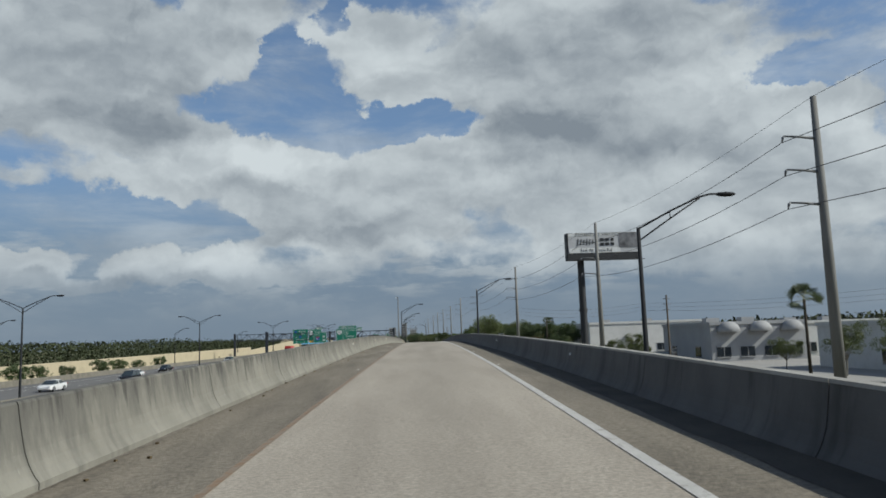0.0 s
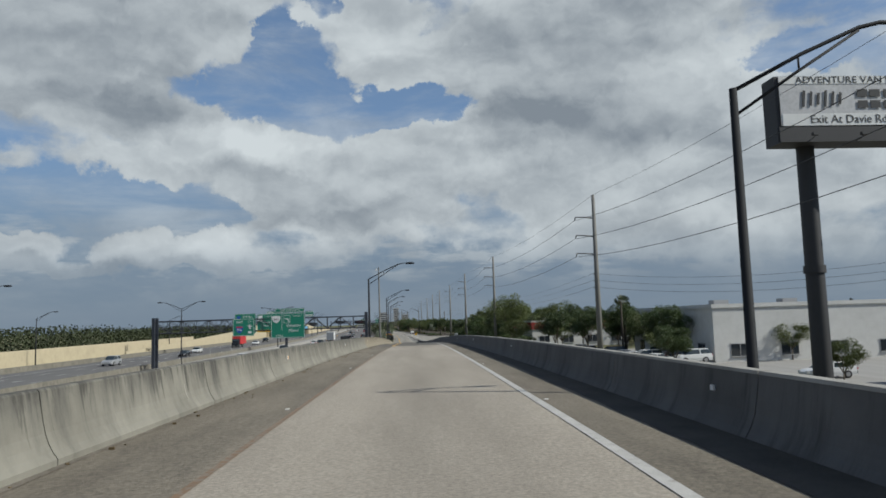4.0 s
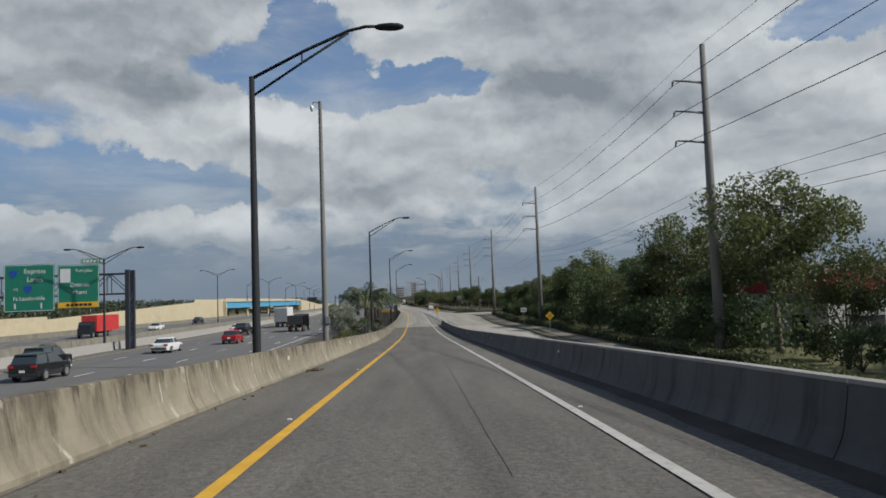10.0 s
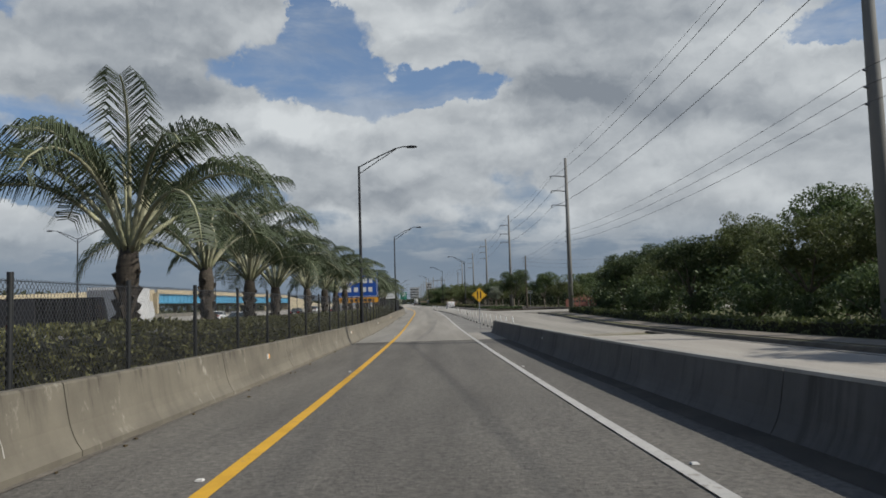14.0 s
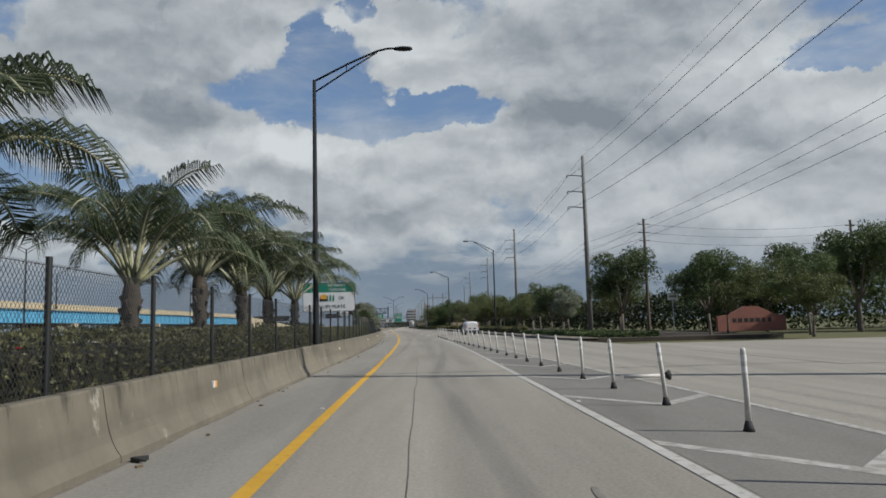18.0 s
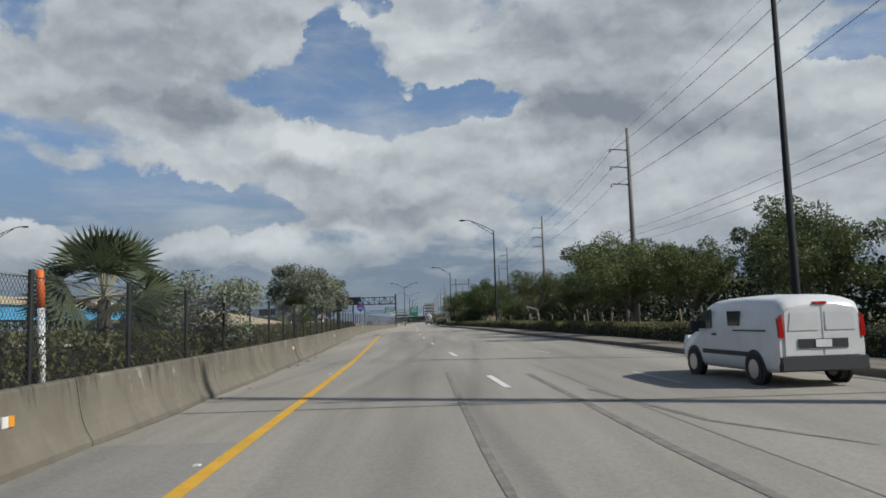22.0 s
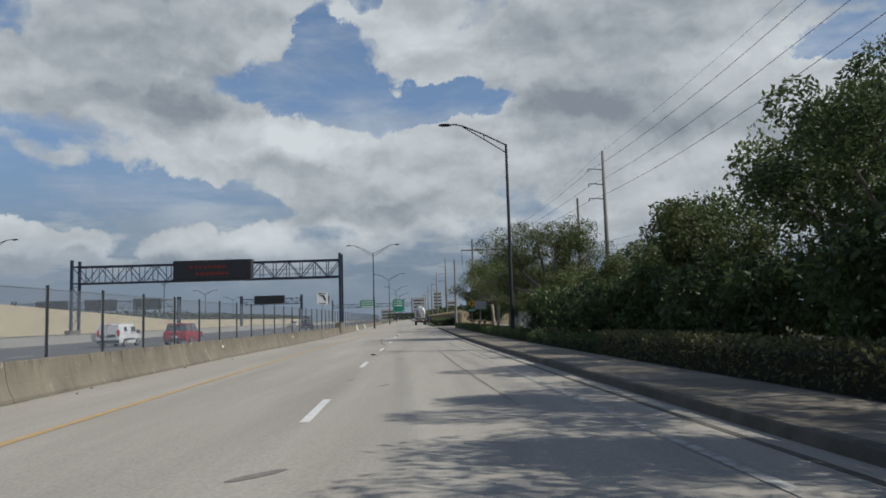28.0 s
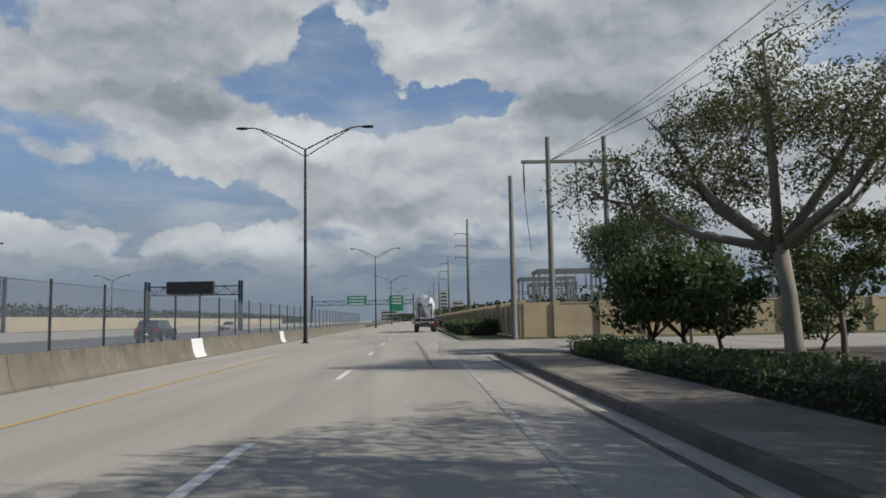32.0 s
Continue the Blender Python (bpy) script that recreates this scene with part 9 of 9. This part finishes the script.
building(42, 68, 160, 190, 6.8, M["bldg_white"], "long white flat-roofed warehouse with small windows")
building(47, 62, 108, 128, 5.6, M["bldg_grey"], "pale grey commercial building with roll doors")
building(66, 84, 118, 142, 5.4, M["bldg_white"], "white flat-roofed commercial building")
building(32.5, 54, 230, 258, 5.2, M["bldg_white"], "white shop building with a red fascia", band=M["bldg_red"])
building(52, 70, 62, 88, 5.0, M["bldg_white"], "white stucco building among trees")
for k in range(3):
    o = thing("awning", "barrel-shaped grey awning over an entrance", "awning", "barrel awnings on the grey building")
    part("canopy", Geo().loft([[(49.5 + 5 * k + 1.6 * math.cos(a), y, 4.4 + 1.6 * math.sin(a)) for a in [math.pi * j / 8 for j in range(9)]] for y in (106.6, 108)], smooth=True), M["bldg_grey"], o)
structure(part("parking_lot", Geo().box((46, 120, -0.12), (44, 170, 0.16)), M["freeway_light"]), "pale paved parking lot beside the road", "parking lot")
p = thing("entrance_wall", "low salmon entrance wall with a curved top", "sign wall")
part("wall", Geo().prism([(34.6, 0), (41.6, 0), (41.6, 1.5), (40.4, 1.7), (39.6, 2.1), (38.8, 2.5), (37.4, 2.5), (36.6, 2.1), (35.8, 1.7), (34.6, 1.5)], 413, 413.5), M["salmon"], p)
bars(p, M["sign_black"], 36.0, 40.2, 1.1, 0.4, 412.99, 7, 3)

# ---------------------------------------------------------------- substation and its wall
sw = tagged(new("wall_substation"), label="tan block wall with pilasters round the substation", category="wall", kind="structure")
for k in range(16):
    part("wall_panel", Geo().box((8.3 + 3.6 * k + 1.8, 676.2, 1.2), (3.56, 0.25, 2.6)), M["tan_wall"], sw)
    part("coping", Geo().box((8.3 + 3.6 * k + 1.8, 676.2, 2.53), (3.58, 0.34, 0.1)), M["tan_wall"], sw)
    part("pilaster", Geo().box((8.3 + 3.6 * k, 676.15, 1.3), (0.5, 0.5, 2.8)), M["tan_wall"], sw)
for k in range(60):
    y = 676.4 + 4.0 * k
    x = 5.7 - 0.034 * (y - 676)
    part("wall_panel", Geo().box((x, y + 2.0, 1.25), (0.25, 3.96, 2.7)), M["tan_wall"], sw)
    part("pilaster", Geo().box((x - 0.03, y, 1.35), (0.5, 0.5, 2.9)), M["tan_wall"], sw)
part("corner_panel", Geo().box((7.0, 676.2, 1.25), (2.6, 0.25, 2.7)), M["tan_wall"], sw)

hf = thing("h_frame", "concrete H-frame pole pair with a crossbeam", "utility pole")
for x in (8.2, 12.84):
    part("pole", Geo().tube((x, 677.2, -0.2), (x, 677.2, 16.15), 0.27, 0.19, n=12), M["pole_conc"], hf)
part("crossbeam", Geo().box((10.5, 677.2, 14.1), (9.0, 0.3, 0.24)), M["pole_conc"], hf)
for x in (6.2, 10.5, 14.7):
    part("insulator_string", Geo().path([(x, 677.2, 14.0), (x, 677.2, 12.8), (x, 677.2, 11.5)], [0.05, 0.09, 0.05], n=8), M["porcelain"], hf)
    part("jumper", Geo().path([(x, 677.2, 11.5), (x + 0.3, 678, 9.0), (x + 0.8, 680, 7.0)], 0.025, n=4), M["wire"], hf)
for k, (x0, y0) in enumerate(((9, 690), (9, 704), (12, 718), (20, 696), (32, 690))):
    o = thing("substation_frame", "grey steel busbar frame inside the substation", "substation frame", "busbar frames in the substation", pose(x0, y0, 0))
    for a, b in ((0, 0), (6, 0), (0, 4), (6, 4)):
        part("column", Geo().box((a, b, 3.0), (0.22, 0.22, 6.2)), M["steel_grey"], o)
    part("beam", Geo().box((3, 0, 6.0), (6.4, 0.25, 0.3)).box((3, 4, 6.0), (6.4, 0.25, 0.3)).box((0, 2, 6.0), (0.25, 4.2, 0.3)), M["steel_grey"], o)
    for j in range(6):
        part("bushing", Geo().path([(0.6 + j, 0, 4.2), (0.6 + j, 0, 5.9)], [0.09, 0.05], n=6), M["porcelain"], o)
    part("busbar", Geo().tube((-0.5, 0, 4.2), (7, 0, 4.2), 0.05, n=6).tube((-0.5, 4, 4.6), (7, 4, 4.6), 0.05, n=6), M["steel_grey"], o)
    part("breaker", Geo().box((3, 2, 1.4), (1.6, 1.4, 2.6)), M["bldg_grey"], o)
# chain-link yard beside the sidewalk
M["galv_mesh"] = mesh_wire("galvanised_chain_link", (0.40, 0.41, 0.42), 0.06, 0.14)
yard = tagged(new("yard_fence"), label="grey chain-link yard fence behind the hedge", category="fence", kind="structure")
for k in range(6):
    y = 599 + 3.0 * k
    x = kerb_r(y) + 6.4
    part("fence_post", Geo().tube((x, y, 0), (x, y, 1.95), 0.035, n=6), M["galv"], yard)
    if k < 5:
        x2 = kerb_r(y + 3) + 6.4
        part("top_rail", Geo().tube((x, y, 1.9), (x2, y + 3, 1.9), 0.02, n=5), M["galv"], yard)
        part("mesh_panel", Geo().add([(x, y, 0.12), (x2, y + 3, 0.12), (x2, y + 3, 1.9), (x, y, 1.9)], [(0, 1, 2, 3)]), M["galv_mesh"], yard)
for k in range(4):
    x = kerb_r(614) + 5.4 + 2.6 * k
    part("fence_post", Geo().tube((x, 614, 0), (x, 614, 1.95), 0.035, n=6), M["galv"], yard)
bx = thing("utility_cabinet", "dark blue corrugated metal container in the yard", "container")
part("body", Geo().box((11.0, 611.0, 1.6), (2.4, 4.0, 3.1)), M["steel_blue"], bx)
g = Geo()
for k in range(11):
    g.box((9.78, 609.2 + k * 0.36, 1.6), (0.05, 0.14, 2.8))
for k in range(6):
    g.box((10.0 + k * 0.4, 608.98, 1.6), (0.14, 0.05, 2.8))
part("corrugations", g, M["steel_blue"], bx)

# far skyline beyond the road's end
for k, (x, y, w, h) in enumerate(((-18, 1420, 14, 26), (5, 1450, 10, 34), (22, 1440, 12, 22), (-60, 1500, 20, 14))):
    o = thing("far_building", "hazy block of flats far beyond the road", "building", "far skyline blocks")
    part("wall", Geo().box((x, y, h / 2), (w, 12, h)), M["bldg_grey"], o)
    for j in range(int(h / 4)):
        part("window_band", Geo().box((x, y - 6.05, 2.5 + 4 * j), (w * 0.9, 0.1, 1.5)), M["window"], o)
